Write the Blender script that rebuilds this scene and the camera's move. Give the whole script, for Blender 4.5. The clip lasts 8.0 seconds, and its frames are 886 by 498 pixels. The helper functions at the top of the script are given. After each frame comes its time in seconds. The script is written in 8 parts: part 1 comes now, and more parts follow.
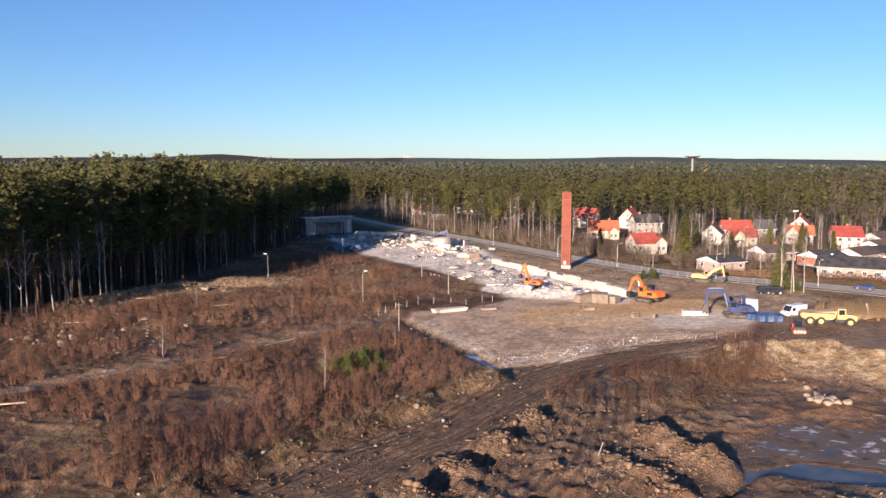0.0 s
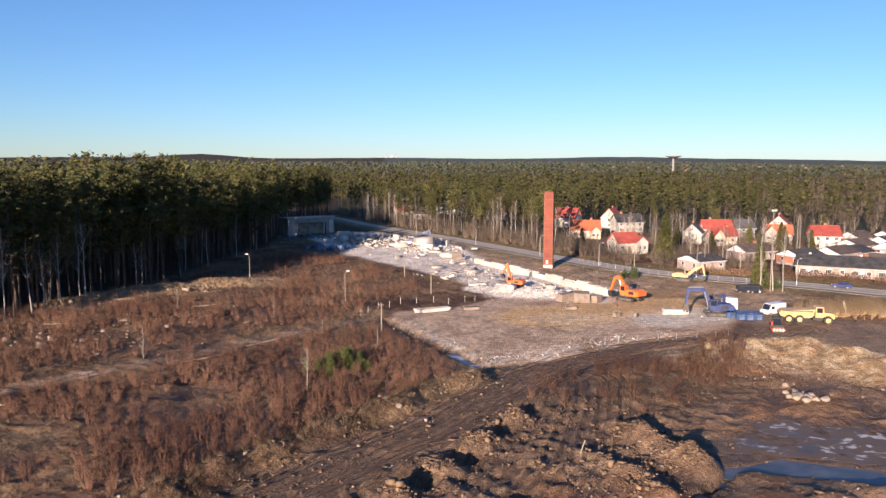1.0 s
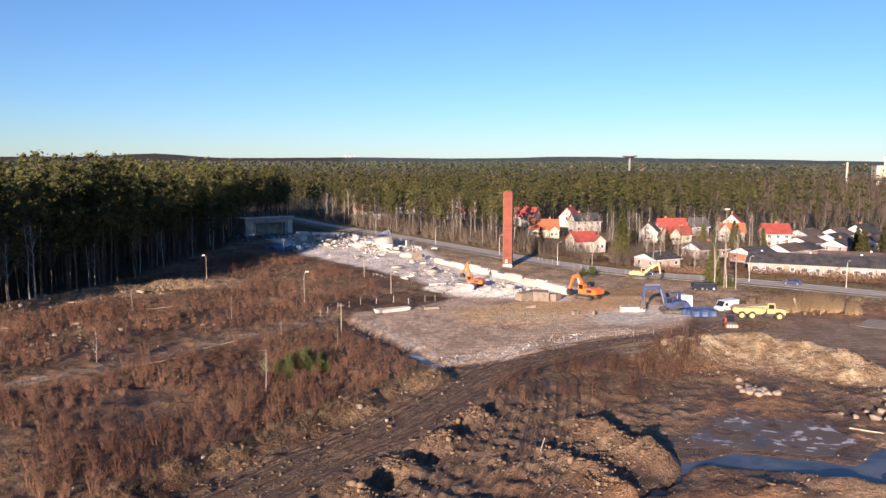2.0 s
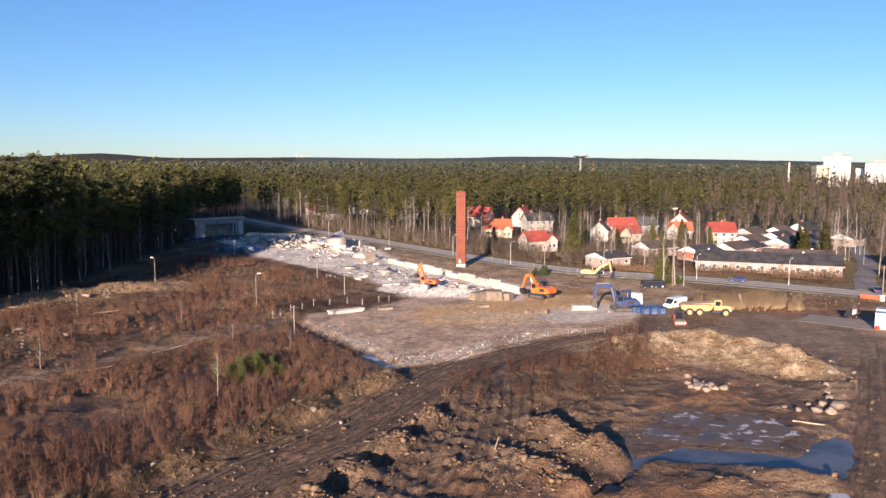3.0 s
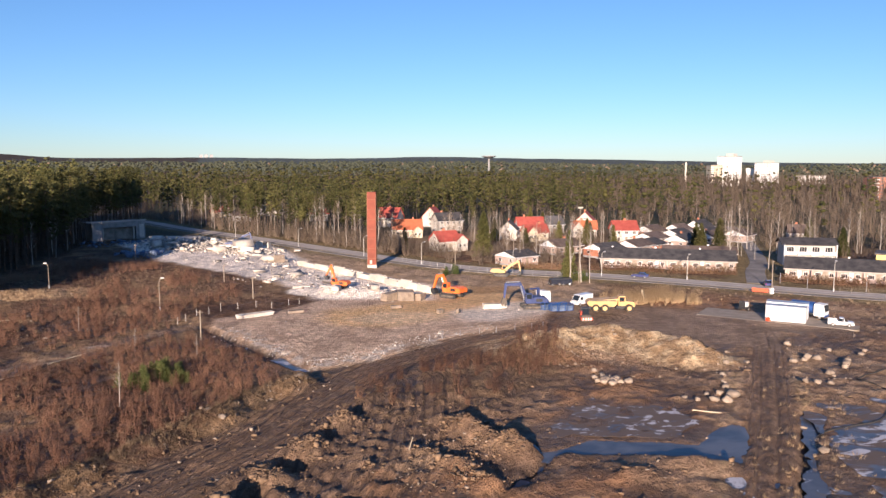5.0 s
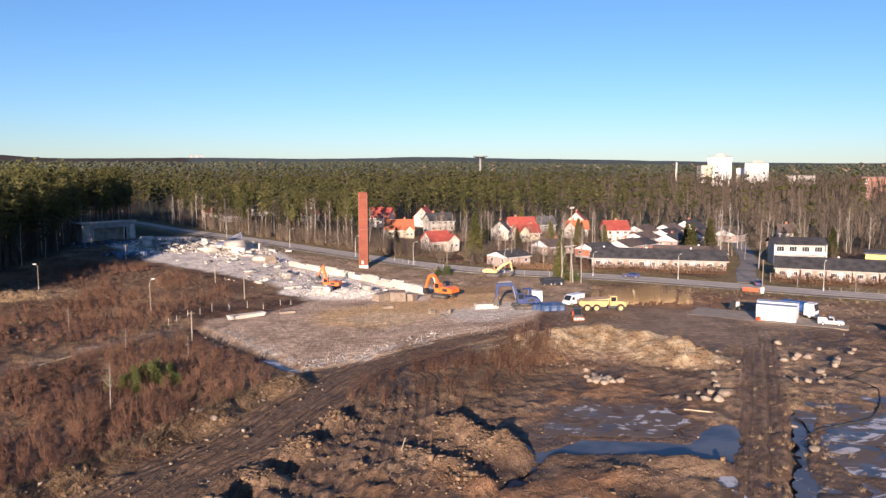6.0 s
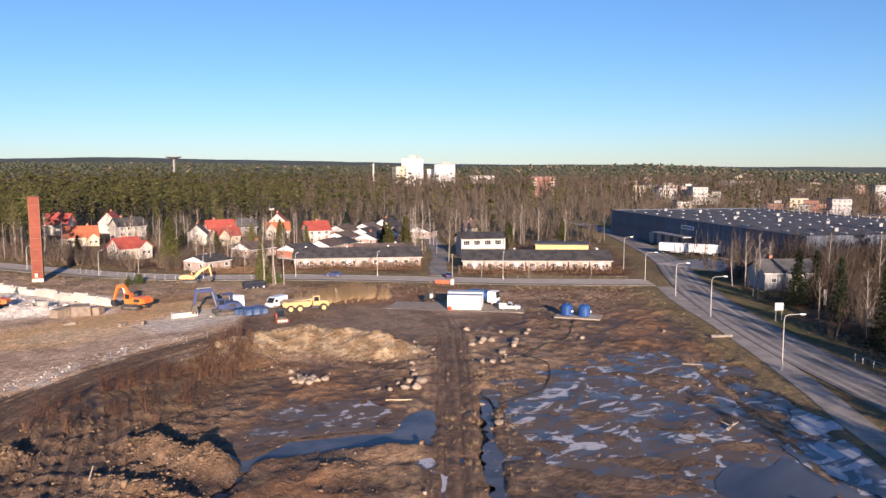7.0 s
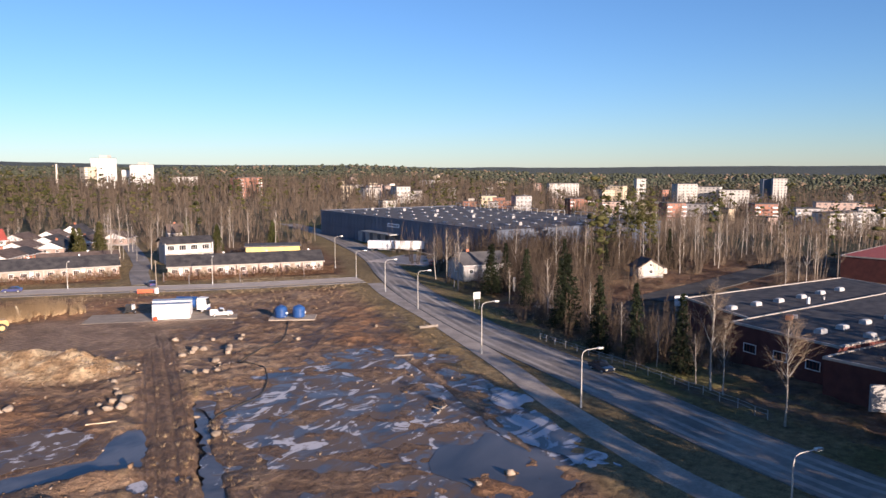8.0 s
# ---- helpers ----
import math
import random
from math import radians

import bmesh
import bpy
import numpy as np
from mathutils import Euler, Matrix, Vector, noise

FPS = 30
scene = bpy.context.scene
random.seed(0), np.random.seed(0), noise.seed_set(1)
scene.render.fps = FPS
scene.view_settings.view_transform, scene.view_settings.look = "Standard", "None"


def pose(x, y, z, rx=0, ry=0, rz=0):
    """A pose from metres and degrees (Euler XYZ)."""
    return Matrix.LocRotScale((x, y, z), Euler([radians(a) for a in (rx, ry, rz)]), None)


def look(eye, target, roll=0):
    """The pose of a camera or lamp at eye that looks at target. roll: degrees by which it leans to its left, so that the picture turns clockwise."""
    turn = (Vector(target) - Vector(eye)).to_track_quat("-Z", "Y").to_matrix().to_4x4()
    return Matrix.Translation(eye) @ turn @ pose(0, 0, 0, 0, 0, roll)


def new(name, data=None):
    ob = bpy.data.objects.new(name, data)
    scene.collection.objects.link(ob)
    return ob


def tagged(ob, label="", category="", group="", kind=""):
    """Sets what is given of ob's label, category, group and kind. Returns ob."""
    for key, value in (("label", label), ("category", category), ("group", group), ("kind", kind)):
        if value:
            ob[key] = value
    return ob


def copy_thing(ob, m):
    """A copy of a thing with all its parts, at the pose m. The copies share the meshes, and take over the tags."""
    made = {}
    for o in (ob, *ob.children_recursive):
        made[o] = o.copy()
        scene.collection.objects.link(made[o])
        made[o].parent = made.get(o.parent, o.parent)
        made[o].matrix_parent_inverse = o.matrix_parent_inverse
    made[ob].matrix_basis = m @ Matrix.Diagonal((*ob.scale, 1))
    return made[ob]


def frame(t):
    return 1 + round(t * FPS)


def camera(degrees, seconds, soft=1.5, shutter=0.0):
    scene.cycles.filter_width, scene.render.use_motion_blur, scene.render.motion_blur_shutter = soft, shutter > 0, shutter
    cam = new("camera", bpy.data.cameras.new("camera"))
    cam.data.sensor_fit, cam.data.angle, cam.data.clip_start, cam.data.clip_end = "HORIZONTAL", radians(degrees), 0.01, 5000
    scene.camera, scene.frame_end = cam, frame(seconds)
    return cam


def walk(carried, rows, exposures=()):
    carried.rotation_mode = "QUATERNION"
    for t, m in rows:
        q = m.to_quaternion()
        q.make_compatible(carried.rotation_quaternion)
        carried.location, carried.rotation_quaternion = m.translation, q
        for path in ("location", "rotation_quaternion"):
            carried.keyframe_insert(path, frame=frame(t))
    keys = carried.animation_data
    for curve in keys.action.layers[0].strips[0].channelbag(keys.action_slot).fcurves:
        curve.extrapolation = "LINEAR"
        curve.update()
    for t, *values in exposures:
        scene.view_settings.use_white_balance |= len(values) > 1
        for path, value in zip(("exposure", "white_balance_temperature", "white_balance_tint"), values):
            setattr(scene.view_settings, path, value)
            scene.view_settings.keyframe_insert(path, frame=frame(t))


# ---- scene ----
cam = camera(60.05, 8.0)
# seconds, yaw, pitch, roll, x, y, z of the hovering drone
PATH = [
    (0.0, 0.0, -6.21, 0.046, 0.00, 0.00, 30.00),
    (0.5, -0.707, -6.214, 0.03, 0.06, -0.05, 29.98),
    (1.0, -1.297, -6.212, 0.054, 0.05, -0.08, 29.97),
    (1.5, -2.745, -6.231, 0.051, 0.05, -0.10, 29.98),
    (1.7, -3.354, -6.232, 0.045, 0.05, -0.11, 29.98),
    (2.8, -7.115, -6.236, 0.017, 0.06, -0.21, 30.07),
    (3.0, -7.806, -6.237, 0.012, 0.06, -0.23, 30.09),
    (3.5, -9.508, -6.224, 0.007, 0.09, -0.16, 30.07),
    (4.0, -11.235, -6.226, 0.012, 0.05, -0.22, 30.13),
    (4.5, -12.993, -6.227, -0.025, 0.04, -0.22, 30.17),
    (4.7, -13.714, -6.225, -0.03, 0.03, -0.22, 30.17),
    (5.8, -15.177, -6.216, -0.058, -0.06, -0.20, 30.19),
    (6.0, -15.15, -6.214, -0.063, -0.07, -0.20, 30.20),
    (6.2, -17.726, -6.202, -0.058, 0.21, -0.25, 30.19),
    (6.5, -25.464, -6.184, -0.051, 0.64, -0.33, 30.17),
    (7.0, -37.13, -6.155, -0.038, 0.53, -0.34, 30.18),
    (7.5, -47.904, -6.133, -0.017, 0.65, -0.21, 30.13),
    (8.0, -58.625, -6.133, -0.062, 0.18, -0.31, 30.27),
]
walk(cam, [(t, pose(x, y, z, 90 + pitch, -roll, yaw)) for t, yaw, pitch, roll, x, y, z in PATH],
     exposures=[(0.0, 1.12, 5850, 19), (4.5, 1.09, 5850, 19), (6.0, 1.05, 5850, 19), (7.0, 1.03, 5850, 19), (8.0, 1.11, 5850, 19)])

# ---- light: low spring sun behind the drone's left shoulder, clear sky ----
SUN_AZ, SUN_EL = radians(204.5), radians(12.5)
world = bpy.data.worlds.new("sky_world")
scene.world = world
world.use_nodes = True
sky = world.node_tree.nodes.new("ShaderNodeTexSky")
sky.sky_type, sky.sun_disc = "NISHITA", False
sky.sun_elevation, sky.sun_rotation = SUN_EL, SUN_AZ
sky.altitude, sky.air_density, sky.dust_density, sky.ozone_density = 100, 0.95, 0.06, 4.45
background = world.node_tree.nodes["Background"]
background.inputs["Strength"].default_value = 0.067
world.node_tree.links.new(sky.outputs["Color"], background.inputs["Color"])
sun = new("sun", bpy.data.lights.new("sun", "SUN"))
sun.data.energy, sun.data.angle, sun.data.color = 5.0, radians(0.55), (1.0, 0.775, 0.54)
to_sun = Vector((math.sin(SUN_AZ) * math.cos(SUN_EL), math.cos(SUN_AZ) * math.cos(SUN_EL), math.sin(SUN_EL)))
sun.matrix_world = look(to_sun * 200, (0, 0, 0))

# ---- materials ----
def surf(name, c1, c2, scale=1.0, rough=0.8, bump=0.15, metal=0.0, rnd=0.1, fine=9.0, island=0.0, coat=0.0, gloss=0.5):
    """A weathered surface: two colours in broad patches, fine grain, relief, and a little change from thing to thing."""
    m = bpy.data.materials.new(name)
    m.use_nodes = True
    nt = m.node_tree
    n, l = nt.nodes, nt.links
    p = n["Principled BSDF"]
    co = n.new("ShaderNodeTexCoord")
    big = n.new("ShaderNodeTexNoise")
    big.inputs["Scale"].default_value, big.inputs["Detail"].default_value = scale, 4
    small = n.new("ShaderNodeTexNoise")
    small.inputs["Scale"].default_value, small.inputs["Detail"].default_value = scale * fine, 3
    l.new(co.outputs["Object"], big.inputs["Vector"])
    l.new(co.outputs["Object"], small.inputs["Vector"])
    ramp = n.new("ShaderNodeValToRGB")
    ramp.color_ramp.elements[0].position, ramp.color_ramp.elements[1].position = 0.35, 0.65
    ramp.color_ramp.elements[0].color, ramp.color_ramp.elements[1].color = (*c1, 1), (*c2, 1)
    l.new(big.outputs["Fac"], ramp.inputs["Fac"])
    hsv = n.new("ShaderNodeHueSaturation")
    l.new(ramp.outputs["Color"], hsv.inputs["Color"])
    grain = n.new("ShaderNodeMapRange")
    grain.inputs["From Min"].default_value, grain.inputs["From Max"].default_value = 0.3, 0.7
    grain.inputs["To Min"].default_value, grain.inputs["To Max"].default_value = 0.86, 1.14
    l.new(small.outputs["Fac"], grain.inputs["Value"])
    info = n.new("ShaderNodeObjectInfo")
    own = n.new("ShaderNodeMapRange")
    own.inputs["To Min"].default_value, own.inputs["To Max"].default_value = 1 - rnd, 1 + rnd
    l.new(info.outputs["Random"], own.inputs["Value"])
    mul = n.new("ShaderNodeMath")
    mul.operation = "MULTIPLY"
    l.new(grain.outputs["Result"], mul.inputs[0])
    l.new(own.outputs["Result"], mul.inputs[1])
    last = mul
    if island:
        geo = n.new("ShaderNodeNewGeometry")
        isl = n.new("ShaderNodeMapRange")
        isl.inputs["To Min"].default_value, isl.inputs["To Max"].default_value = 1 - island, 1 + island
        l.new(geo.outputs["Random Per Island"], isl.inputs["Value"])
        last = n.new("ShaderNodeMath")
        last.operation = "MULTIPLY"
        l.new(mul.outputs[0], last.inputs[0])
        l.new(isl.outputs["Result"], last.inputs[1])
    l.new(last.outputs[0], hsv.inputs["Value"])
    l.new(hsv.outputs["Color"], p.inputs["Base Color"])
    p.inputs["Roughness"].default_value, p.inputs["Metallic"].default_value = rough, metal
    p.inputs["Coat Weight"].default_value, p.inputs["Specular IOR Level"].default_value = coat, gloss
    if bump:
        b = n.new("ShaderNodeBump")
        b.inputs["Strength"].default_value, b.inputs["Distance"].default_value = bump, 0.05
        l.new(small.outputs["Fac"], b.inputs["Height"])
        l.new(b.outputs["Normal"], p.inputs["Normal"])
    return m


def leaves(name, c1, c2, translucent=0.25, island=0.3):
    """Foliage or twigs: colour from piece to piece, some light coming through."""
    m = bpy.data.materials.new(name)
    m.use_nodes = True
    nt = m.node_tree
    n, l = nt.nodes, nt.links
    p, out = n["Principled BSDF"], n["Material Output"]
    geo, info = n.new("ShaderNodeNewGeometry"), n.new("ShaderNodeObjectInfo")
    co, big = n.new("ShaderNodeTexCoord"), n.new("ShaderNodeTexNoise")
    big.inputs["Scale"].default_value, big.inputs["Detail"].default_value = 0.06, 3
    l.new(geo.outputs["Position"], big.inputs["Vector"])
    spread = n.new("ShaderNodeMapRange")
    spread.inputs["From Min"].default_value, spread.inputs["From Max"].default_value = 0.35, 0.65
    l.new(big.outputs["Fac"], spread.inputs["Value"])
    mean = n.new("ShaderNodeMath")
    mean.operation = "MULTIPLY_ADD"
    mean.inputs[1].default_value = 0.28
    l.new(geo.outputs["Random Per Island"], mean.inputs[0])
    half = n.new("ShaderNodeMath")
    half.operation = "MULTIPLY"
    half.inputs[1].default_value = 0.72
    l.new(spread.outputs["Result"], half.inputs[0])
    l.new(half.outputs[0], mean.inputs[2])
    mix = n.new("ShaderNodeMix")
    mix.data_type = "RGBA"
    mix.inputs["A"].default_value, mix.inputs["B"].default_value = (*c1, 1), (*c2, 1)
    l.new(mean.outputs[0], mix.inputs["Factor"])
    hsv = n.new("ShaderNodeHueSaturation")
    own = n.new("ShaderNodeMapRange")
    own.inputs["To Min"].default_value, own.inputs["To Max"].default_value = 1 - island, 1 + island
    l.new(info.outputs["Random"], own.inputs["Value"])
    l.new(own.outputs["Result"], hsv.inputs["Value"])
    l.new(mix.outputs["Result"], hsv.inputs["Color"])
    l.new(hsv.outputs["Color"], p.inputs["Base Color"])
    p.inputs["Roughness"].default_value, p.inputs["Specular IOR Level"].default_value = 0.75, 0.2
    if translucent:
        tr, sh = n.new("ShaderNodeBsdfTranslucent"), n.new("ShaderNodeMixShader")
        l.new(hsv.outputs["Color"], tr.inputs["Color"])
        sh.inputs["Fac"].default_value = translucent
        l.new(p.outputs["BSDF"], sh.inputs[1])
        l.new(tr.outputs["BSDF"], sh.inputs[2])
        l.new(sh.outputs["Shader"], out.inputs["Surface"])
    return m


def ground_material():
    """Soil whose kind comes from the terrain's own colour layer, broken up by clods, litter and grit."""
    m = bpy.data.materials.new("soil")
    m.use_nodes = True
    nt = m.node_tree
    n, l = nt.nodes, nt.links
    p = n["Principled BSDF"]
    kind, wet = n.new("ShaderNodeVertexColor"), n.new("ShaderNodeAttribute")
    kind.layer_name, wet.attribute_name = "soil", "wet"
    geo = n.new("ShaderNodeNewGeometry")
    noises = []
    for scale, detail in ((0.12, 5), (0.9, 5), (5.0, 4)):
        t = n.new("ShaderNodeTexNoise")
        t.inputs["Scale"].default_value, t.inputs["Detail"].default_value, t.inputs["Roughness"].default_value = scale, detail, 0.65
        l.new(geo.outputs["Position"], t.inputs["Vector"])
        noises.append(t)
    value = None
    for t, lo, hi in zip(noises, (0.92, 0.55, 0.72), (1.38, 1.45, 1.28)):
        r = n.new("ShaderNodeMapRange")
        r.inputs["From Min"].default_value, r.inputs["From Max"].default_value = 0.3, 0.7
        r.inputs["To Min"].default_value, r.inputs["To Max"].default_value = lo, hi
        l.new(t.outputs["Fac"], r.inputs["Value"])
        if value is None:
            value = r.outputs["Result"]
        else:
            x = n.new("ShaderNodeMath")
            x.operation = "MULTIPLY"
            l.new(value, x.inputs[0])
            l.new(r.outputs["Result"], x.inputs[1])
            value = x.outputs[0]
    hsv = n.new("ShaderNodeHueSaturation")
    l.new(kind.outputs["Color"], hsv.inputs["Color"])
    l.new(value, hsv.inputs["Value"])
    l.new(hsv.outputs["Color"], p.inputs["Base Color"])
    r = n.new("ShaderNodeMapRange")
    r.inputs["To Min"].default_value, r.inputs["To Max"].default_value = 0.95, 0.5
    l.new(wet.outputs["Fac"], r.inputs["Value"])
    l.new(r.outputs["Result"], p.inputs["Roughness"])
    p.inputs["Specular IOR Level"].default_value = 0.16
    add = n.new("ShaderNodeMath")
    add.operation = "MULTIPLY_ADD"
    add.inputs[1].default_value = 0.35
    l.new(noises[2].outputs["Fac"], add.inputs[0])
    l.new(noises[1].outputs["Fac"], add.inputs[2])
    # ruts run along the tracks at even distances, pressed in by tyres and broken by clods
    run, share = n.new("ShaderNodeAttribute"), n.new("ShaderNodeAttribute")
    run.attribute_name, share.attribute_name = "rut_run", "rut_share"
    bend, wave = n.new("ShaderNodeMath"), n.new("ShaderNodeMath")
    bend.operation, wave.operation = "MULTIPLY_ADD", "SINE"
    bend.inputs[1].default_value = 5.0
    l.new(noises[0].outputs["Fac"], bend.inputs[0])
    l.new(run.outputs["Fac"], bend.inputs[2])
    l.new(bend.outputs[0], wave.inputs[0])
    cut = n.new("ShaderNodeMapRange")
    cut.inputs["From Min"].default_value, cut.inputs["From Max"].default_value = 0.1, 0.95
    l.new(wave.outputs[0], cut.inputs["Value"])
    clod = n.new("ShaderNodeMapRange")
    clod.inputs["From Min"].default_value, clod.inputs["From Max"].default_value = 0.38, 0.56
    l.new(noises[1].outputs["Fac"], clod.inputs["Value"])
    press, broken = n.new("ShaderNodeMath"), n.new("ShaderNodeMath")
    press.operation = broken.operation = "MULTIPLY"
    l.new(cut.outputs["Result"], press.inputs[0])
    l.new(share.outputs["Fac"], press.inputs[1])
    l.new(press.outputs[0], broken.inputs[0])
    l.new(clod.outputs["Result"], broken.inputs[1])
    wet_mud = n.new("ShaderNodeMix")
    wet_mud.data_type = "RGBA"
    wet_mud.inputs["B"].default_value = (0.068, 0.049, 0.038, 1)
    l.new(broken.outputs[0], wet_mud.inputs["Factor"])
    l.new(hsv.outputs["Color"], wet_mud.inputs["A"])
    l.new(wet_mud.outputs["Result"], p.inputs["Base Color"])
    dip = n.new("ShaderNodeMath")
    dip.operation = "MULTIPLY_ADD"
    dip.inputs[1].default_value = -0.5
    l.new(broken.outputs[0], dip.inputs[0])
    l.new(add.outputs[0], dip.inputs[2])
    b = n.new("ShaderNodeBump")
    b.inputs["Strength"].default_value, b.inputs["Distance"].default_value = 1.0, 0.7
    l.new(dip.outputs[0], b.inputs["Height"])
    l.new(b.outputs["Normal"], p.inputs["Normal"])
    return m


def ice_material(name, frost, scale, muddy):
    """Meltwater that froze over: clear dark ice, muddy ice, and frosted white crusts drawn out by the wind."""
    m = bpy.data.materials.new(name)
    m.use_nodes = True
    nt = m.node_tree
    n, l = nt.nodes, nt.links
    p = n["Principled BSDF"]
    geo, mapping = n.new("ShaderNodeNewGeometry"), n.new("ShaderNodeMapping")
    mapping.inputs["Rotation"].default_value[2] = radians(36)
    mapping.inputs["Scale"].default_value = (0.62, 1.0, 1.0)
    l.new(geo.outputs["Position"], mapping.inputs["Vector"])

    def patch(size, lo, hi, top=1.0, distortion=0.6):
        t, r = n.new("ShaderNodeTexNoise"), n.new("ShaderNodeMapRange")
        t.inputs["Scale"].default_value, t.inputs["Detail"].default_value, t.inputs["Distortion"].default_value = size, 7, distortion
        t.inputs["Roughness"].default_value = 0.6
        l.new(mapping.outputs["Vector"], t.inputs["Vector"])
        r.inputs["From Min"].default_value, r.inputs["From Max"].default_value, r.inputs["To Max"].default_value = lo, hi, top
        l.new(t.outputs["Fac"], r.inputs["Value"])
        return r.outputs["Result"]

    mud, crust, haze = patch(scale * 0.8, 0.60 - muddy, 0.74 - muddy, 0.85, 1.0), patch(scale * 0.75, 0.655 - frost, 0.695 - frost, 0.85, 1.3), patch(scale * 0.5, 0.36, 0.62, 0.6)
    a, b, c = (n.new("ShaderNodeMix") for _ in range(3))
    for mix in (a, b, c):
        mix.data_type = "RGBA"
    a.inputs["A"].default_value, a.inputs["B"].default_value = (0.038, 0.043, 0.055, 1), (0.17, 0.165, 0.17, 1)
    l.new(haze, a.inputs["Factor"])
    l.new(a.outputs["Result"], b.inputs["A"])
    b.inputs["B"].default_value = (0.15, 0.108, 0.08, 1)
    l.new(mud, b.inputs["Factor"])
    l.new(b.outputs["Result"], c.inputs["A"])
    c.inputs["B"].default_value = (0.58, 0.575, 0.60, 1)
    l.new(crust, c.inputs["Factor"])
    l.new(c.outputs["Result"], p.inputs["Base Color"])
    most, r = n.new("ShaderNodeMath"), n.new("ShaderNodeMapRange")
    most.operation = "MAXIMUM"
    l.new(mud, most.inputs[0])
    l.new(crust, most.inputs[1])
    r.inputs["To Min"].default_value, r.inputs["To Max"].default_value = 0.28, 0.8
    l.new(most.outputs[0], r.inputs["Value"])
    l.new(r.outputs["Result"], p.inputs["Roughness"])
    p.inputs["IOR"].default_value, p.inputs["Specular IOR Level"].default_value = 1.33, 0.5
    return m


M_SOIL = ground_material()
M_ICE = ice_material("pond_ice", 0.09, 0.42, 0.17)
M_MUD_ICE = ice_material("muddy_ice", 0.085, 0.7, 0.27)
M_WATER = ice_material("puddle_water", 0.03, 0.7, -0.05)
M_CLEAR = ice_material("clear_ice", -0.06, 0.6, -0.2)
M_FROST = ice_material("frosted_ice", 0.19, 0.30, -0.1)
M_GREY_ICE = ice_material("silty_ice", -0.05, 0.12, -0.08)
M_ASPHALT = surf("asphalt", (0.47, 0.41, 0.35), (0.57, 0.50, 0.43), 0.25, 0.85, 0.2, gloss=0.12)
M_ASPHALT_DARK = surf("asphalt_worn", (0.17, 0.155, 0.14), (0.29, 0.262, 0.235), 0.12, 0.8, 0.2, gloss=0.12)
M_ASPHALT_PATH = surf("asphalt_path", (0.25, 0.222, 0.195), (0.36, 0.318, 0.275), 0.3, 0.85, 0.2, gloss=0.12)
M_ASPHALT_BLACK = surf("asphalt_car_park", (0.045, 0.043, 0.042), (0.085, 0.08, 0.075), 0.2, 0.85, 0.2, gloss=0.15)
M_LANE = surf("worn_lane", (0.27, 0.245, 0.22), (0.38, 0.345, 0.305), 0.1, 0.85, 0.15, gloss=0.12)
M_GRAVEL = surf("gravel_path", (0.30, 0.25, 0.20), (0.38, 0.33, 0.27), 0.5, 0.9, 0.4, gloss=0.12)
M_KERB = surf("kerb_stone", (0.14, 0.135, 0.13), (0.21, 0.20, 0.19), 2.0, 0.85, 0.2, gloss=0.12)
M_CHIMNEY = surf("red_chimney_brick", (0.20, 0.055, 0.035), (0.27, 0.075, 0.045), 0.35, 0.85, 0.35, fine=14)
M_CONCRETE = surf("pale_concrete", (0.46, 0.42, 0.36), (0.62, 0.57, 0.50), 0.5, 0.9, 0.4, gloss=0.12)
M_CONCRETE_GREY = surf("grey_concrete", (0.24, 0.24, 0.24), (0.36, 0.35, 0.34), 0.5, 0.9, 0.3, gloss=0.12)
M_RUBBLE = surf("broken_concrete", (0.46, 0.42, 0.365), (0.63, 0.575, 0.51), 0.3, 0.95, 0.5, island=0.35, gloss=0.12)
M_DARK_RUBBLE = surf("dark_debris", (0.15, 0.13, 0.11), (0.30, 0.26, 0.22), 0.4, 0.95, 0.5, island=0.4)
M_STONE = surf("field_stone", (0.205, 0.16, 0.12), (0.31, 0.25, 0.19), 1.2, 0.9, 0.5, rnd=0.2, island=0.2)
M_CLOD = surf("earth_clod", (0.10, 0.065, 0.04), (0.22, 0.145, 0.085), 0.5, 0.95, 0.4, island=0.35)
M_DOME = surf("grey_skylight", (0.36, 0.37, 0.38), (0.5, 0.5, 0.5), 1.0, 0.4, 0.0)
M_BLUE_SCRAP = surf("blue_scrap", (0.07, 0.10, 0.17), (0.16, 0.21, 0.30), 0.6, 0.6, 0.3, island=0.35)
M_WOOD = surf("grey_timber", (0.20, 0.16, 0.12), (0.32, 0.27, 0.21), 1.5, 0.85, 0.3)
M_PALE_WOOD = surf("fresh_timber", (0.45, 0.36, 0.24), (0.58, 0.48, 0.33), 1.5, 0.8, 0.2)
M_STEEL = surf("galvanised_steel", (0.42, 0.43, 0.44), (0.55, 0.55, 0.55), 1.5, 0.45, 0.05, metal=0.6)
M_POLE = surf("pole_paint", (0.40, 0.38, 0.34), (0.52, 0.50, 0.45), 1.0, 0.6, 0.05)
M_DARK = surf("dark_metal", (0.02, 0.02, 0.022), (0.045, 0.045, 0.045), 2.0, 0.55, 0.1)
M_TYRE = surf("tyre_rubber", (0.018, 0.017, 0.016), (0.05, 0.045, 0.04), 3.0, 0.9, 0.2)
M_MUDDY = surf("muddy_steel", (0.09, 0.075, 0.06), (0.17, 0.14, 0.11), 1.5, 0.85, 0.3)
M_ORANGE = surf("orange_machine_paint", (0.72, 0.14, 0.02), (0.80, 0.20, 0.04), 0.8, 0.45, 0.05)
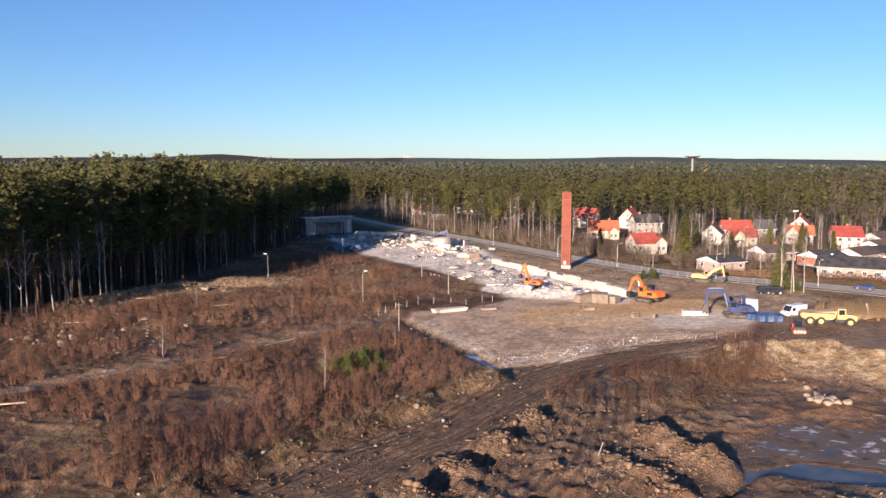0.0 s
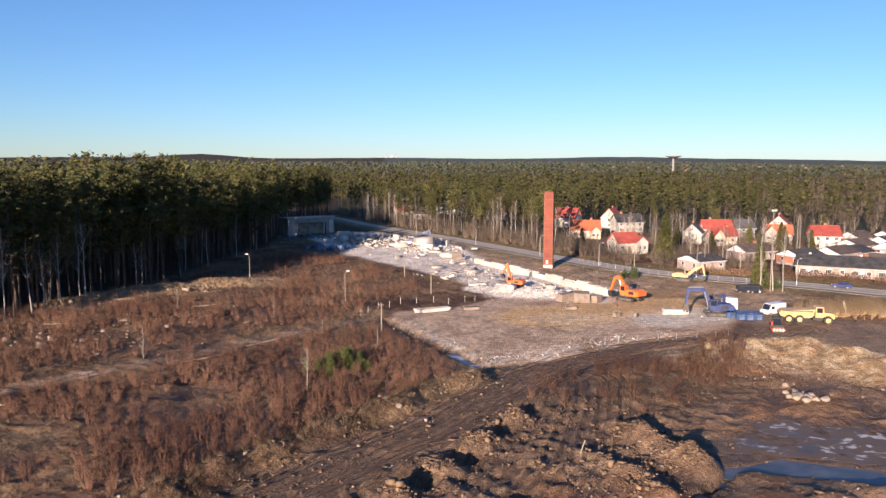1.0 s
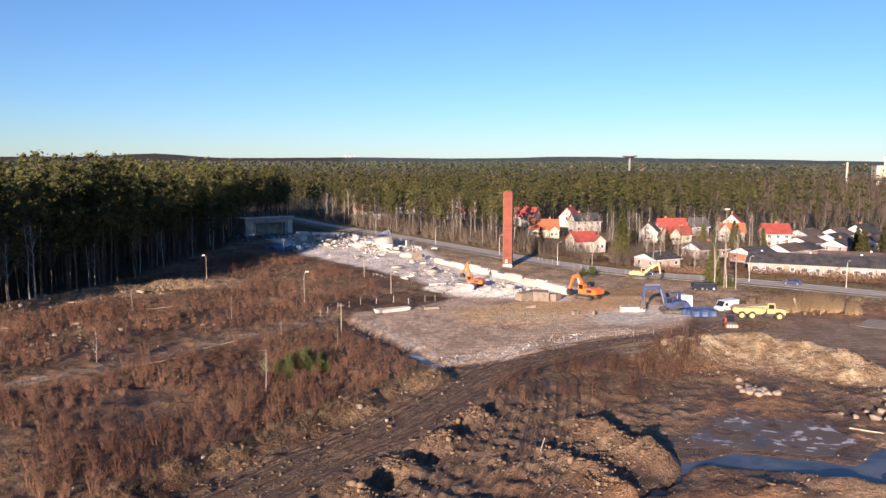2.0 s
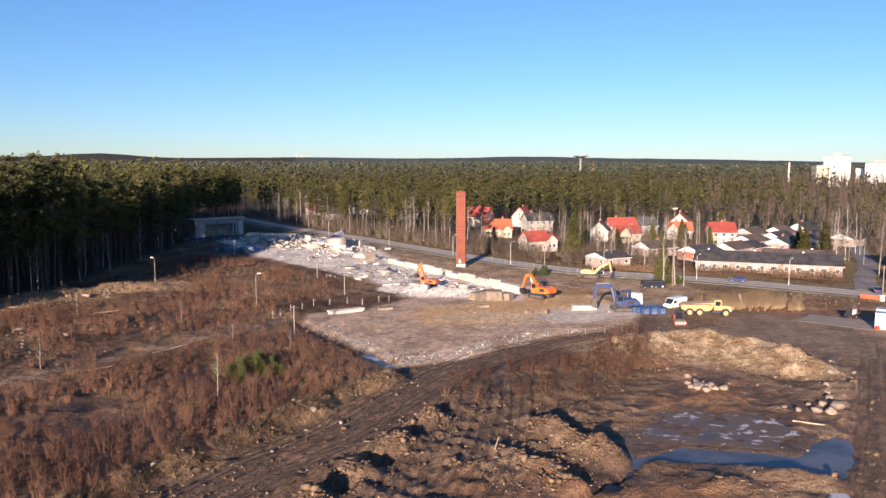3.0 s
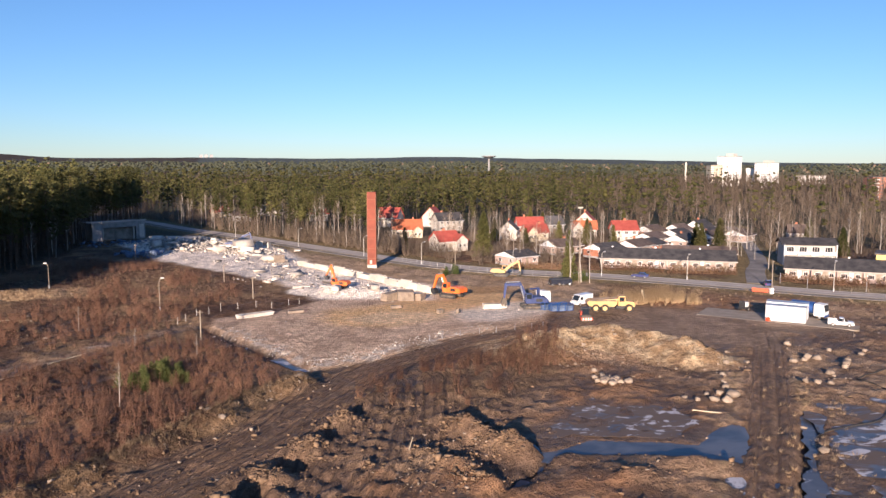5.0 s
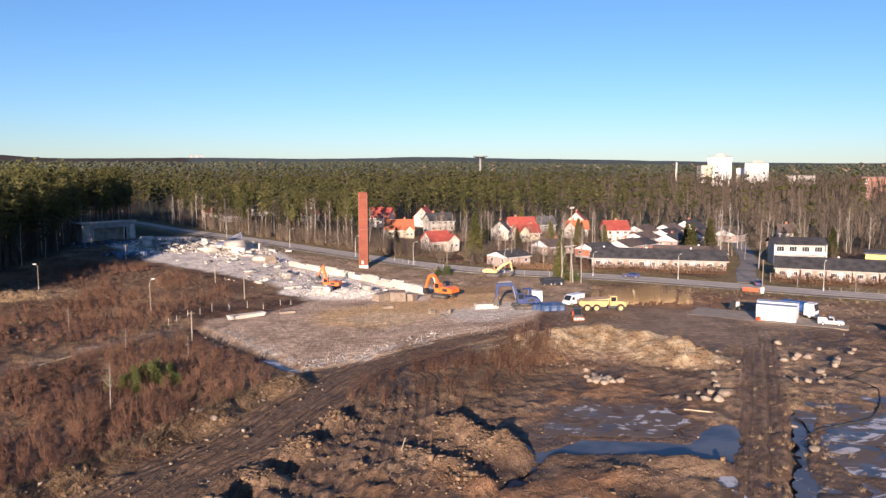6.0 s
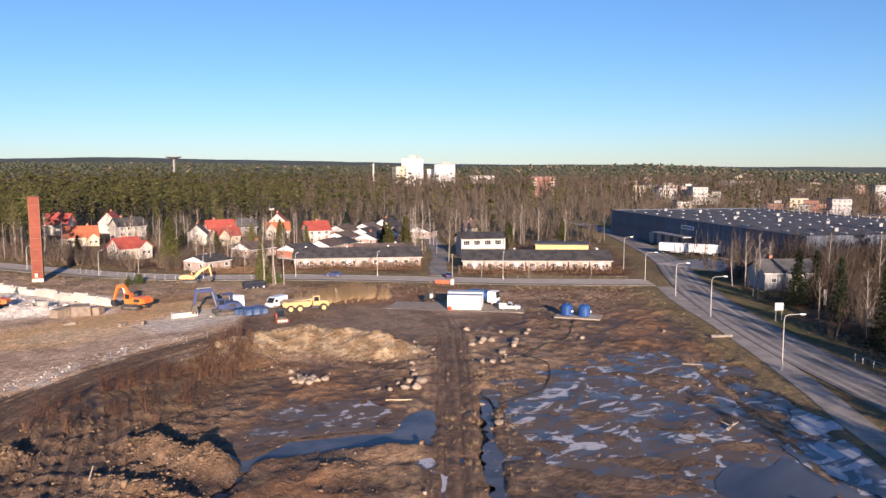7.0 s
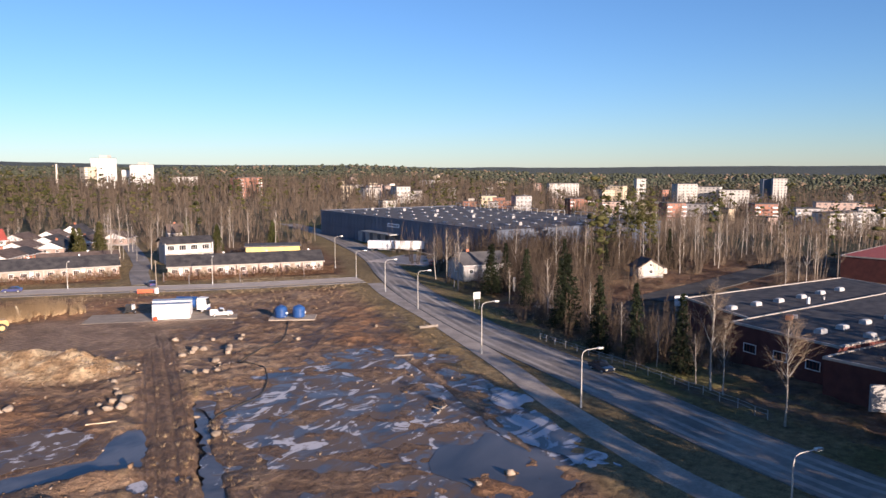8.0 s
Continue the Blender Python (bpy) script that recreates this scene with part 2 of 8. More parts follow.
M_YELLOW = surf("yellow_machine_paint", (0.55, 0.335, 0.12), (0.62, 0.395, 0.17), 0.8, 0.45, 0.05)
M_BLUE = surf("blue_machine_paint", (0.028, 0.042, 0.125), (0.05, 0.07, 0.175), 0.8, 0.45, 0.05)
M_BLUE_TANK = surf("blue_plastic", (0.016, 0.06, 0.20), (0.028, 0.09, 0.28), 0.9, 0.4, 0.05)
M_WHITE = surf("white_paint", (0.72, 0.72, 0.71), (0.82, 0.82, 0.80), 0.8, 0.5, 0.05)
M_WHITE_BOX = surf("white_sheet_metal", (0.70, 0.71, 0.73), (0.80, 0.80, 0.82), 0.6, 0.45, 0.05)
M_CARDARK = surf("dark_car_paint", (0.015, 0.018, 0.03), (0.03, 0.035, 0.05), 1.0, 0.25, 0.0, coat=0.6)
M_CARBLUE = surf("blue_car_paint", (0.05, 0.06, 0.16), (0.07, 0.08, 0.2), 1.0, 0.25, 0.0, coat=0.6)
M_CARRED = surf("red_car_paint", (0.42, 0.03, 0.03), (0.5, 0.05, 0.04), 1.0, 0.3, 0.0, coat=0.6)
M_CARWHITE = surf("white_car_paint", (0.74, 0.74, 0.74), (0.8, 0.8, 0.8), 1.0, 0.3, 0.0, coat=0.6)
M_LAMP = surf("lamp_lens", (0.6, 0.55, 0.4), (0.7, 0.66, 0.5), 4.0, 0.2, 0.0)
M_TAIL = surf("tail_light_red", (0.4, 0.01, 0.01), (0.5, 0.02, 0.02), 4.0, 0.2, 0.0)
M_ROOF_RED = surf("red_roof_tiles", (0.29, 0.055, 0.04), (0.37, 0.085, 0.06), 0.6, 0.7, 0.3, rnd=0.15)
M_ROOF_ORANGE = surf("orange_roof_tiles", (0.42, 0.12, 0.05), (0.48, 0.155, 0.07), 0.6, 0.75, 0.3)
M_ROOF_DARK = surf("dark_roof_felt", (0.045, 0.045, 0.05), (0.09, 0.085, 0.085), 0.5, 0.8, 0.2, gloss=0.12)
M_ROOF_BROWN = surf("brown_roof_felt", (0.10, 0.075, 0.065), (0.16, 0.125, 0.11), 0.5, 0.85, 0.2, gloss=0.12)
M_ROOF_GREY = surf("grey_roof_felt", (0.085, 0.085, 0.09), (0.13, 0.125, 0.125), 0.4, 0.85, 0.2, gloss=0.12)
M_WALL_WHITE = surf("white_render", (0.47, 0.43, 0.375), (0.56, 0.515, 0.45), 0.5, 0.85, 0.1)
M_WALL_CREAM = surf("cream_render", (0.50, 0.43, 0.31), (0.58, 0.50, 0.37), 0.5, 0.85, 0.1)
M_WALL_PINK = surf("pale_pink_brick", (0.36, 0.265, 0.225), (0.46, 0.35, 0.30), 0.7, 0.9, 0.2)
M_WALL_BRICK = surf("orange_red_brick", (0.40, 0.15, 0.085), (0.50, 0.21, 0.12), 0.7, 0.9, 0.2)
M_WALL_YELLOW = surf("yellow_render", (0.66, 0.50, 0.16), (0.74, 0.58, 0.22), 0.5, 0.85, 0.1)
M_WALL_BLUE = surf("blue_grey_sheet", (0.085, 0.105, 0.15), (0.115, 0.135, 0.18), 0.3, 0.6, 0.05)
M_WALL_MAROON = surf("dark_red_brick", (0.085, 0.028, 0.024), (0.125, 0.04, 0.033), 0.7, 0.9, 0.25)
M_WALL_GREY = surf("grey_render", (0.34, 0.33, 0.33), (0.42, 0.41, 0.40), 0.5, 0.85, 0.1)
M_TOWN_WHITE = surf("town_white_render", (0.42, 0.40, 0.37), (0.52, 0.49, 0.45), 0.3, 0.85, 0.1, rnd=0.12)
M_TOWN_CREAM = surf("town_cream_render", (0.44, 0.37, 0.26), (0.52, 0.44, 0.32), 0.3, 0.85, 0.1, rnd=0.12)
M_TOWN_BRICK = surf("town_brick", (0.27, 0.125, 0.085), (0.35, 0.17, 0.12), 0.5, 0.9, 0.2)
M_FASCIA = surf("pale_fascia_board", (0.33, 0.30, 0.27), (0.43, 0.39, 0.345), 0.8, 0.8, 0.1)
M_PLASTIC_RED = surf("red_barrier_plastic", (0.62, 0.08, 0.03), (0.72, 0.13, 0.05), 1.0, 0.5, 0.05)
M_RUST = surf("rusty_iron", (0.20, 0.09, 0.05), (0.30, 0.14, 0.08), 1.5, 0.85, 0.3)


def glass_pane():
    m = bpy.data.materials.new("window_glass")
    m.use_nodes = True
    p = m.node_tree.nodes["Principled BSDF"]
    p.inputs["Base Color"].default_value = (0.02, 0.026, 0.034, 1)
    p.inputs["Roughness"].default_value, p.inputs["IOR"].default_value = 0.08, 1.5
    return m


M_GLASS = glass_pane()
M_TOWN_GLASS = surf("town_window_glass", (0.09, 0.09, 0.095), (0.15, 0.15, 0.155), 0.2, 0.3, 0.0)
M_TOWER_WHITE = surf("bright_white_render", (0.72, 0.70, 0.66), (0.80, 0.78, 0.74), 0.3, 0.8, 0.1)
M_PINE = leaves("pine_needles", (0.044, 0.054, 0.018), (0.15, 0.138, 0.048))
# pine needles of the far woods, distance haze put into the greyer colour
M_HAZED_PINE = leaves("hazed_needles", (0.055, 0.064, 0.044), (0.088, 0.094, 0.062), 0.1)
M_SPRUCE = leaves("spruce_needles", (0.011, 0.017, 0.009), (0.028, 0.036, 0.016), 0.1)
M_TWIG = leaves("birch_twigs", (0.115, 0.085, 0.060), (0.24, 0.185, 0.132), 0.0)
M_THICKET = leaves("thicket_twigs", (0.058, 0.043, 0.030), (0.135, 0.10, 0.07), 0.0)
M_SHRUB = leaves("willow_stems", (0.10, 0.050, 0.032), (0.245, 0.135, 0.083), 0.1)
M_STRAW = leaves("dry_grass", (0.28, 0.19, 0.10), (0.54, 0.40, 0.24), 0.2)
M_DEADWEED = leaves("dead_weed_stalks", (0.15, 0.098, 0.055), (0.33, 0.235, 0.14), 0.15)
M_HEDGE = leaves("hedge_leaves", (0.10, 0.062, 0.038), (0.20, 0.13, 0.075), 0.1)
M_GREEN = leaves("juniper_green", (0.05, 0.07, 0.02), (0.10, 0.11, 0.035), 0.15)
M_BARK = surf("pine_bark", (0.055, 0.04, 0.03), (0.12, 0.082, 0.058), 1.5, 0.95, 0.5)
M_ALDER = surf("grey_alder_bark", (0.11, 0.09, 0.072), (0.24, 0.205, 0.17), 0.4, 0.9, 0.2, island=0.3)
# trunks of the tree masses: the wood's inner shade is in this darker bark
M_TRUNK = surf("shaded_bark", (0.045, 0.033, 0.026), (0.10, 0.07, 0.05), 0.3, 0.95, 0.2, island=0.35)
M_BIRCH = surf("birch_bark", (0.27, 0.24, 0.205), (0.44, 0.40, 0.35), 1.2, 0.85, 0.3)

# ---- mesh helpers ----
class Geo:
    """Collects solid shapes into one mesh."""

    def __init__(self):
        self.v, self.f = [], []

    def add(self, verts, faces, m=None):
        k = len(self.v)
        self.v += [tuple(m @ Vector(p)) if m else tuple(p) for p in verts]
        self.f += [tuple(i + k for i in f) for f in faces]
        return self

    def box(self, c, s, rz=0.0, m=None):
        x, y, z = (a / 2 for a in s)
        t = Matrix.Translation(c) @ Matrix.Rotation(radians(rz), 4, "Z")
        pts = [(-x, -y, -z), (x, -y, -z), (x, y, -z), (-x, y, -z), (-x, -y, z), (x, -y, z), (x, y, z), (-x, y, z)]
        fs = [(3, 2, 1, 0), (4, 5, 6, 7), (0, 1, 5, 4), (1, 2, 6, 5), (2, 3, 7, 6), (3, 0, 4, 7)]
        return self.add(pts, fs, m @ t if m else t)

    def prism(self, poly, lo, hi, m=None):
        """A polygon in x, y, raised from lo to hi."""
        n = len(poly)
        pts = [(x, y, lo) for x, y in poly] + [(x, y, hi) for x, y in poly]
        fs = [tuple(reversed(range(n))), tuple(range(n, 2 * n))] + [(i, (i + 1) % n, n + (i + 1) % n, n + i) for i in range(n)]
        return self.add(pts, fs, m)

    def side(self, profile, y0, y1, m=None, narrow=0.0):
        """A side profile in x, z (anticlockwise seen from -y), drawn out across y."""
        n = len(profile)
        pts = [(x, y0, z) for x, z in profile] + [(x, y1, z) for x, z in profile]
        fs = [tuple(range(n)), tuple(reversed(range(n, 2 * n)))] + [(i, n + i, n + (i + 1) % n, (i + 1) % n) for i in range(n)]
        fs = [tuple(reversed(f)) if i > 1 else f for i, f in enumerate(fs)]
        fs = fs[:2] + [tuple(reversed(f)) for f in fs[2:]]
        return self.add(pts, fs, m)

    def tube(self, p0, p1, r0, r1=None, n=8, m=None):
        r1 = r0 if r1 is None else r1
        p0, p1 = Vector(p0), Vector(p1)
        q = (p1 - p0).to_track_quat("Z", "Y")
        ring = [Vector((math.cos(2 * math.pi * i / n), math.sin(2 * math.pi * i / n), 0)) for i in range(n)]
        pts = [p0 + q @ (a * r0) for a in ring] + [p1 + q @ (a * r1) for a in ring]
        fs = [tuple(reversed(range(n))), tuple(range(n, 2 * n))] + [(i, (i + 1) % n, n + (i + 1) % n, n + i) for i in range(n)]
        return self.add(pts, fs, m)

    def path(self, pts, radii, n=6):
        for a, b, ra, rb in zip(pts[:-1], pts[1:], radii[:-1], radii[1:]):
            self.tube(a, b, ra, rb, n)
        return self

    def rock(self, c, r, seed, squash=0.75):
        rr = random.Random(seed)
        bm = bmesh.new()
        bmesh.ops.create_icosphere(bm, subdivisions=2, radius=1)
        off = Vector((rr.uniform(-50, 50), rr.uniform(-50, 50), rr.uniform(-50, 50)))
        pts = []
        for v in bm.verts:
            k = 1 + 0.5 * noise.noise(v.co * 1.2 + off) + 0.28 * noise.noise(v.co * 2.6 + off)
            pts.append((c[0] + v.co.x * r * k * 1.1, c[1] + v.co.y * r * k, c[2] + v.co.z * r * k * squash))
        fs = [tuple(v.index for v in f.verts) for f in bm.faces]
        bm.free()
        return self.add(pts, fs)

    def mesh(self, name, material, smooth=False):
        me = bpy.data.meshes.new(name)
        me.from_pydata(self.v, [], self.f)
        for mt in material if isinstance(material, (list, tuple)) else [material]:
            me.materials.append(mt)
        if smooth:
            me.polygons.foreach_set("use_smooth", [True] * len(me.polygons))
        me.update()
        return me


def part(name, geo, material, parent=None, label="", smooth=False, at=None):
    ob = new(name, geo.mesh(name, material, smooth))
    if parent:
        ob.parent = parent
    if at is not None:
        ob.matrix_basis = at
    return tagged(ob, label=label)


def thing(name, m, label, category, group="", kind=""):
    ob = new(name)
    ob.empty_display_size = 0.5
    ob.matrix_basis = m
    return tagged(ob, label, category, group, kind)


def tri_mesh(name, verts, tris, materials, index=None):
    """A mesh from arrays of places and triangles."""
    me = bpy.data.meshes.new(name)
    nv, nt = len(verts), len(tris)
    me.vertices.add(nv)
    me.vertices.foreach_set("co", np.asarray(verts, np.float32).ravel())
    me.loops.add(nt * 3)
    me.loops.foreach_set("vertex_index", np.asarray(tris, np.int32).ravel())
    me.polygons.add(nt)
    me.polygons.foreach_set("loop_start", np.arange(0, nt * 3, 3, dtype=np.int32))
    for mt in materials:
        me.materials.append(mt)
    if index is not None:
        me.polygons.foreach_set("material_index", np.asarray(index, np.int32))
    me.update(calc_edges=True)
    return me


# ---- terrain ----
def lattice(ix, iy, seed):
    h = (ix * 374761393 + iy * 668265263 + seed * 1274126177) & 0xFFFFFFFF
    h = ((h ^ (h >> 13)) * 1103515245) & 0xFFFFFFFF
    return ((h ^ (h >> 16)) & 0xFFFF) / 65535.0


def vnoise(x, y, size, seed=0):
    """Smooth noise between 0 and 1 with bumps of that size in metres."""
    x, y = np.asarray(x, float) / size, np.asarray(y, float) / size
    ix, iy = np.floor(x).astype(np.int64), np.floor(y).astype(np.int64)
    u, v = x - ix, y - iy
    u, v = u * u * (3 - 2 * u), v * v * (3 - 2 * v)
    a, b = lattice(ix, iy, seed), lattice(ix + 1, iy, seed)
    c, d = lattice(ix, iy + 1, seed), lattice(ix + 1, iy + 1, seed)
    return (a * (1 - u) + b * u) * (1 - v) + (c * (1 - u) + d * u) * v


def fbm(x, y, size, seed=0, octaves=4):
    total, k, w = 0, 1.0, 0
    for i in range(octaves):
        total = total + k * vnoise(x, y, size / 2 ** i, seed + 17 * i)
        w += k
        k *= 0.55
    return total / w


def line_dist(x, y, pts):
    """Distance to a line of points, how far along it is, and on which side (positive: right)."""
    best, along, sign = np.full(np.shape(x), 1e9), np.zeros(np.shape(x)), np.zeros(np.shape(x))
    run = 0.0
    for (ax, ay), (bx, by) in zip(pts[:-1], pts[1:]):
        dx, dy = bx - ax, by - ay
        ll = math.hypot(dx, dy)
        t = np.clip(((x - ax) * dx + (y - ay) * dy) / ll ** 2, 0, 1)
        d = np.hypot(x - ax - t * dx, y - ay - t * dy)
        m = d < best
        best, along = np.where(m, d, best), np.where(m, run + t * ll, along)
        sign = np.where(m, np.sign((x - ax) * dy - (y - ay) * dx), sign)
        run += ll
    return best, along, sign


def poly_dist(x, y, pts):
    """Signed distance to a polygon, negative inside."""
    d = line_dist(x, y, [*pts, pts[0]])[0]
    inside = np.zeros(np.shape(x), bool)
    for (ax, ay), (bx, by) in zip(pts, [*pts[1:], pts[0]]):
        if ay != by:
            inside ^= ((ay > y) != (by > y)) & (x < (bx - ax) * (y - ay) / (by - ay) + ax)
    return np.where(inside, -d, d)


def step(d, a, b):
    """1 where d is below a, falling to 0 at b."""
    t = np.clip((b - d) / (b - a), 0, 1)
    return t * t * (3 - 2 * t)


# the plan, in metres
TRACK = [(-24, 54), (-14, 66), (-7, 76), (0, 83), (8, 95), (16, 107), (24, 114.5), (38, 123), (56, 132), (70, 138)]
HAUL = [(34, 42), (42, 53), (63, 80), (85.5, 110), (93, 123)]
STREET = [(-62, 460), (-46, 428), (-25, 381), (7, 322), (33, 269), (46, 243), (58, 223), (72, 207), (90, 194), (101, 185), (121, 165), (135, 150), (150, 137), (164, 126)]
MAIN = [(160, -52), (112, -38), (86, -22), (78, -5), (83, 9), (106, 42), (121.5, 64), (150, 98), (176, 124), (205, 151), (240, 191), (275, 236), (310, 290)]
CYCLE = [(156, -62), (108, -48), (77, -30), (66, -6), (71.5, 14), (88, 35.5), (103.5, 52), (127, 79), (146, 103), (160, 118)]
SIDE = [(127, 168), (141, 188), (157, 208), (195, 267), (232, 330)]
PAD = [(-7, 146), (1.6, 129), (9.5, 112), (19, 116), (33, 126), (56, 138), (62, 150), (58, 176), (44, 190), (18, 172), (6, 160), (-6, 155)]
WRECK = [(-48, 318), (-40, 296), (-27, 259), (-6, 226), (10, 198), (15, 174), (40, 166), (48, 180), (36, 204), (19, 240), (10, 298), (-20, 345), (-34, 348)]
YARD = [(54, 127), (60, 136), (64, 150), (70, 160), (78, 150), (92, 140), (104, 137), (114, 120), (104, 112), (94, 118), (84, 104), (78, 110), (70, 122)]
MOUND = [(46, 117), (55, 119), (62, 116), (67.5, 107.5)]
POND_A = [(30, 74), (33, 81), (40, 87.5), (46.5, 87), (50.5, 81.5), (52.5, 76), (57, 77.5), (48.5, 65.5), (39.5, 71.5)]
CLEAR_A = [(29.7, 72.9), (36.7, 75.6), (41.6, 73.6), (45.5, 71.8), (47.4, 70.8), (53.0, 76.4), (56.1, 77.0), (49.1, 66.3), (46.7, 66.3), (43.7, 68.4), (39.7, 70.3), (35.2, 71.5), (31.1, 72.2)]
POND_B = [(49, 49), (62, 70), (72, 76), (92, 74), (103, 66), (97, 56), (92, 46), (80, 34), (68, 34), (56, 40)]
DITCH = [(102, 73), (88, 54.5), (78, 42), (70, 33)]
DRAIN = [(66, 76), (56, 65), (45, 50), (40, 43)]
BROOK = [(31, 73), (26, 68), (21, 63), (17, 58)]
BERM = [(-28, 63), (-22, 70), (-17, 77), (-10.5, 85), (-4, 92), (1, 101), (7.5, 104.5)]
CRUSHED = [(14.5, 185), (21, 178), (30, 176)]
BANK = [(-78, 166), (-72, 176), (-66, 184), (-54, 194), (-44, 196)]
WOOD_EDGE = [(-135, -60), (-112, 20), (-96, 80), (-84, 146), (-77, 172), (-70, 191), (-66, 229), (-63, 277), (-59, 309), (-66, 350), (-58, 430), (-60, 480)]


def hills(x, y):
    """The far country: wooded ridges behind the forest, a lower valley behind the town."""
    r = np.hypot(x, y)
    az = np.degrees(np.arctan2(x, y))
    lift = np.interp(az, (18, 29, 37, 52, 58, 90), (50, 35, 27, 27, 13, 10)) * step(-r, -3300, -1200) + 10 * step(-r, -3800, -2600)
    lift = lift - 18 * step(-az, -72, -56) * step(-r, -640, -330) * step(r, 1500, 3600)
    for a, rr, h, w in ((-16.3, 3600, 20, 200), (-3, 3900, 8, 420), (14, 3900, 12, 350), (25, 3800, 8, 320), (-24, 3900, 7, 300), (33, 3700, 6, 380), (54, 2500, 9, 260), (44, 2700, 6, 380), (63, 3300, 8, 240), (88, 4000, 10, 420), (78, 4200, 8, 500)):
        a = radians(a)
        lift = lift + h * np.exp(-((x - rr * math.sin(a)) ** 2 + (y - rr * math.cos(a)) ** 2) / w ** 2)
    return lift


def masks(x, y):
    wob = (fbm(x, y, 9, 5) - 0.5) * 7 + (fbm(x, y, 2.2, 8) - 0.5) * 2.2
    k = {"wob": wob}
    k["track"], k["track_along"], _ = line_dist(x, y, TRACK)
    k["haul"], k["haul_along"], _ = line_dist(x, y, HAUL)
    k["street"], k["main"], k["cycle"], k["side"] = (line_dist(x, y, p)[0] for p in (STREET, MAIN, CYCLE, SIDE))
    k["paved"] = np.minimum(np.minimum(k["street"] - 5.5, k["main"] - 6.5), np.minimum(k["cycle"] - 2.5, k["side"] - 3.5))
    k["pad"], k["wreck"], k["yard"] = (poly_dist(x, y, p) for p in (PAD, WRECK, YARD))
    k["pond_a"], k["pond_b"] = poly_dist(x, y, POND_A), poly_dist(x, y, POND_B)
    k["churn_line"] = line_dist(x, y, [(2, 60), (11, 76), (16, 92), (19, 104)])[0]
    k["mound"] = line_dist(x, y, MOUND)[0]
    edge = line_dist(x, y, WOOD_EDGE)
    k["field"] = edge[0] * edge[2]
    return k


def terrain(x, y, k=None):
    """Height of the ground."""
    x, y = np.asarray(x, float), np.asarray(y, float)
    k = k or masks(x, y)
    near = step(np.hypot(x - 20, y - 110), 150, 420)
    calm = np.clip(np.minimum(np.minimum(k["paved"] / 5, (k["yard"] + 3) / 5), (k["pad"] + 1) / 4), 0.08, 1)
    calm = np.minimum(calm, np.clip((k["wreck"] + 6) / 8, 0.45, 1))
    z = near * calm * ((fbm(x, y, 7, 1) - 0.5) * 0.95 + (fbm(x, y, 1.8, 2, 2) - 0.5) * 0.75)
    churn = step(line_dist(x, y, [(-6, 62), (10, 78), (24, 88)])[0], 6, 16)
    ridged = 1.25 * np.clip(1 - np.abs(2 * fbm(x, y, 4.2, 31, 4) - 1) * 3.0, 0, 1) ** 1.6
    z = z + churn * ((ridged - 0.3) * 0.20 + ((1 - np.abs(2 * vnoise(x + 2 * ridged, y + 0.4 * x, 2.1, 33) - 1)) ** 2 - 0.35) * 0.26 + (vnoise(x, y, 1.1, 35) - 0.5) * 0.3)
    # heaps, ridges and the holes dug beside them
    d, _, s = line_dist(x, y, MOUND)
    wide = np.where(s < 0, 3.0, 9.5) + 0.45 * k["wob"]
    z = z + 2.9 * np.clip(1.12 - d / wide, 0, 1) * (0.8 + 0.4 * fbm(x, y, 3, 3))
    for line, h, w in (([(22.0, 86), (25, 79), (27.6, 72.5)], 1.55, 2.7), ([(17, 77), (20, 71), (23, 64.5)], 0.85, 3.0), (BERM, 1.3, 3.0), (BANK, 1.3, 5.5), ([(30, 64), (44, 66)], 0.7, 5), (CRUSHED, 1.3, 5.0)):
        d, a, _ = line_dist(x, y, line)
        z = z + h * np.clip(1 - (d + 0.35 * k["wob"]) / w, 0, 1) ** 1.1 * (0.55 + 0.9 * vnoise(a, 0 * a, 3.1, 12))
    for cx, cy, h, w in ((5.8, 80.4, 1.3, 2.7), (1.4, 73.2, 1.3, 2.8), (10.8, 88.4, 1.1, 2.6), (-2.8, 66.5, 1.3, 2.8), (110, 63, 0.9, 5), (118, 72, 0.7, 5), (-42, 150, 0.9, 9), (-20, 180, 1.0, 14)):
        z = z + h * np.clip(1 - (np.hypot(x - cx, y - cy) + 0.3 * k["wob"]) / w, 0, 1) ** 1.1
    for cx, cy, h, w in ((8.3, 84.6, -1.5, 1.9), (3.9, 76.4, -1.5, 2.2), (-0.2, 70.0, -1.5, 2.0), (12.8, 92.2, -1.0, 1.6), (-13.2, 82.6, -1.0, 3.4), (-29.5, 100.5, -0.7, 3.6), (-33, 105, -0.6, 2.6), (5, 121, -0.6, 3.0), (54, 57, -0.7, 2.5), (49, 60, -0.6, 2.0)):
        z = z + h * np.clip(1 - (np.hypot(x - cx, y - cy) + 0.2 * k["wob"]) / w, 0, 1)
    for line, h, w in (([(24.6, 87.4), (27.4, 81), (28.6, 79), (30, 73.5)], -0.65, 1.5), ([(-8, 147), (0.4, 128), (8, 112.5)], -0.9, 1.3), (DITCH, -0.75, 1.2), (DRAIN, -0.75, 1.7), (BROOK, -0.9, 1.2)):
        d = line_dist(x, y, line)[0]
        z = z + h * step(d + 0.15 * k["wob"], 0, w)
    # lumps and slid edges where the digger dropped its load
    rough = np.maximum(churn, 0.7 * step(k["mound"], 9, 12))
    step_z = 0.5 * np.round((z + 0.5 * (vnoise(x, y, 1.6, 36) - 0.5)) / 0.5)
    z = z + 0.3 * rough * (step_z - z)
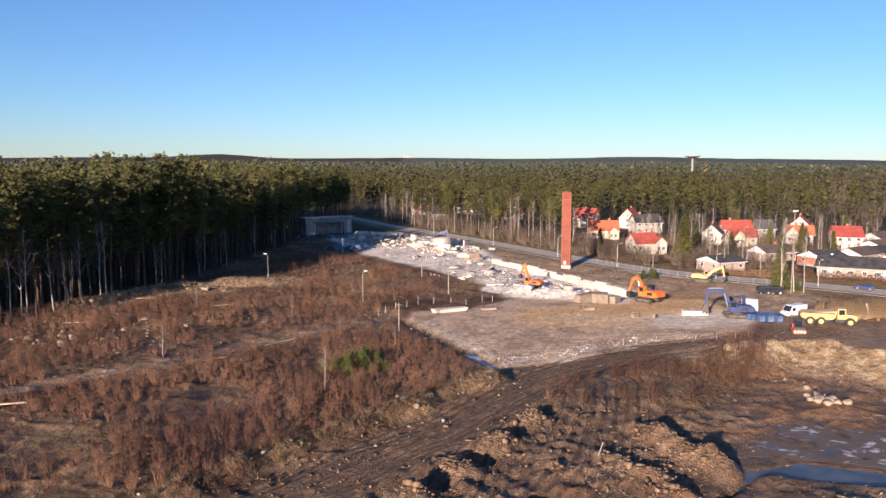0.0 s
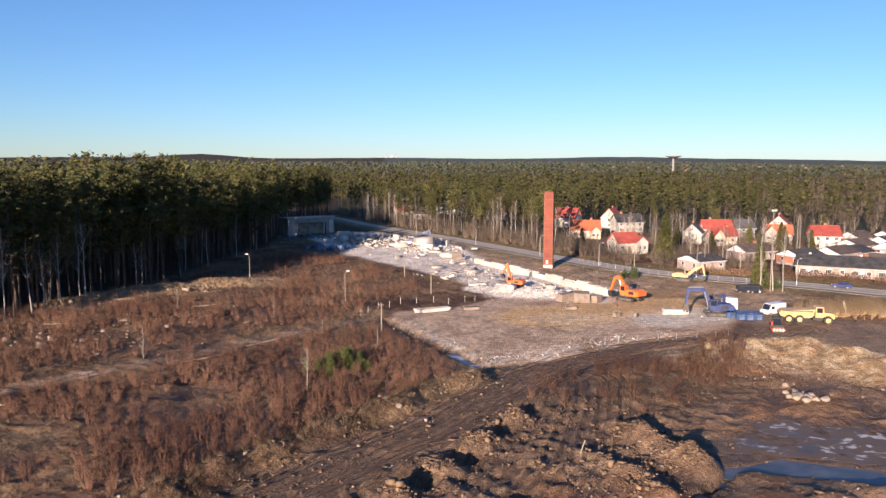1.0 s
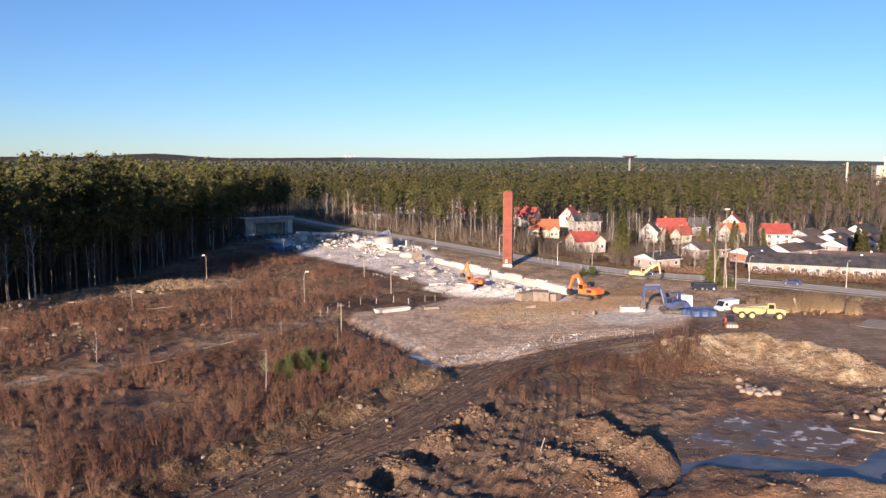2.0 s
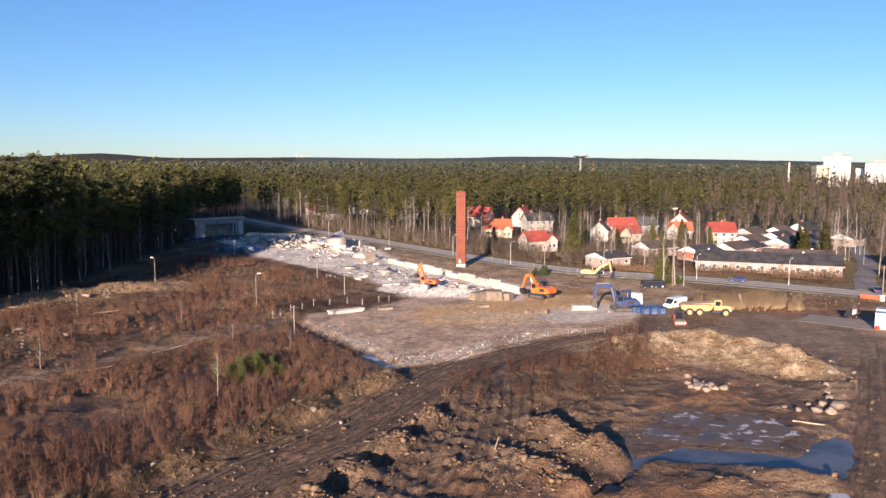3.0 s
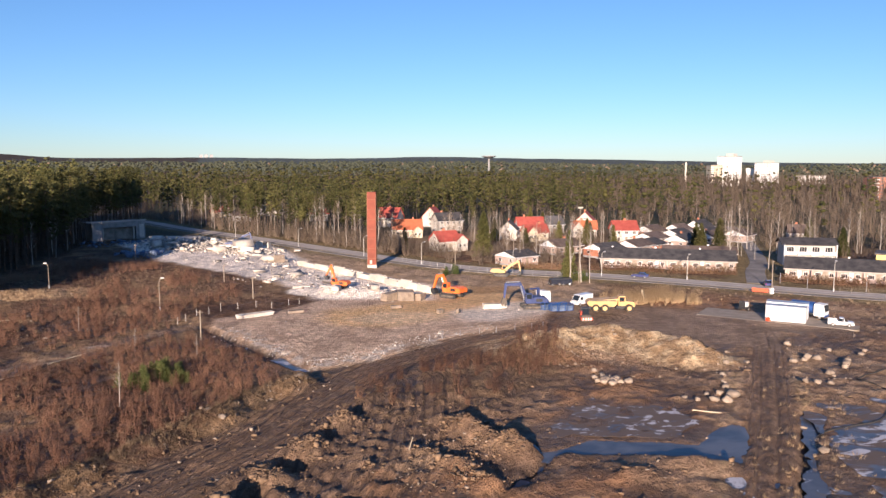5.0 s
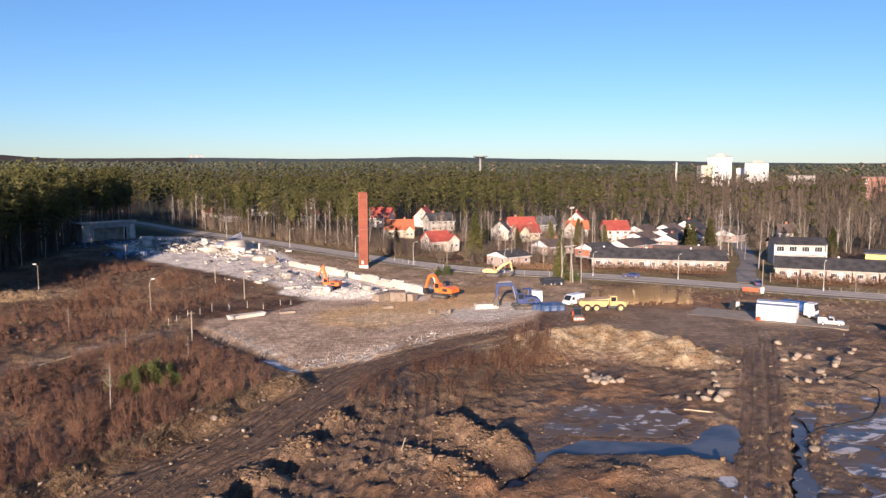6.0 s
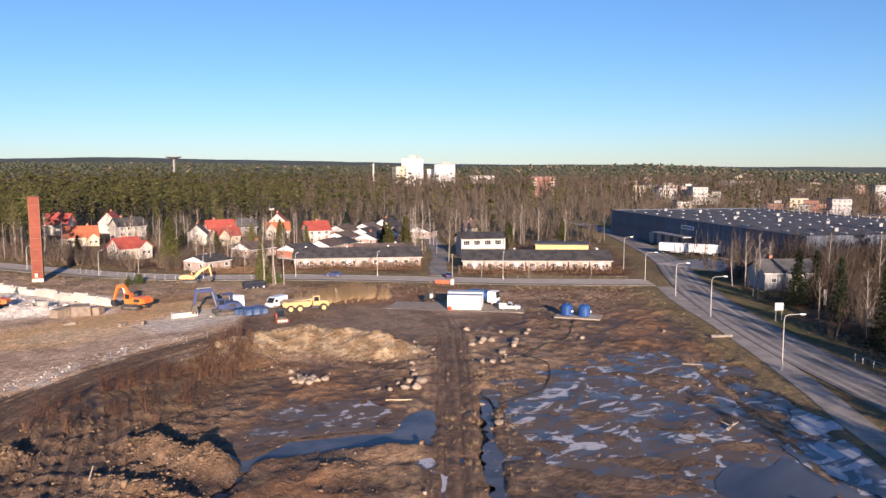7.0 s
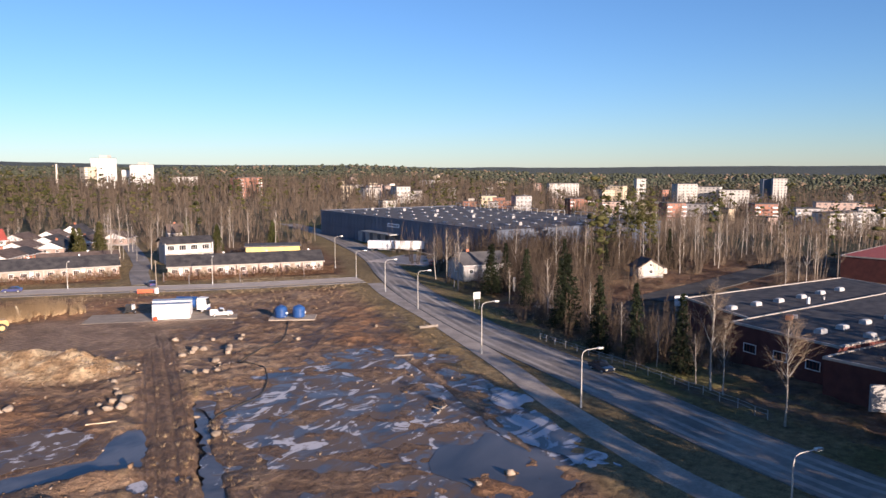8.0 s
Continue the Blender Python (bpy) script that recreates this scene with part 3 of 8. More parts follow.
    # ponds lie a little below the plain
    off_track = 1 - step(k["haul"], 3.2, 5.5)
    flat = step(k["pond_a"] + 0.5 * k["wob"], -1, 3) * off_track
    z = z * (1 - 0.85 * flat) + flat * ((fbm(x, y, 4.5, 21, 5) - 0.5) * 0.30 - 0.20)
    flat = step(k["pond_b"] + 0.7 * k["wob"], -2, 4) * off_track
    z = z * (1 - 0.85 * flat) + flat * ((fbm(x * 0.6 - y * 0.6, (x + y) * 1.1, 6, 22, 5) - 0.5) * 0.30 - 0.125)
    z = z - 0.42 * step(poly_dist(x, y, CLEAR_A) + 0.25 * k["wob"], -0.6, 0.5)
    pit = step(np.hypot((x - 53.5) * 0.78 - (y - 72.5) * 0.62, ((x - 53.5) * 0.62 + (y - 72.5) * 0.78) * 0.45), 1.6, 2.2)
    z = z - 0.6 * pit
    # straight ditch with its low bank, and the drain beside the haul track
    d, _, s = line_dist(x, y, DITCH)
    z = z - 0.5 * step(d + 0.1 * k["wob"], 0.3, 1.0) + 0.15 * np.exp(-((d * s + 1.7 + 0.2 * k["wob"]) / 0.6) ** 2)
    z = z - 0.35 * step(line_dist(x, y, DRAIN)[0] + 0.15 * k["wob"], 0.4, 1.3)
    # wheel tracks
    rut = step(k["churn_line"], 6, 10) * churn
    z = z - 0.22 * rut * (0.5 + 0.5 * np.sin(k["churn_line"] * 4.4 + 4 * fbm(x, y, 9, 68)))
    for d, lo in ((k["track"], 5.0), (k["haul"], 2.6)):
        keep = step(d, lo * 0.5, lo)
        z = z * (1 - 0.7 * keep)
        for off in (0.9, 2.3, 3.9):
            z = z - 0.26 * keep * np.exp(-((d + 0.12 * k["wob"] - off) / 0.42) ** 2)
    # the floor slab of the pulled-down factory stands a hand's width proud
    z = z + 0.28 * step(k["pad"], -0.5, 0.3) * step(line_dist(x, y, [(-7, 146), (9.5, 112), (33, 126)])[0], 20, 40)
    z = z * np.clip(k["paved"] / 3, 0, 1)
    return z + hills(x, y) + 0.8 * step(-np.hypot(x, y), -800, -350) * (fbm(x, y, 120, 40) - 0.3) * 6


def mixin(a, b, w):
    return a + (np.asarray(b) - a) * np.clip(w, 0, 1)[..., None]


def soil_colour(x, y, z, k):
    """What the ground is made of, haze painted over its far parts, and how wet it is."""
    w = k["wob"]
    n1, n2, n3 = fbm(x, y, 14, 51), fbm(x, y, 4, 52), fbm(x, y, 1.5, 53)
    c = np.zeros(x.shape + (3,)) + (0.145, 0.088, 0.053)
    c = mixin(c, (0.085, 0.048, 0.03), step(-n2, -0.62, -0.45))
    c = mixin(c, (0.25, 0.165, 0.09), step(-n1 - 0.3 * (n3 - 0.5), -0.68, -0.5) * 0.8)
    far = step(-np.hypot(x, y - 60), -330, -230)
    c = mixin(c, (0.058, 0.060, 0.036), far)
    # distance haze, mixed into the colour as a paler grey-green
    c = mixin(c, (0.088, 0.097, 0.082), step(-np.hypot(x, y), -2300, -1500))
    wood = step(k["field"] + 0.4 * w, -3, 2)
    c = mixin(c, (0.06, 0.045, 0.03), wood)
    wet = 0.1 * np.ones_like(x)
    c = mixin(c, mixin(np.zeros_like(c) + (0.33, 0.225, 0.13), (0.22, 0.145, 0.085), step(-n3, -0.6, -0.42)), step(line_dist(x, y, BANK)[0] + 0.6 * w, 5, 10))
    trail = line_dist(x, y, [(-74, 78), (-60, 97), (-42, 115), (-25, 135), (-12, 148)])[0]
    c = mixin(c, (0.25, 0.175, 0.115), 0.8 * step(trail + 0.3 * w, 1.6, 3.2))
    c = mixin(c, (0.42, 0.36, 0.31), 0.8 * np.exp(-((trail - 0.9 + 0.08 * w) / 0.4) ** 2) * step(-n2, -0.6, -0.4))
    # bare earth of the building site, right of the shrubs
    site = step(poly_dist(x, y, [(-12, 58), (-3, 84), (8, 102), (22, 112), (42, 110), (52, 122), (60, 138), (75, 160), (100, 160), (128, 140), (148, 116), (96, 44), (70, 12), (40, 14), (10, 40)]) + w, -3, 3)
    earth = mixin(np.zeros_like(c) + (0.245, 0.160, 0.098), (0.15, 0.096, 0.062), step(-n2, -0.6, -0.42))
    earth = mixin(earth, (0.31, 0.215, 0.135), step(-fbm(x, y, 6, 61), -0.68, -0.52))
    earth = mixin(earth, (0.25, 0.13, 0.063), step(-fbm(x, y, 16, 62), -0.66, -0.5) * 0.6)
    c = mixin(c, earth, site)
    wet = np.where(site > 0.5, 0.3, wet)
    # dead weeds and brush in the middle of the site
    brush = step(poly_dist(x, y, [(12, 88), (18, 104), (44, 112), (48, 104), (36, 92), (26, 86)]) + 0.6 * w, -3, 3)
    c = mixin(c, (0.13, 0.085, 0.05), brush * 0.8)
    # mud of the tracks
    mud = np.maximum(step(k["track"] + 0.35 * w, 3.5, 6.0), 0.9 * step(line_dist(x, y, [(-6, 60), (10, 78), (20, 88)])[0] + 0.5 * w, 6, 13) * step(-n2, -0.6, -0.4))
    mud = np.maximum(mud, step(k["haul"] + 0.15 * w, 2.6, 3.6))
    c = mixin(c, mixin(np.zeros_like(c) + (0.185, 0.117, 0.072), (0.27, 0.18, 0.112), step(-n3, -0.65, -0.45)), mud)
    c = mixin(c, (0.29, 0.205, 0.115), 0.8 * np.exp(-((k["haul"] + 0.2 * w - 4.1) / 0.7) ** 2) * step(-n3, -0.62, -0.4))
    wet = np.maximum(wet, 0.5 * mud)
    lines = np.maximum(step(k["track"], 5, 7) * (0.5 + 0.5 * np.sin(k["track"] * 5.2 + 2.5 * fbm(x, y, 12, 66))), step(k["haul"], 2.8, 3.4) * (0.5 + 0.5 * np.sin(k["haul"] * 4.6 + 2 * fbm(x, y, 10, 67))))
    lines = np.maximum(lines, step(k["churn_line"], 7, 10) * (0.5 + 0.5 * np.sin(k["churn_line"] * 4.4 + 4 * fbm(x, y, 9, 68))) * step(-n2, -0.62, -0.4))
    c = mixin(c, (0.07, 0.048, 0.036), 0.8 * lines * mud * step(-n3, -0.58, -0.35))
    yard = step(k["yard"] + 0.5 * w, -2, 2)
    c = mixin(c, mixin(np.zeros_like(c) + (0.20, 0.138, 0.092), (0.28, 0.197, 0.132), step(-n2, -0.62, -0.42)), yard)
    wet = np.maximum(wet, 0.5 * yard)
    # trodden sandy ground between the old factory and the street
    sandy = step(poly_dist(x, y, [(46, 150), (44, 175), (20, 238), (8, 300), (-20, 350), (-14, 352), (28, 272), (52, 232), (74, 201), (90, 188), (84, 168), (70, 158), (60, 146)]) + 0.6 * w, -2, 3)
    c = mixin(c, mixin(np.zeros_like(c) + (0.36, 0.255, 0.165), (0.25, 0.175, 0.11), step(-n2, -0.62, -0.42)), sandy)
    # floor slab, dust and crushed concrete
    pad = step(k["pad"] + 0.25 * w, -1, 1.5)
    slab = mixin(np.zeros_like(c) + (0.52, 0.375, 0.26), (0.38, 0.265, 0.18), step(-n2, -0.65, -0.42))
    slab = mixin(slab, (0.60, 0.385, 0.19), step(line_dist(x, y, [(24, 150), (48, 158), (58, 172)])[0] + w, 6, 14))
    slab = mixin(slab, (0.47, 0.40, 0.33), step(line_dist(x, y, [(-3, 140), (9.5, 113), (20, 118), (34, 127)])[0] + 0.8 * w, 1.0, 4.5) * step(-n3, -0.62, -0.42))
    slab = mixin(slab, (0.68, 0.60, 0.50), step(line_dist(x, y, [(46, 146), (60, 152), (68, 152)])[0] + 0.6 * w, 4, 10) * 0.8)
    c = mixin(c, slab, pad)
    wreck = step(k["wreck"] + 0.35 * w, -2, 2.5)
    c = mixin(c, mixin(np.zeros_like(c) + (0.76, 0.665, 0.56), (0.60, 0.52, 0.43), step(-n2, -0.66, -0.42)), wreck)
    c = mixin(c, mixin(np.zeros_like(c) + (0.80, 0.72, 0.62), (0.68, 0.60, 0.50), step(-n3, -0.62, -0.42)), step(line_dist(x, y, CRUSHED)[0] + 0.4 * w, 4.5, 7))
    # fresh sand dug out beside the old foundation
    c = mixin(c, (0.58, 0.375, 0.185), step(np.hypot(x - 50, (y - 172) * 0.8) + 0.8 * w, 5, 11))
    c = mixin(c, (0.33, 0.20, 0.095), 0.85 * step(np.hypot((x - 57) * 0.7, y - 176) + 0.6 * w, 3.5, 7))
    c = mixin(c, (0.60, 0.44, 0.27), 0.8 * step(np.hypot((x - 30) * 0.6, y - 147) + 0.8 * w, 3, 8))
    # gravel of the big heap
    heap = step(k["mound"] + 0.5 * w, 7, 11)
    c = mixin(c, mixin(np.zeros_like(c) + (0.28, 0.185, 0.10), (0.46, 0.35, 0.215), step(-n3, -0.62, -0.45)), heap)
    # grass along the roads
    verge = step(k["paved"] + 0.3 * w, 3, 9) * (1 - yard) * (1 - pad)
    c = mixin(c, (0.20, 0.155, 0.075), 0.75 * verge)
    right = step(line_dist(x, y, MAIN)[0], 16, 24) * (line_dist(x, y, MAIN)[2] > 0)
    c = mixin(c, (0.10, 0.105, 0.035), 0.8 * right * step(-n1, -0.75, -0.35))
    # wet rims of the ponds and holes
    low = step(z, -0.15, 0.02) * step(np.hypot(x, y), 150, 200)
    low = low * (1 - 0.85 * mud)
    c = mixin(c, (0.085, 0.06, 0.045), 0.75 * low)
    wet = np.maximum(wet, 0.9 * low)
    return c, wet


def graded(parts):
    """Grid lines: (start, end, spacing) pieces, then ever wider steps out to the horizon on both ends."""
    lines = [np.arange(a, b, s) for a, b, s in parts]
    mid = np.concatenate(lines)
    out, s = [], parts[-1][2]
    p = mid[-1]
    while p < 4700:
        s *= 1.055
        p += s
        out.append(p)
    back, s, p = [], parts[0][2], mid[0]
    while p > -1500:
        s *= 1.11
        p -= s
        back.append(p)
    return np.concatenate([back[::-1], mid, out])


gx = graded([(-78, 110, 0.55), (110, 175, 1.1), (175, 260, 2.6)])
gy = graded([(2, 50, 0.8), (50, 130, 0.55), (130, 255, 1.1), (255, 330, 2.4)])
X, Y = np.meshgrid(gx, gy)
K = masks(X, Y)
Z = terrain(X, Y, K)
ny, nx = X.shape
me = bpy.data.meshes.new("ground")
idx = np.arange(nx * ny).reshape(ny, nx)
quads = np.stack([idx[:-1, :-1], idx[:-1, 1:], idx[1:, 1:], idx[1:, :-1]], -1).reshape(-1, 4)
me.vertices.add(nx * ny)
me.vertices.foreach_set("co", np.stack([X, Y, Z], -1).astype(np.float32).ravel())
me.loops.add(len(quads) * 4)
me.loops.foreach_set("vertex_index", quads.astype(np.int32).ravel())
me.polygons.add(len(quads))
me.polygons.foreach_set("loop_start", np.arange(0, len(quads) * 4, 4, dtype=np.int32))
me.polygons.foreach_set("use_smooth", np.ones(len(quads), bool))
me.update(calc_edges=True)
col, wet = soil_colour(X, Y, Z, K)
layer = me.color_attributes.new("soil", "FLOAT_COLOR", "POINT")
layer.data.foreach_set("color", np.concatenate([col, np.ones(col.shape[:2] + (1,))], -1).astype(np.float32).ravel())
layer = me.attributes.new("wet", "FLOAT", "POINT")
layer.data.foreach_set("value", wet.astype(np.float32).ravel())
slab_run = line_dist(X, Y, [(-6, 150), (14, 138), (36, 140), (60, 150)])[0]
ruts = [(K["track"] * 6.0, 0.8 * step(K["track"], 4.6, 6.4)), (K["haul"] * 5.2, 0.5 * step(K["haul"], 2.6, 3.4)), (K["churn_line"] * 4.6, 0.75 * step(K["churn_line"], 8, 12)), (slab_run * 3.2, 0.22 * step(K["pad"], -6, -1)), (line_dist(X, Y, [(56, 132), (80, 128), (94, 124), (112, 124)])[0] * 5.0, 0.6 * step(K["yard"], -3, 1))]
run, share = np.zeros_like(X), np.zeros_like(X)
for r, w in ruts:
    run, share = np.where(w > share, r, run), np.maximum(w, share)
for nm, values in (("rut_run", run), ("rut_share", share)):
    layer = me.attributes.new(nm, "FLOAT", "POINT")
    layer.data.foreach_set("value", values.astype(np.float32).ravel())
me.materials.append(M_SOIL)
tagged(new("ground", me), "churned brown earth, dead grass and crushed concrete", "ground", kind="structure")


def gz(x, y):
    return float(terrain(np.array([x]), np.array([y]))[0])


def at(x, y, rz=0.0, up=0.0, s=1.0):
    return pose(x, y, gz(x, y) + up, 0, 0, rz) @ Matrix.Scale(s, 4)


# frozen meltwater
def resample(pts, gap):
    out = []
    p = [pts[0], *pts, pts[-1]]
    for a, b, c, d in zip(p[:-3], p[1:-2], p[2:-1], p[3:]):
        a, b, c, d = (np.array(q, float) for q in (a, b, c, d))
        n = max(2, int(np.linalg.norm(c - b) / gap))
        for i in range(n):
            t = i / n
            out.append(0.5 * (2 * b + (c - a) * t + (2 * a - 5 * b + 4 * c - d) * t * t + (3 * b - a - 3 * c + d) * t ** 3))
    out.append(np.array(pts[-1], float))
    return np.array(out)


def water_sheet(name, poly, z, material, label):
    ring = resample([*poly, poly[0]], 0.8)[:-1]
    a, b = fbm(ring[:, 0], ring[:, 1], 4.0, 71) - 0.5, fbm(ring[:, 0], ring[:, 1], 4.0, 72) - 0.5
    g = Geo().prism([(float(p[0] + 4.5 * u), float(p[1] + 4.5 * v)) for p, u, v in zip(ring, a, b)], z - 0.02, z)
    tagged(new(name, g.mesh(name, material)), label, "ice", kind="structure")


water_sheet("water", [(30.5, 77.5), (36, 85.5), (43, 90.5), (48, 87), (52.5, 80.5), (51, 77.5), (45.5, 74.5), (41, 76), (36, 77.6)], -0.18, M_MUD_ICE, "blue frozen meltwater pond with white frost crusts")
water_sheet("water", [(28, 70.5), (29.5, 75), (37, 78), (46, 75), (53, 79), (57, 78), (49.5, 64.5), (44, 66)], -0.33, M_CLEAR, "strip of clear dark blue ice along the pond")
water_sheet("water", [(39, 55), (44, 63.5), (47, 61.5), (42.5, 54)], -0.12, M_FROST, "small frost-rimmed pool beside the haul track")
water_sheet("water", [(2.5, 120), (6.5, 111.5), (10, 110.5), (5, 121)], -0.3, M_FROST, "frosted ice in the ditch along the slab")
water_sheet("water", [(77, 39.5), (80, 41), (85, 40), (87.5, 36), (82, 29), (77, 22.5), (71, 22), (73, 29)], -0.02, M_FROST, "white frosted ice between ditch and road")
water_sheet("water", [(85, 42), (87.4, 46.4), (92, 46.5), (91, 41)], 0.0, M_FROST, "white frosted ice between ditch and road")
water_sheet("water", [(69, 41), (75.5, 38.5), (72, 30), (67, 25), (59, 29), (63, 38.5)], -0.06, M_GREY_ICE, "smooth silty grey ice sheet")
water_sheet("water", [(67, 80), (96, 80), (108, 68), (98, 50), (84, 31), (70, 28), (57, 35), (52, 47)], -0.10, M_ICE, "broad shallow frozen flood with white frost streaks")
for cx, cy, r in ((8.3, 84.6, 2.4), (3.9, 76.4, 2.8), (-0.2, 70.0, 2.5), (-29.5, 100.5, 4.2), (-33, 105, 3), (5, 121, 3.4), (54, 57, 3), (49, 60, 2.4), (24, 66, 3.2), (20, 62, 3.0), (28.5, 70.5, 2.6)):
    water_sheet("water", [(cx + r * (0.55 + 0.25 * math.sin(2.3 * a + cx)) * math.cos(a * 0.3927), cy + r * (0.55 + 0.25 * math.sin(2.3 * a + cx)) * math.sin(a * 0.3927)) for a in range(16)], gz(cx, cy) + 0.03, M_WATER, "small dark puddle of half-frozen meltwater")
water_sheet("water", [(65, 76.5), (68, 75), (58, 63), (48, 48.5), (43, 41), (41, 42), (45.5, 50.5), (56, 65.5)], -0.36, M_WATER, "narrow frozen drainage ditch along the haul track")
water_sheet("water", [(103.5, 73), (101, 75), (86, 56), (76, 43), (68, 33), (71, 31), (80, 41), (90, 53)], -0.38, M_WATER, "straight frozen drainage ditch")


# roads, kerbs and paths
def ribbon(name, pts, left, right, z, material, label, category, depth=0.3, gap=4.0):
    """A strip along a line, from left to right of it (negative is left), with its own thickness."""
    c = resample(pts, gap)
    d = np.gradient(c, axis=0)
    d /= np.linalg.norm(d, axis=1)[:, None]
    nrm = np.stack([d[:, 1], -d[:, 0]], 1)
    g = Geo()
    rows = []
    for p, n in zip(c, nrm):
        a, b = p + n * left, p + n * right
        za, zb = z + float(hills(a[0], a[1])), z + float(hills(b[0], b[1]))
        rows.append([(a[0], a[1], za - depth), (a[0], a[1], za), (b[0], b[1], zb), (b[0], b[1], zb - depth)])
    n = len(rows)
    fs = []
    for i in range(n - 1):
        k = i * 4
        fs += [(k + 1, k + 2, k + 6, k + 5)[::1], (k, k + 1, k + 5, k + 4), (k + 2, k + 3, k + 7, k + 6)]
    fs += [(0, 3, 2, 1), (n * 4 - 4, n * 4 - 3, n * 4 - 2, n * 4 - 1)]
    g.add([p for r in rows for p in r], fs)
    return tagged(new(name, g.mesh(name, material)), label, category, kind="structure")


ribbon("road", STREET, -3.4, 3.4, 0.06, M_ASPHALT, "pale grey asphalt street", "road")
ribbon("pavement", STREET, 4.6, 6.8, 0.08, M_ASPHALT_DARK, "narrow asphalt footpath along the street", "pavement")
ribbon("road", MAIN, -4.2, 4.6, 0.06, M_ASPHALT_DARK, "wide asphalt main road with worn wheel lanes", "road")
ribbon("pavement", CYCLE, -1.9, 1.9, 0.07, M_ASPHALT_PATH, "asphalt cycle path beside the main road", "pavement")
ribbon("road", SIDE, -2.6, 2.6, 0.09, M_ASPHALT_DARK, "short asphalt side street between the row houses", "road")
ribbon("road", [(196, 140), (216, 140), (232, 139)], -8, 14, 0.09, M_ASPHALT, "asphalt apron in front of the warehouse", "road")
ribbon("road", [(150, 66), (172, 74), (196, 90), (204, 104)], -2.2, 2.2, 0.08, M_GRAVEL, "gravel drive to a small house", "road")
ribbon("road", [(112, 118), (104, 126), (92, 139)], -5, 4, 0.04, M_GRAVEL, "gravel hardstanding under the parked trucks", "road")
ribbon("road", [(172, 50), (205, 42), (240, 35)], -4, 5, 0.16, M_ASPHALT_BLACK, "dark asphalt car park", "road")
for off in (-3.1, -1.35, 1.45, 3.2):
    ribbon("wheel_lane", MAIN, off - 0.38, off + 0.38, 0.066, M_LANE, "pale worn wheel lane on the main road", "road", 0.01)
for off in (-4.35, 4.75):
    ribbon("kerb", MAIN, off - 0.12, off + 0.12, 0.13, M_KERB, "grey granite kerb of the main road", "kerb")
for off in (-3.5, 3.5):
    ribbon("kerb", STREET, off - 0.12, off + 0.12, 0.15, M_KERB, "grey granite kerb of the street", "kerb")

# ---- trees: built from a few grown shapes ----
def rng_tri(rs, centre, spread, size, flat=0.6):
    """Small leaf sprays, as triangles turned every way, round a centre."""
    n = len(centre)
    c = centre + rs.normal(size=(n, 3)) * spread
    a = rs.normal(size=(n, 3))
    b = rs.normal(size=(n, 3))
    a[:, 2] *= flat
    b[:, 2] *= flat
    a /= np.linalg.norm(a, axis=1)[:, None]
    b /= np.linalg.norm(b, axis=1)[:, None]
    s = size * rs.uniform(0.6, 1.3, (n, 1))
    v = np.stack([c + a * s, c + b * s, c - (a + b) * s * 0.6], 1).reshape(-1, 3)
    return v, np.arange(3 * n).reshape(-1, 3)


def stems(base, tip, r, sides=3):
    """Tapering stems that end in a point, as open three-sided cones."""
    base, tip, n = np.asarray(base, float), np.asarray(tip, float), len(base)
    r = np.broadcast_to(np.asarray(r, float), (n,))
    ax = tip - base
    ref = np.where(np.abs(ax[:, 2:3]) > 0.9 * np.linalg.norm(ax, axis=1)[:, None], [[1.0, 0, 0]], [[0, 0, 1.0]])
    u = np.cross(ax, ref)
    u /= np.linalg.norm(u, axis=1)[:, None] + 1e-9
    w = np.cross(ax, u)
    w /= np.linalg.norm(w, axis=1)[:, None] + 1e-9
    v, t = [], []
    for i in range(sides):
        a = 2 * math.pi * i / sides
        v.append(base + (u * math.cos(a) + w * math.sin(a)) * r[:, None])
    v = np.stack([*v, tip], 1)
    k = np.arange(n)[:, None] * (sides + 1)
    t = np.concatenate([np.concatenate([k + i, k + (i + 1) % sides, k + sides], 1) for i in range(sides)])
    return v.reshape(-1, 3), t


def join(*pieces):
    vs, ts, n = [], [], 0
    for v, t in pieces:
        vs.append(v)
        ts.append(t + n)
        n += len(v)
    return np.concatenate(vs), np.concatenate(ts)


def trunk_shape(h, r, rs, bend=0.3, top=0.25, seg=5, sides=6):
    """A tapering, slightly bent trunk."""
    v, t = [], []
    off = np.cumsum(rs.normal(size=(seg + 1, 2)) * bend, axis=0)
    off -= off[0]
    for i in range(seg + 1):
        f = i / seg
        rr = r * (1 - (1 - top) * f) * (1.25 if i == 0 else 1)
        for j in range(sides):
            a = 2 * math.pi * j / sides
            v.append((off[i, 0] + rr * math.cos(a), off[i, 1] + rr * math.sin(a), h * f - (0.4 if i == 0 else 0)))
    for i in range(seg):
        for j in range(sides):
            a, b = i * sides + j, i * sides + (j + 1) % sides
            t += [(a, b, b + sides), (a, b + sides, a + sides)]
    return np.array(v), np.array(t), off


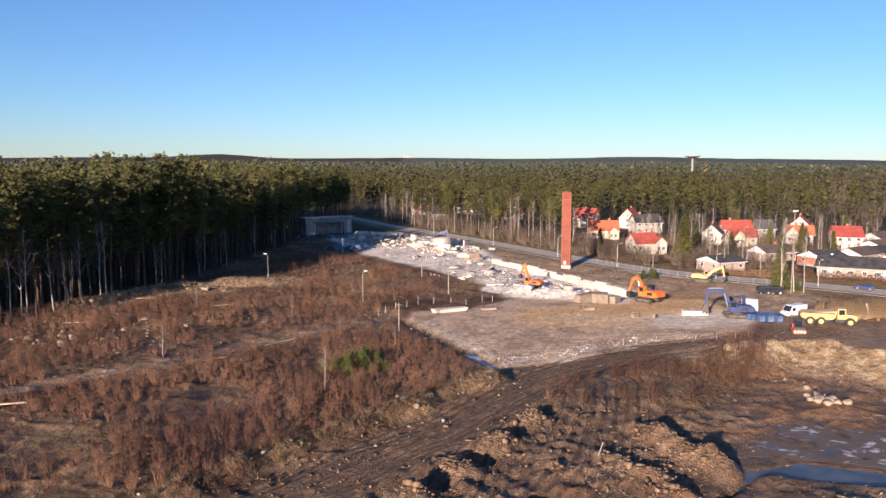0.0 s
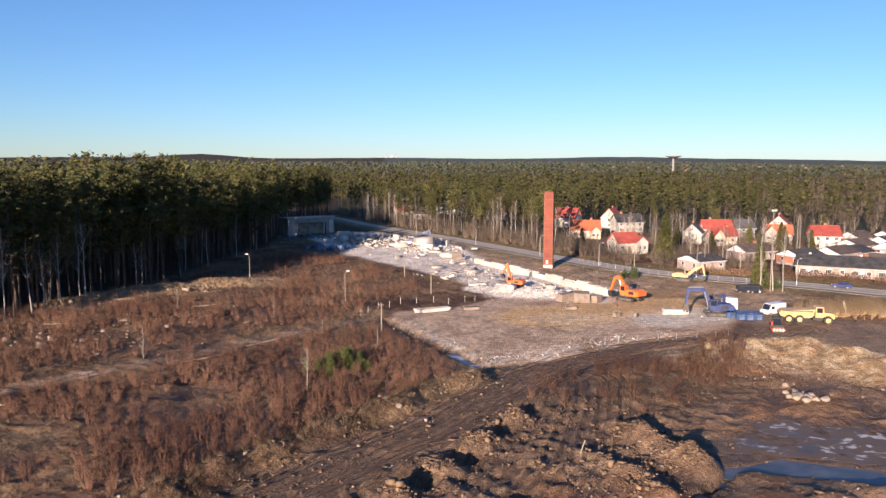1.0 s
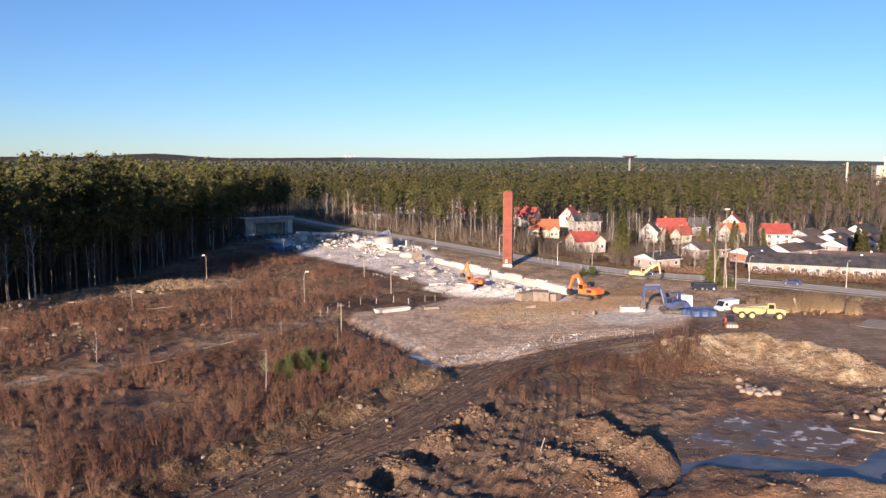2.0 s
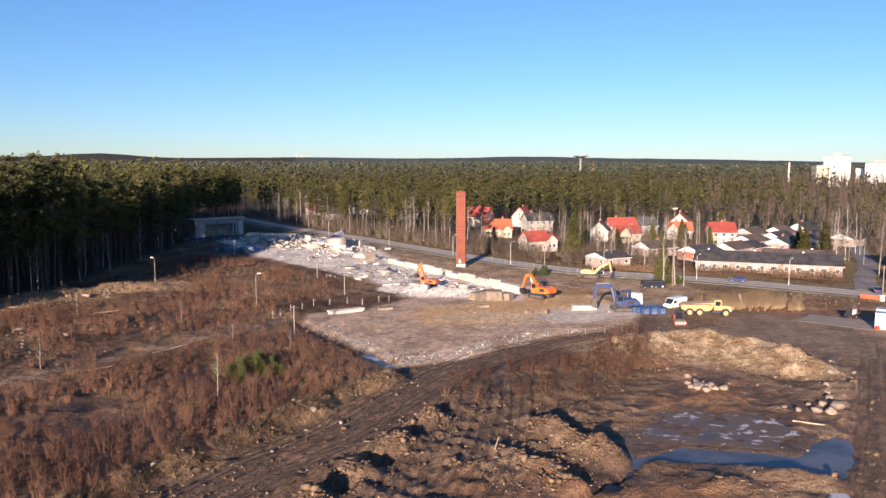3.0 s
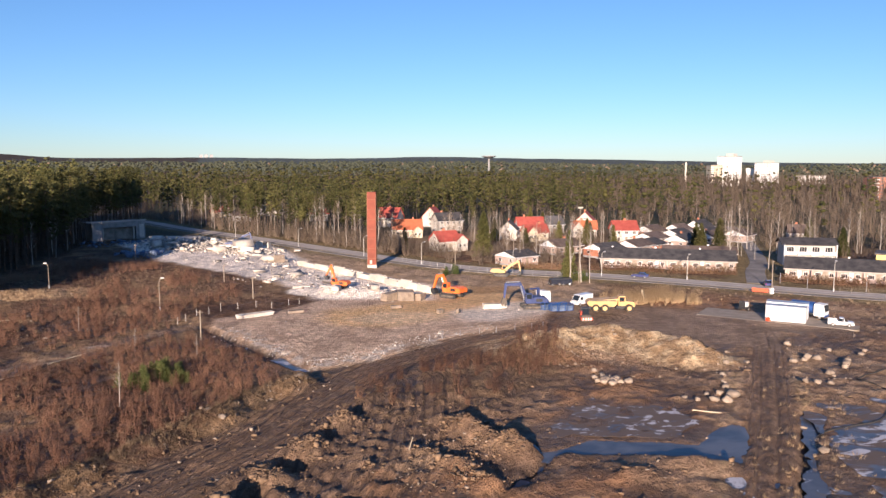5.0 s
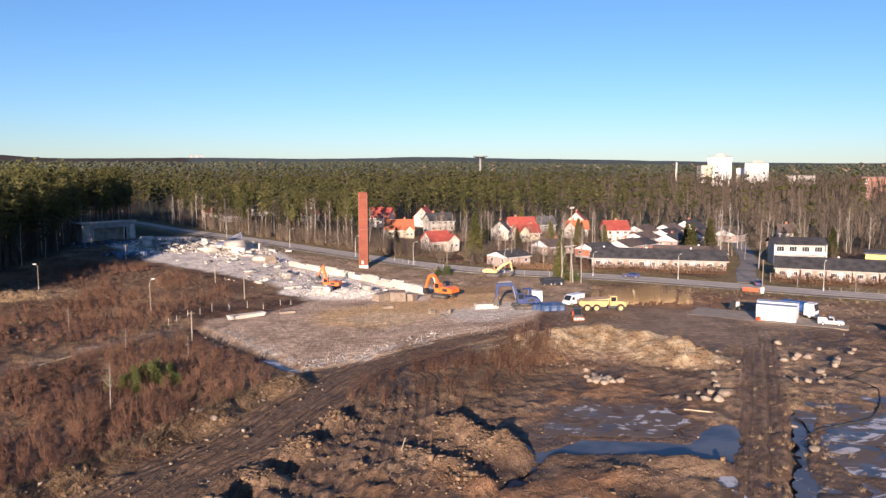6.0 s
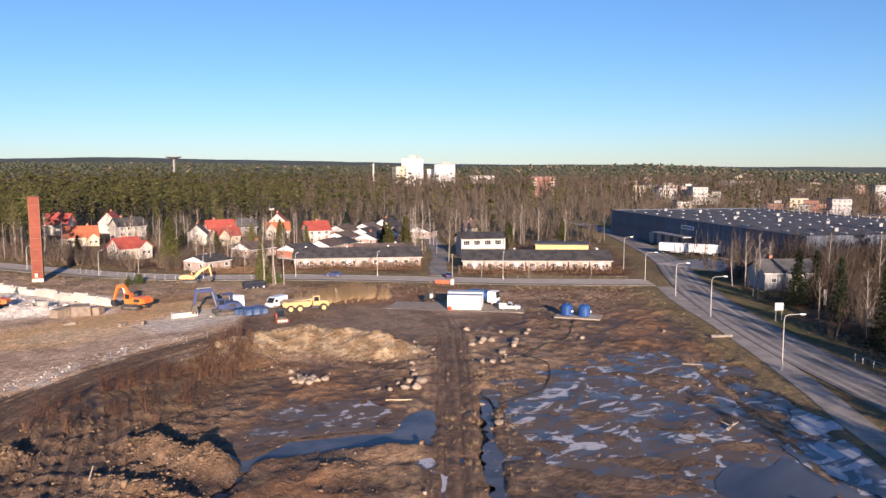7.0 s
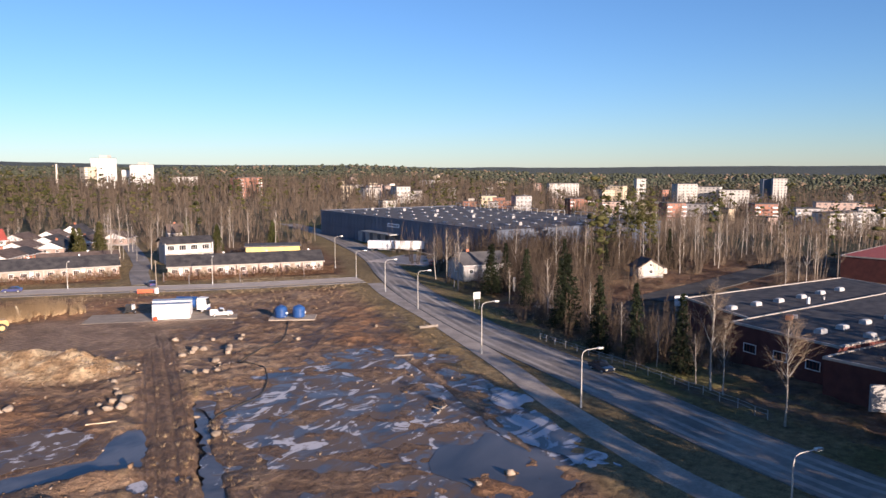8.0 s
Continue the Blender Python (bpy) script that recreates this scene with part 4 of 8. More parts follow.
def needle_pads(rs, centre, radius, flat=0.55, coarse=False):
    """Lumpy cushions of needles, the dense heart of each bough."""
    if coarse:
        v = np.array([(1, 0, 0), (-1, 0, 0), (0, 1, 0), (0, -1, 0), (0, 0, 1), (0, 0, -1)], float)
        t = np.array([(0, 2, 4), (2, 1, 4), (1, 3, 4), (3, 0, 4), (2, 0, 5), (1, 2, 5), (3, 1, 5), (0, 3, 5)])
    else:
        g = (1 + 5 ** 0.5) / 2
        v = np.array([(-1, g, 0), (1, g, 0), (-1, -g, 0), (1, -g, 0), (0, -1, g), (0, 1, g), (0, -1, -g), (0, 1, -g), (g, 0, -1), (g, 0, 1), (-g, 0, -1), (-g, 0, 1)]) / 1.9
        t = np.array([(0, 11, 5), (0, 5, 1), (0, 1, 7), (0, 7, 10), (0, 10, 11), (1, 5, 9), (5, 11, 4), (11, 10, 2), (10, 7, 6), (7, 1, 8), (3, 9, 4), (3, 4, 2), (3, 2, 6), (3, 6, 8), (3, 8, 9), (4, 9, 5), (2, 4, 11), (6, 2, 10), (8, 6, 7), (9, 8, 1)])
    n, k = len(centre), len(v)
    p = v[None] * rs.uniform(0.6, 1.3, (n, k, 1)) * np.asarray(radius)[:, None, None] * np.array([1, 1, flat])
    return (p + centre[:, None]).reshape(-1, 3), (t[None] + (np.arange(n) * k)[:, None, None]).reshape(-1, 3)


def pine_shape(seed, h=24.0, low=0.5, wide=2.6, clumps=38, per=18, size=0.46, simple=False, pads=0, coarse=False, fat=1.0):
    rs = np.random.RandomState(seed)
    tv, tt, off = trunk_shape(h * 0.95, 0.15 if simple else 0.21, rs, 0.16, seg=1 if simple else 5, sides=3 if simple else 6)
    off = np.zeros((6, 2)) if simple else off
    f = low + (1 - low) * rs.uniform(0, 1, clumps) ** 0.85
    g = (f - low) / (1 - low)
    reach = wide * (0.35 + 0.9 * np.sqrt(np.clip(1 - g, 0.02, 1))) * np.clip(0.45 + 2.5 * g, 0, 1)
    a = rs.uniform(0, 2 * math.pi, clumps)
    d = reach * rs.uniform(0.35, 1.0, clumps)
    lean = off[np.clip((f * 5).astype(int), 0, 5)]
    c = np.stack([lean[:, 0] + d * np.cos(a), lean[:, 1] + d * np.sin(a), f * h + 0.15 * d], 1)
    leaf = rng_tri(rs, np.repeat(c, per, 0), np.array([0.72, 0.72, 0.28]), size)
    if pads:
        pick = np.argsort(-f)[np.linspace(0, clumps - 1, pads).astype(int)]
        leaf = join(leaf, needle_pads(rs, c[pick] * (0.75, 0.75, 1), (reach[pick] * rs.uniform(0.5, 0.8, pads) + 0.35) * fat, 0.6, coarse))
    if simple:
        return (tv, tt), leaf
    inner = np.stack([lean[:, 0], lean[:, 1], f * h - 0.4 * d], 1)
    m = rs.uniform(size=clumps) < 0.6
    boughs = stems(inner[m], c[m], 0.06)
    nd = 9
    z = rs.uniform(0.22, low, nd) * h
    a = rs.uniform(0, 6.28, nd)
    b0 = np.stack([0 * a, 0 * a, z], 1)
    dead = stems(b0, b0 + np.stack([np.cos(a), np.sin(a), rs.uniform(-0.3, 0.3, nd)], 1) * rs.uniform(0.6, 1.9, (nd, 1)), 0.045)
    return join((tv, tt), boughs, dead), leaf


def spruce_shape(seed, h=13.0, wide=2.3, layers=22):
    rs = np.random.RandomState(seed)
    tv, tt, _ = trunk_shape(h * 0.96, 0.2, rs, 0.03, 0.1)
    cs, dirs = [], []
    for i in range(layers):
        f = 0.06 + 0.93 * i / layers
        r = wide * (1 - f) ** 0.85 + 0.15
        nb = int(6 + 9 * (1 - f))
        for j in range(nb):
            a = rs.uniform(0, 6.283)
            for q in np.linspace(0.25, 1, 5):
                cs.append((r * q * math.cos(a), r * q * math.sin(a), f * h - 0.35 * r * q + rs.normal() * 0.12))
    leaf = rng_tri(rs, np.repeat(np.array(cs), 3, 0), np.array([0.14, 0.14, 0.1]), 0.27 * wide / 2.3, 0.5)
    return (tv, tt), leaf


def birch_shape(seed, h=15.0, wide=2.6, limbs=16, forks=5, twigs=5, simple=False):
    rs = np.random.RandomState(seed)
    tv, tt, off = trunk_shape(h * 0.9, 0.15, rs, 0.14, 0.2, seg=1 if simple else 5, sides=3 if simple else 6)
    off = np.zeros((6, 2)) if simple else off
    fat = 3.0 if simple else 1.0
    f = rs.uniform(0.28, 0.93, limbs)
    a = rs.uniform(0, 6.283, limbs)
    reach = wide * (1.15 - f) * rs.uniform(0.7, 1.2, limbs)
    lean = off[np.clip((f * 5).astype(int), 0, 5)]
    b0 = np.stack([lean[:, 0], lean[:, 1], f * h * 0.9], 1)
    d = np.stack([np.cos(a) * reach, np.sin(a) * reach, reach * rs.uniform(0.9, 1.7, limbs) + 0.5], 1)
    limb = stems(b0, b0 + d, 0.06)
    q = rs.uniform(0.3, 1, (limbs, forks, 1))
    s0 = (b0[:, None] + d[:, None] * q).reshape(-1, 3)
    sd = (d[:, None] * 0.45 + rs.normal(size=(limbs, forks, 3)) * 0.75).reshape(-1, 3)
    fork = stems(s0, s0 + sd, 0.028 * fat)
    q = rs.uniform(0.15, 1, (len(s0), twigs, 1))
    w0 = (s0[:, None] + sd[:, None] * q).reshape(-1, 3)
    wd = rs.normal(size=(len(w0), 3)) * 0.38 + np.repeat(sd, twigs, 0) * 0.25
    tw = stems(w0, w0 + wd, 0.017 * fat)
    return join((tv, tt), limb), join(fork, tw)


def bush_shape(seed, h=2.4, n=26, wide=0.9, r=0.022, k=2):
    rs = np.random.RandomState(seed)
    a = rs.uniform(0, 6.283, n)
    b0 = np.stack([np.cos(a) * 0.35 * wide * rs.uniform(0, 1, n), np.sin(a) * 0.35 * wide * rs.uniform(0, 1, n), 0 * a - 0.1], 1)
    hh = h * rs.uniform(0.45, 1.05, n)
    tip = b0 + np.stack([np.cos(a) * wide * rs.uniform(0.1, 0.8, n), np.sin(a) * wide * rs.uniform(0.1, 0.8, n), hh], 1)
    one = stems(b0, tip, r)
    if not k:
        return one
    q = rs.uniform(0.35, 0.9, (n, k, 1))
    s0 = (b0[:, None] + (tip - b0)[:, None] * q).reshape(-1, 3)
    two = stems(s0, s0 + rs.normal(size=(n * k, 3)) * 0.16 + np.array([0, 0, 0.35]) * h / 2.4, r * 0.7)
    return join(one, two)


def spread(shapes, x, y, z, size, turn, pick):
    """Copies of shapes at many places, in one pair of arrays."""
    vs, ts, n = [], [], 0
    for k, (v, t) in enumerate(shapes):
        m = pick == k
        if not m.any():
            continue
        c, s = np.cos(turn[m])[:, None], np.sin(turn[m])[:, None]
        sc = size[m][:, None]
        vx = (v[None, :, 0] * c - v[None, :, 1] * s) * sc + x[m][:, None]
        vy = (v[None, :, 0] * s + v[None, :, 1] * c) * sc + y[m][:, None]
        vz = v[None, :, 2] * sc + z[m][:, None]
        vs.append(np.stack([vx, vy, vz], -1).reshape(-1, 3))
        ts.append((t[None] + (np.arange(m.sum()) * len(v))[:, None, None]).reshape(-1, 3) + n)
        n += m.sum() * len(v)
    return np.concatenate(vs), np.concatenate(ts)


def stuff(name, pieces, label, category):
    """One object of many plants: pairs of (arrays, material)."""
    v, t = join(*[p for p, _ in pieces])
    index = np.concatenate([np.full(len(p[1]), i) for i, (p, _) in enumerate(pieces)])
    return tagged(new(name, tri_mesh(name, v, t, [m for _, m in pieces], index)), label, category, kind="stuff")


def jitter_grid(x0, x1, y0, y1, gap, seed):
    rs = np.random.RandomState(seed)
    x, y = np.meshgrid(np.arange(x0, x1, gap), np.arange(y0, y1, gap))
    return (x + rs.uniform(-0.48, 0.48, x.shape) * gap).ravel(), (y + rs.uniform(-0.48, 0.48, y.shape) * gap).ravel(), rs


def tree_maker(name, shape, bark, leaf, label, category, group):
    trunk, crown = shape
    ob = thing(name, Matrix(), label, category, group)
    for nm, (v, t), mt in (("trunk", trunk, bark), ("crown", crown, leaf)):
        c = new(nm, tri_mesh(nm, v, t, [mt]))
        c.parent = ob
    return ob


# clear ground: streets, yards, houses
HOMES = [(125, 203, 24), (143, 200, 14), (158, 160, 24), (141, 172, 10), (170, 198, 13), (185, 176, 14), (70, 260, 10), (69, 316, 10), (72, 378, 9), (92, 343, 9), (84, 352, 7), (113, 290, 10), (116, 300, 9), (106, 245, 15), (118, 243, 12), (145, 305, 9), (141, 290, 9), (143, 270, 10), (150, 252, 20), (172, 258, 18), (186, 268, 15), (172, 276, 12), (211, 256, 10), (209, 60, 9), (181, 99, 11), (150, 16, 26), (172, 14, 16), (122, 12, 18), (236, 8, 20), (108, 300, 9), (10, 465, 14)]


def open_ground(x, y):
    """True where no wood grows."""
    k = masks(x, y)
    bad = (k["paved"] < 2.5) | (k["wreck"] < 12) | (k["pad"] < 12)
    bad |= poly_dist(x, y, [(-60, 20), (-50, 60), (-88, 146), (-66, 200), (-60, 300), (-36, 350), (40, 235), (80, 200), (125, 165), (165, 125), (90, 15), (60, -30), (-50, -60)]) < 1
    for hx, hy, r in HOMES:
        bad |= np.hypot(x - hx, y - hy) < r
    bad |= np.hypot(x + 48, y - 338) < 16
    bad |= poly_dist(x, y, [(205, 108), (267, 231), (333, 199), (273, 73)]) < 3
    bad |= poly_dist(x, y, [(231.4, 15), (223, -10), (265, -22), (275, 4)]) < 3
    bad |= (poly_dist(x, y, [(168, 40), (205, 30), (240, 26), (240, 44), (205, 54), (176, 60)]) < 1)
    bad |= (poly_dist(x, y, [(110, 0), (150, 40), (200, 30), (200, 0), (150, -20)]) < 2)
    return bad


PINES = [pine_shape(s, 24 + (s % 3), 0.34 + 0.07 * (s % 4), 1.9 + 0.25 * (s % 3), 46, 18, 0.36, pads=14, fat=0.55) for s in range(6)]
BIRCHES = [birch_shape(s, 15 + s % 3, 2.3 + 0.3 * (s % 3), 15, 4, 5) for s in range(20, 25)]
SPRUCES = [spruce_shape(s, 13, 2.2) for s in (31, 32)]

# the wood's edge, tree by tree
pine_kinds = [tree_maker("pine_tree", s, M_BARK, M_PINE, "tall pine with bare trunk and sunlit dark green crown", "tree", "pines of the wood edge") for s in PINES]
birch_kinds = [tree_maker("birch_tree", s, M_BIRCH, M_TWIG, "bare white-stemmed birch with brown twigs", "tree", "bare birches") for s in BIRCHES]
pool = {"pine": [], "birch": []}


def grow(kind, x, y, size, turn):
    kinds = pine_kinds if kind == "pine" else birch_kinds
    k = len(pool[kind])
    pool[kind].append((x, y))
    m = pose(x, y, gz(x, y) - 0.1, 0, 0, turn) @ Matrix.Scale(size, 4)
    if k < len(kinds):
        kinds[k].matrix_basis = m
        return kinds[k]
    ob = copy_thing(kinds[k % len(kinds)], Matrix())
    ob.matrix_basis = m
    return ob


rr = random.Random(7)
ex, ey = resample(WOOD_EDGE, 4.2)[:, 0], resample(WOOD_EDGE, 4.2)[:, 1]
for x, y in zip(ex, ey):
    if y < 126:
        continue
    for depth in (0.6, 4.6, 9.0):
        if rr.random() < 0.82:
            px, py = x - depth + rr.uniform(-2, 2), y + rr.uniform(-2.2, 2.2)
            grow("pine", px, py, (rr.uniform(1.0, 1.28) if y < 215 else rr.uniform(0.75, 1.2)), rr.uniform(0, 360))
    if rr.random() < 0.22:
        grow("birch", x + rr.uniform(-3, 2), y + rr.uniform(-2, 2), rr.uniform(0.7, 1.05), rr.uniform(0, 360))
for x, y, size in ((-83.4, 145.5, 1.1), (-81.6, 147.6, 1.2), (-80.8, 157, 1.15), (-79, 158.8, 1.0), (-77.2, 171, 1.1), (-75.4, 169.6, 1.2), (-77.6, 163, 0.95)):
    grow("birch", x, y, size, 13 * y)
# behind the street: birches in front, pines between
xs, ys, rs = jitter_grid(-40, 60, 240, 440, 6.5, 3)
d, along, side = line_dist(xs, ys, STREET)
ok = (side < 0) & (d > 8.5) & (d < 40) & (np.degrees(np.arctan2(xs, ys)) < 9.6) & ~open_ground(xs, ys)
for x, y in zip(xs[ok], ys[ok]):
    if rr.random() < 0.45 and len(pool["birch"]) < 150:
        grow("birch", float(x), float(y), rr.uniform(0.75, 1.2), rr.uniform(0, 360))
    elif len(pool["pine"]) < 290:
        grow("pine", float(x), float(y), rr.uniform(0.6, 0.92), rr.uniform(0, 360))

# the wood behind, a mass of trees
far_pines = [pine_shape(s, 20 + 1.5 * (s % 5), 0.12 + 0.09 * (s % 4), 2.1 + 0.35 * (s % 5), 16, 6, 0.62, True, 8, False, 0.58) for s in range(40, 48)]
far_birches = [birch_shape(s, 15, 2.4, 9, 3, 1, True) for s in range(50, 54)]


BROWN = [bush_shape(s, 12.5, 11, 4.0, 0.10, 3) for s in range(160, 166)]


def wood(name, x, y, rs, share, label, scale=(0.8, 1.1), pines=far_pines, birches=far_birches, brown=0.0, needles=None):
    birch = rs.uniform(size=len(x)) < share
    z = terrain(x, y) - 0.2
    size, turn = rs.uniform(*scale, len(x)), rs.uniform(0, 6.283, len(x))
    pick = rs.randint(0, len(pines), len(x))
    pieces = []
    if (~birch).any():
        m = ~birch
        a = (x[m], y[m], z[m], size[m], turn[m], pick[m])
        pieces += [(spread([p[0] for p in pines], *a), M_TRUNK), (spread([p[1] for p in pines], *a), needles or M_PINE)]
    if birch.any():
        m = birch
        if brown:
            b = birch & (rs.uniform(size=len(x)) < brown)
            if b.any():
                pieces.append((spread(BROWN, x[b], y[b], z[b], size[b] * 1.1, turn[b], pick[b] % len(BROWN)), M_TWIG))
            m = birch & ~b
        a = (x[m], y[m], z[m], size[m] * 1.05, turn[m], pick[m] % len(birches))
        pieces += [(spread([p[0] for p in birches], *a), M_ALDER), (spread([p[1] for p in birches], *a), M_TWIG)]
    return stuff(name, pieces, label, "woodland")


def in_view(x, y, lo=-36, hi=95):
    az = np.degrees(np.arctan2(x, y))
    return (az > lo) & (az < hi)


def share_of_birch(x, y):
    az = np.degrees(np.arctan2(x, y))
    return np.clip(0.16 + 1.1 * step(-az, -46, -14) + (fbm(x, y, 90, 77) - 0.5) * 0.9, 0.03, 0.95)


def plant(name, gap, near, far, seed, label, **more):
    x, y, rs = jitter_grid(-far * 0.75, far, -120, far, gap, seed)
    r = np.hypot(x, y)
    ok = (r > near) & (r <= far) & in_view(x, y)
    x, y = x[ok], y[ok]
    if near < 700:
        ok = ~open_ground(x, y)
        x, y = x[ok], y[ok]
        left = masks(x, y)["field"]
        ok = (left < -13) | (left > 0)
        x, y = x[ok], y[ok]
    return wood(name, x, y, rs, share_of_birch(x, y) * (0.1 if near > 1400 else 0.6 if near > 900 else 1), label, **more)


DENSE = [pine_shape(s, 20 + 1.4 * (s % 6), 0.22 + 0.05 * (s % 3), 1.6 + 0.25 * (s % 4), 26, 6, 0.55, True, 7, False, 0.6) for s in range(150, 156)]
# deep in the wood left of the clearing, and what shades the edge from outside the view
x, y, rs = jitter_grid(-190, -60, -40, 420, 4.3, 11)
f = masks(x, y)["field"]
ok = (f < -12.5) & (f > -75) & (y > np.where(f < -34, 50, np.where(f < -20, 100, 126)))
wood("pine_wood", x[ok], y[ok], rs, 0.04 + 0 * x[ok], "dense dark pine wood beside the clearing", scale=(0.8, 1.32), pines=DENSE)
FAR_PINES = [pine_shape(s, 21 + 1.5 * (s % 4), 0.25, 2.1 + 0.3 * (s % 4), 6, 1, 1.2, True, 4, True) for s in range(60, 64)]
FAR_BROWN = [((np.zeros((3, 3)), np.array([[0, 1, 2]])), bush_shape(s, 19, 6, 5.5, 0.34, 3)) for s in range(170, 174)]
FAR_BIRCHES = [birch_shape(s, 15, 2.6, 5, 1, 2, True) for s in range(70, 73)]


x, y, rs = jitter_grid(-250, 640, -40, 640, 8.6, 12)
r, k = np.hypot(x, y), masks(x, y)
az = np.degrees(np.arctan2(x, y))
beyond, right_of = line_dist(x, y, STREET), line_dist(x, y, MAIN)
ok = (r > 150) & (r < 620) & in_view(x, y) & ~open_ground(x, y)
ok &= (k["field"] < -70) | ((k["field"] > 0) & (beyond[2] < 0)) | ((right_of[2] > 0) & (x > 172))
ok &= ~((beyond[0] < 40) & (y > 240) & (az < 9.6) & (az > -20))
# gardens and the village keep only their own trees
ok &= ~((az > 9.6) & (az < 36) & (r < 392 + 10 * np.sin(az)))
ok &= ~((az >= 36) & (az < 50) & (r < 300))
ok &= ~((az >= 50) & (az < 64) & (r < 340) & (right_of[2] < 0))
ok &= ~((az > 58) & (r < 340) & (rs.uniform(size=len(x)) < 0.35))
wood("mixed_wood", x[ok], y[ok], rs, share_of_birch(x[ok], y[ok]), "mixed wood of pines and bare birches behind the houses", scale=(0.5, 1.14), brown=0.8)
plant("far_wood", 13, 620, 950, 13, "far pine and birch woods", scale=(0.8, 1.25), pines=FAR_PINES, birches=FAR_BROWN)
plant("farther_wood", 23, 950, 1550, 16, "farther pine and birch woods", needles=M_HAZED_PINE, scale=(0.7, 1.1), pines=FAR_PINES, birches=FAR_BROWN)
CLUMPS = [pine_shape(s, 10, 0.4, 11.0, 3, 1, 2.0, True, 2, True) for s in range(80, 83)]
plant("distant_wood", 25, 1500, 2500, 14, "distant wooded ridges", scale=(0.6, 1.0), needles=M_HAZED_PINE, pines=CLUMPS, birches=CLUMPS)

# the wood that goes on along the road behind the drone
x, y, rs = jitter_grid(30, 130, -84, 2, 3.2, 15)
side, path = line_dist(x, y, MAIN), line_dist(x, y, CYCLE)
ok = (side[0] > 7) & (path[0] > 3) & ((side[2] < 0) & (x - 0.489 * y > 60.5) & (x - 0.489 * y < 98) & (y < -14) & (y > -66) & (x < 82))
wood("roadside_wood", x[ok], y[ok], rs, 0.1 + 0 * x[ok], "tall roadside pines south of the site", scale=(0.64, 0.84), pines=DENSE)

ok = (side[2] > 0) & (side[0] > 8) & (side[0] < 30) & (y < -6) & (x > 86) & (rs.uniform(size=len(x)) < 0.8)
wood("young_wood", x[ok], y[ok], rs, 0.1 + 0 * x[ok], "young pines beside the road south of the workshops", scale=(0.5, 0.75), pines=DENSE)
# ---- houses ----
def window(parent, x, y, z, w, h, rz, frame_mat=None, bars=1):
    """A window set into a wall: frame proud of it, dark panes inside. It faces its own -y."""
    f = Geo()
    t = 0.09
    f.box((0, -0.02, h / 2 - t / 2), (w, 0.12, t)).box((0, -0.02, -h / 2 + t / 2), (w, 0.16, t))
    f.box((-w / 2 + t / 2, -0.02, 0), (t, 0.12, h - 2 * t)).box((w / 2 - t / 2, -0.02, 0), (t, 0.12, h - 2 * t))
    ob = part("window", f, frame_mat or M_WHITE, parent, at=pose(x, y, z, 0, 0, rz))
    n = bars + 1
    for i in range(n):
        part("pane", Geo().box((-w / 2 + w * (i + 0.5) / n, 0.0, 0), (w / n - 0.14, 0.05, h - 2 * t)), M_GLASS, ob)
    return ob


def door(parent, x, y, z, w, h, rz, mat):
    ob = part("door", Geo().box((0, -0.03, h / 2), (w, 0.12, h)).box((0, -0.05, h + 0.06), (w + 0.2, 0.18, 0.12)), mat, parent, at=pose(x, y, z, 0, 0, rz))
    part("door_handle", Geo().box((w * 0.38, -0.13, 1.0), (0.14, 0.08, 0.05)), M_STEEL, ob)
    return ob


def gable_roof(w, d, eave, ridge, over=0.55, thick=0.22):
    """Two sloping slabs with thickness, ridge along x."""
    g = Geo()
    x = w / 2 + over
    slope = (ridge - eave) / (d / 2)
    y1, z1 = d / 2 + over, eave - slope * over
    for s in (-1, 1):
        pts = [(-x, 0, ridge), (x, 0, ridge), (x, s * y1, z1), (-x, s * y1, z1)]
        lo = [(a, b, c) for a, b, c in pts]
        hi = [(a, b, c + thick) for a, b, c in pts]
        g.add(lo + hi, [(0, 1, 2, 3), (7, 6, 5, 4), (0, 4, 5, 1), (1, 5, 6, 2), (2, 6, 7, 3), (3, 7, 4, 0)])
    return g


def gable_wall(w, d, eave, ridge):
    """Walls with pointed gables at both ends."""
    x, y = w / 2, d / 2
    v = [(-x, -y, -0.5), (x, -y, -0.5), (x, y, -0.5), (-x, y, -0.5), (-x, -y, eave), (x, -y, eave), (x, y, eave), (-x, y, eave), (-x, 0, ridge), (x, 0, ridge)]
    return Geo().add(v, [(0, 1, 5, 4), (2, 3, 7, 6), (1, 2, 6, 9, 5), (3, 0, 4, 8, 7), (3, 2, 1, 0), (4, 5, 9, 8), (6, 7, 8, 9)])


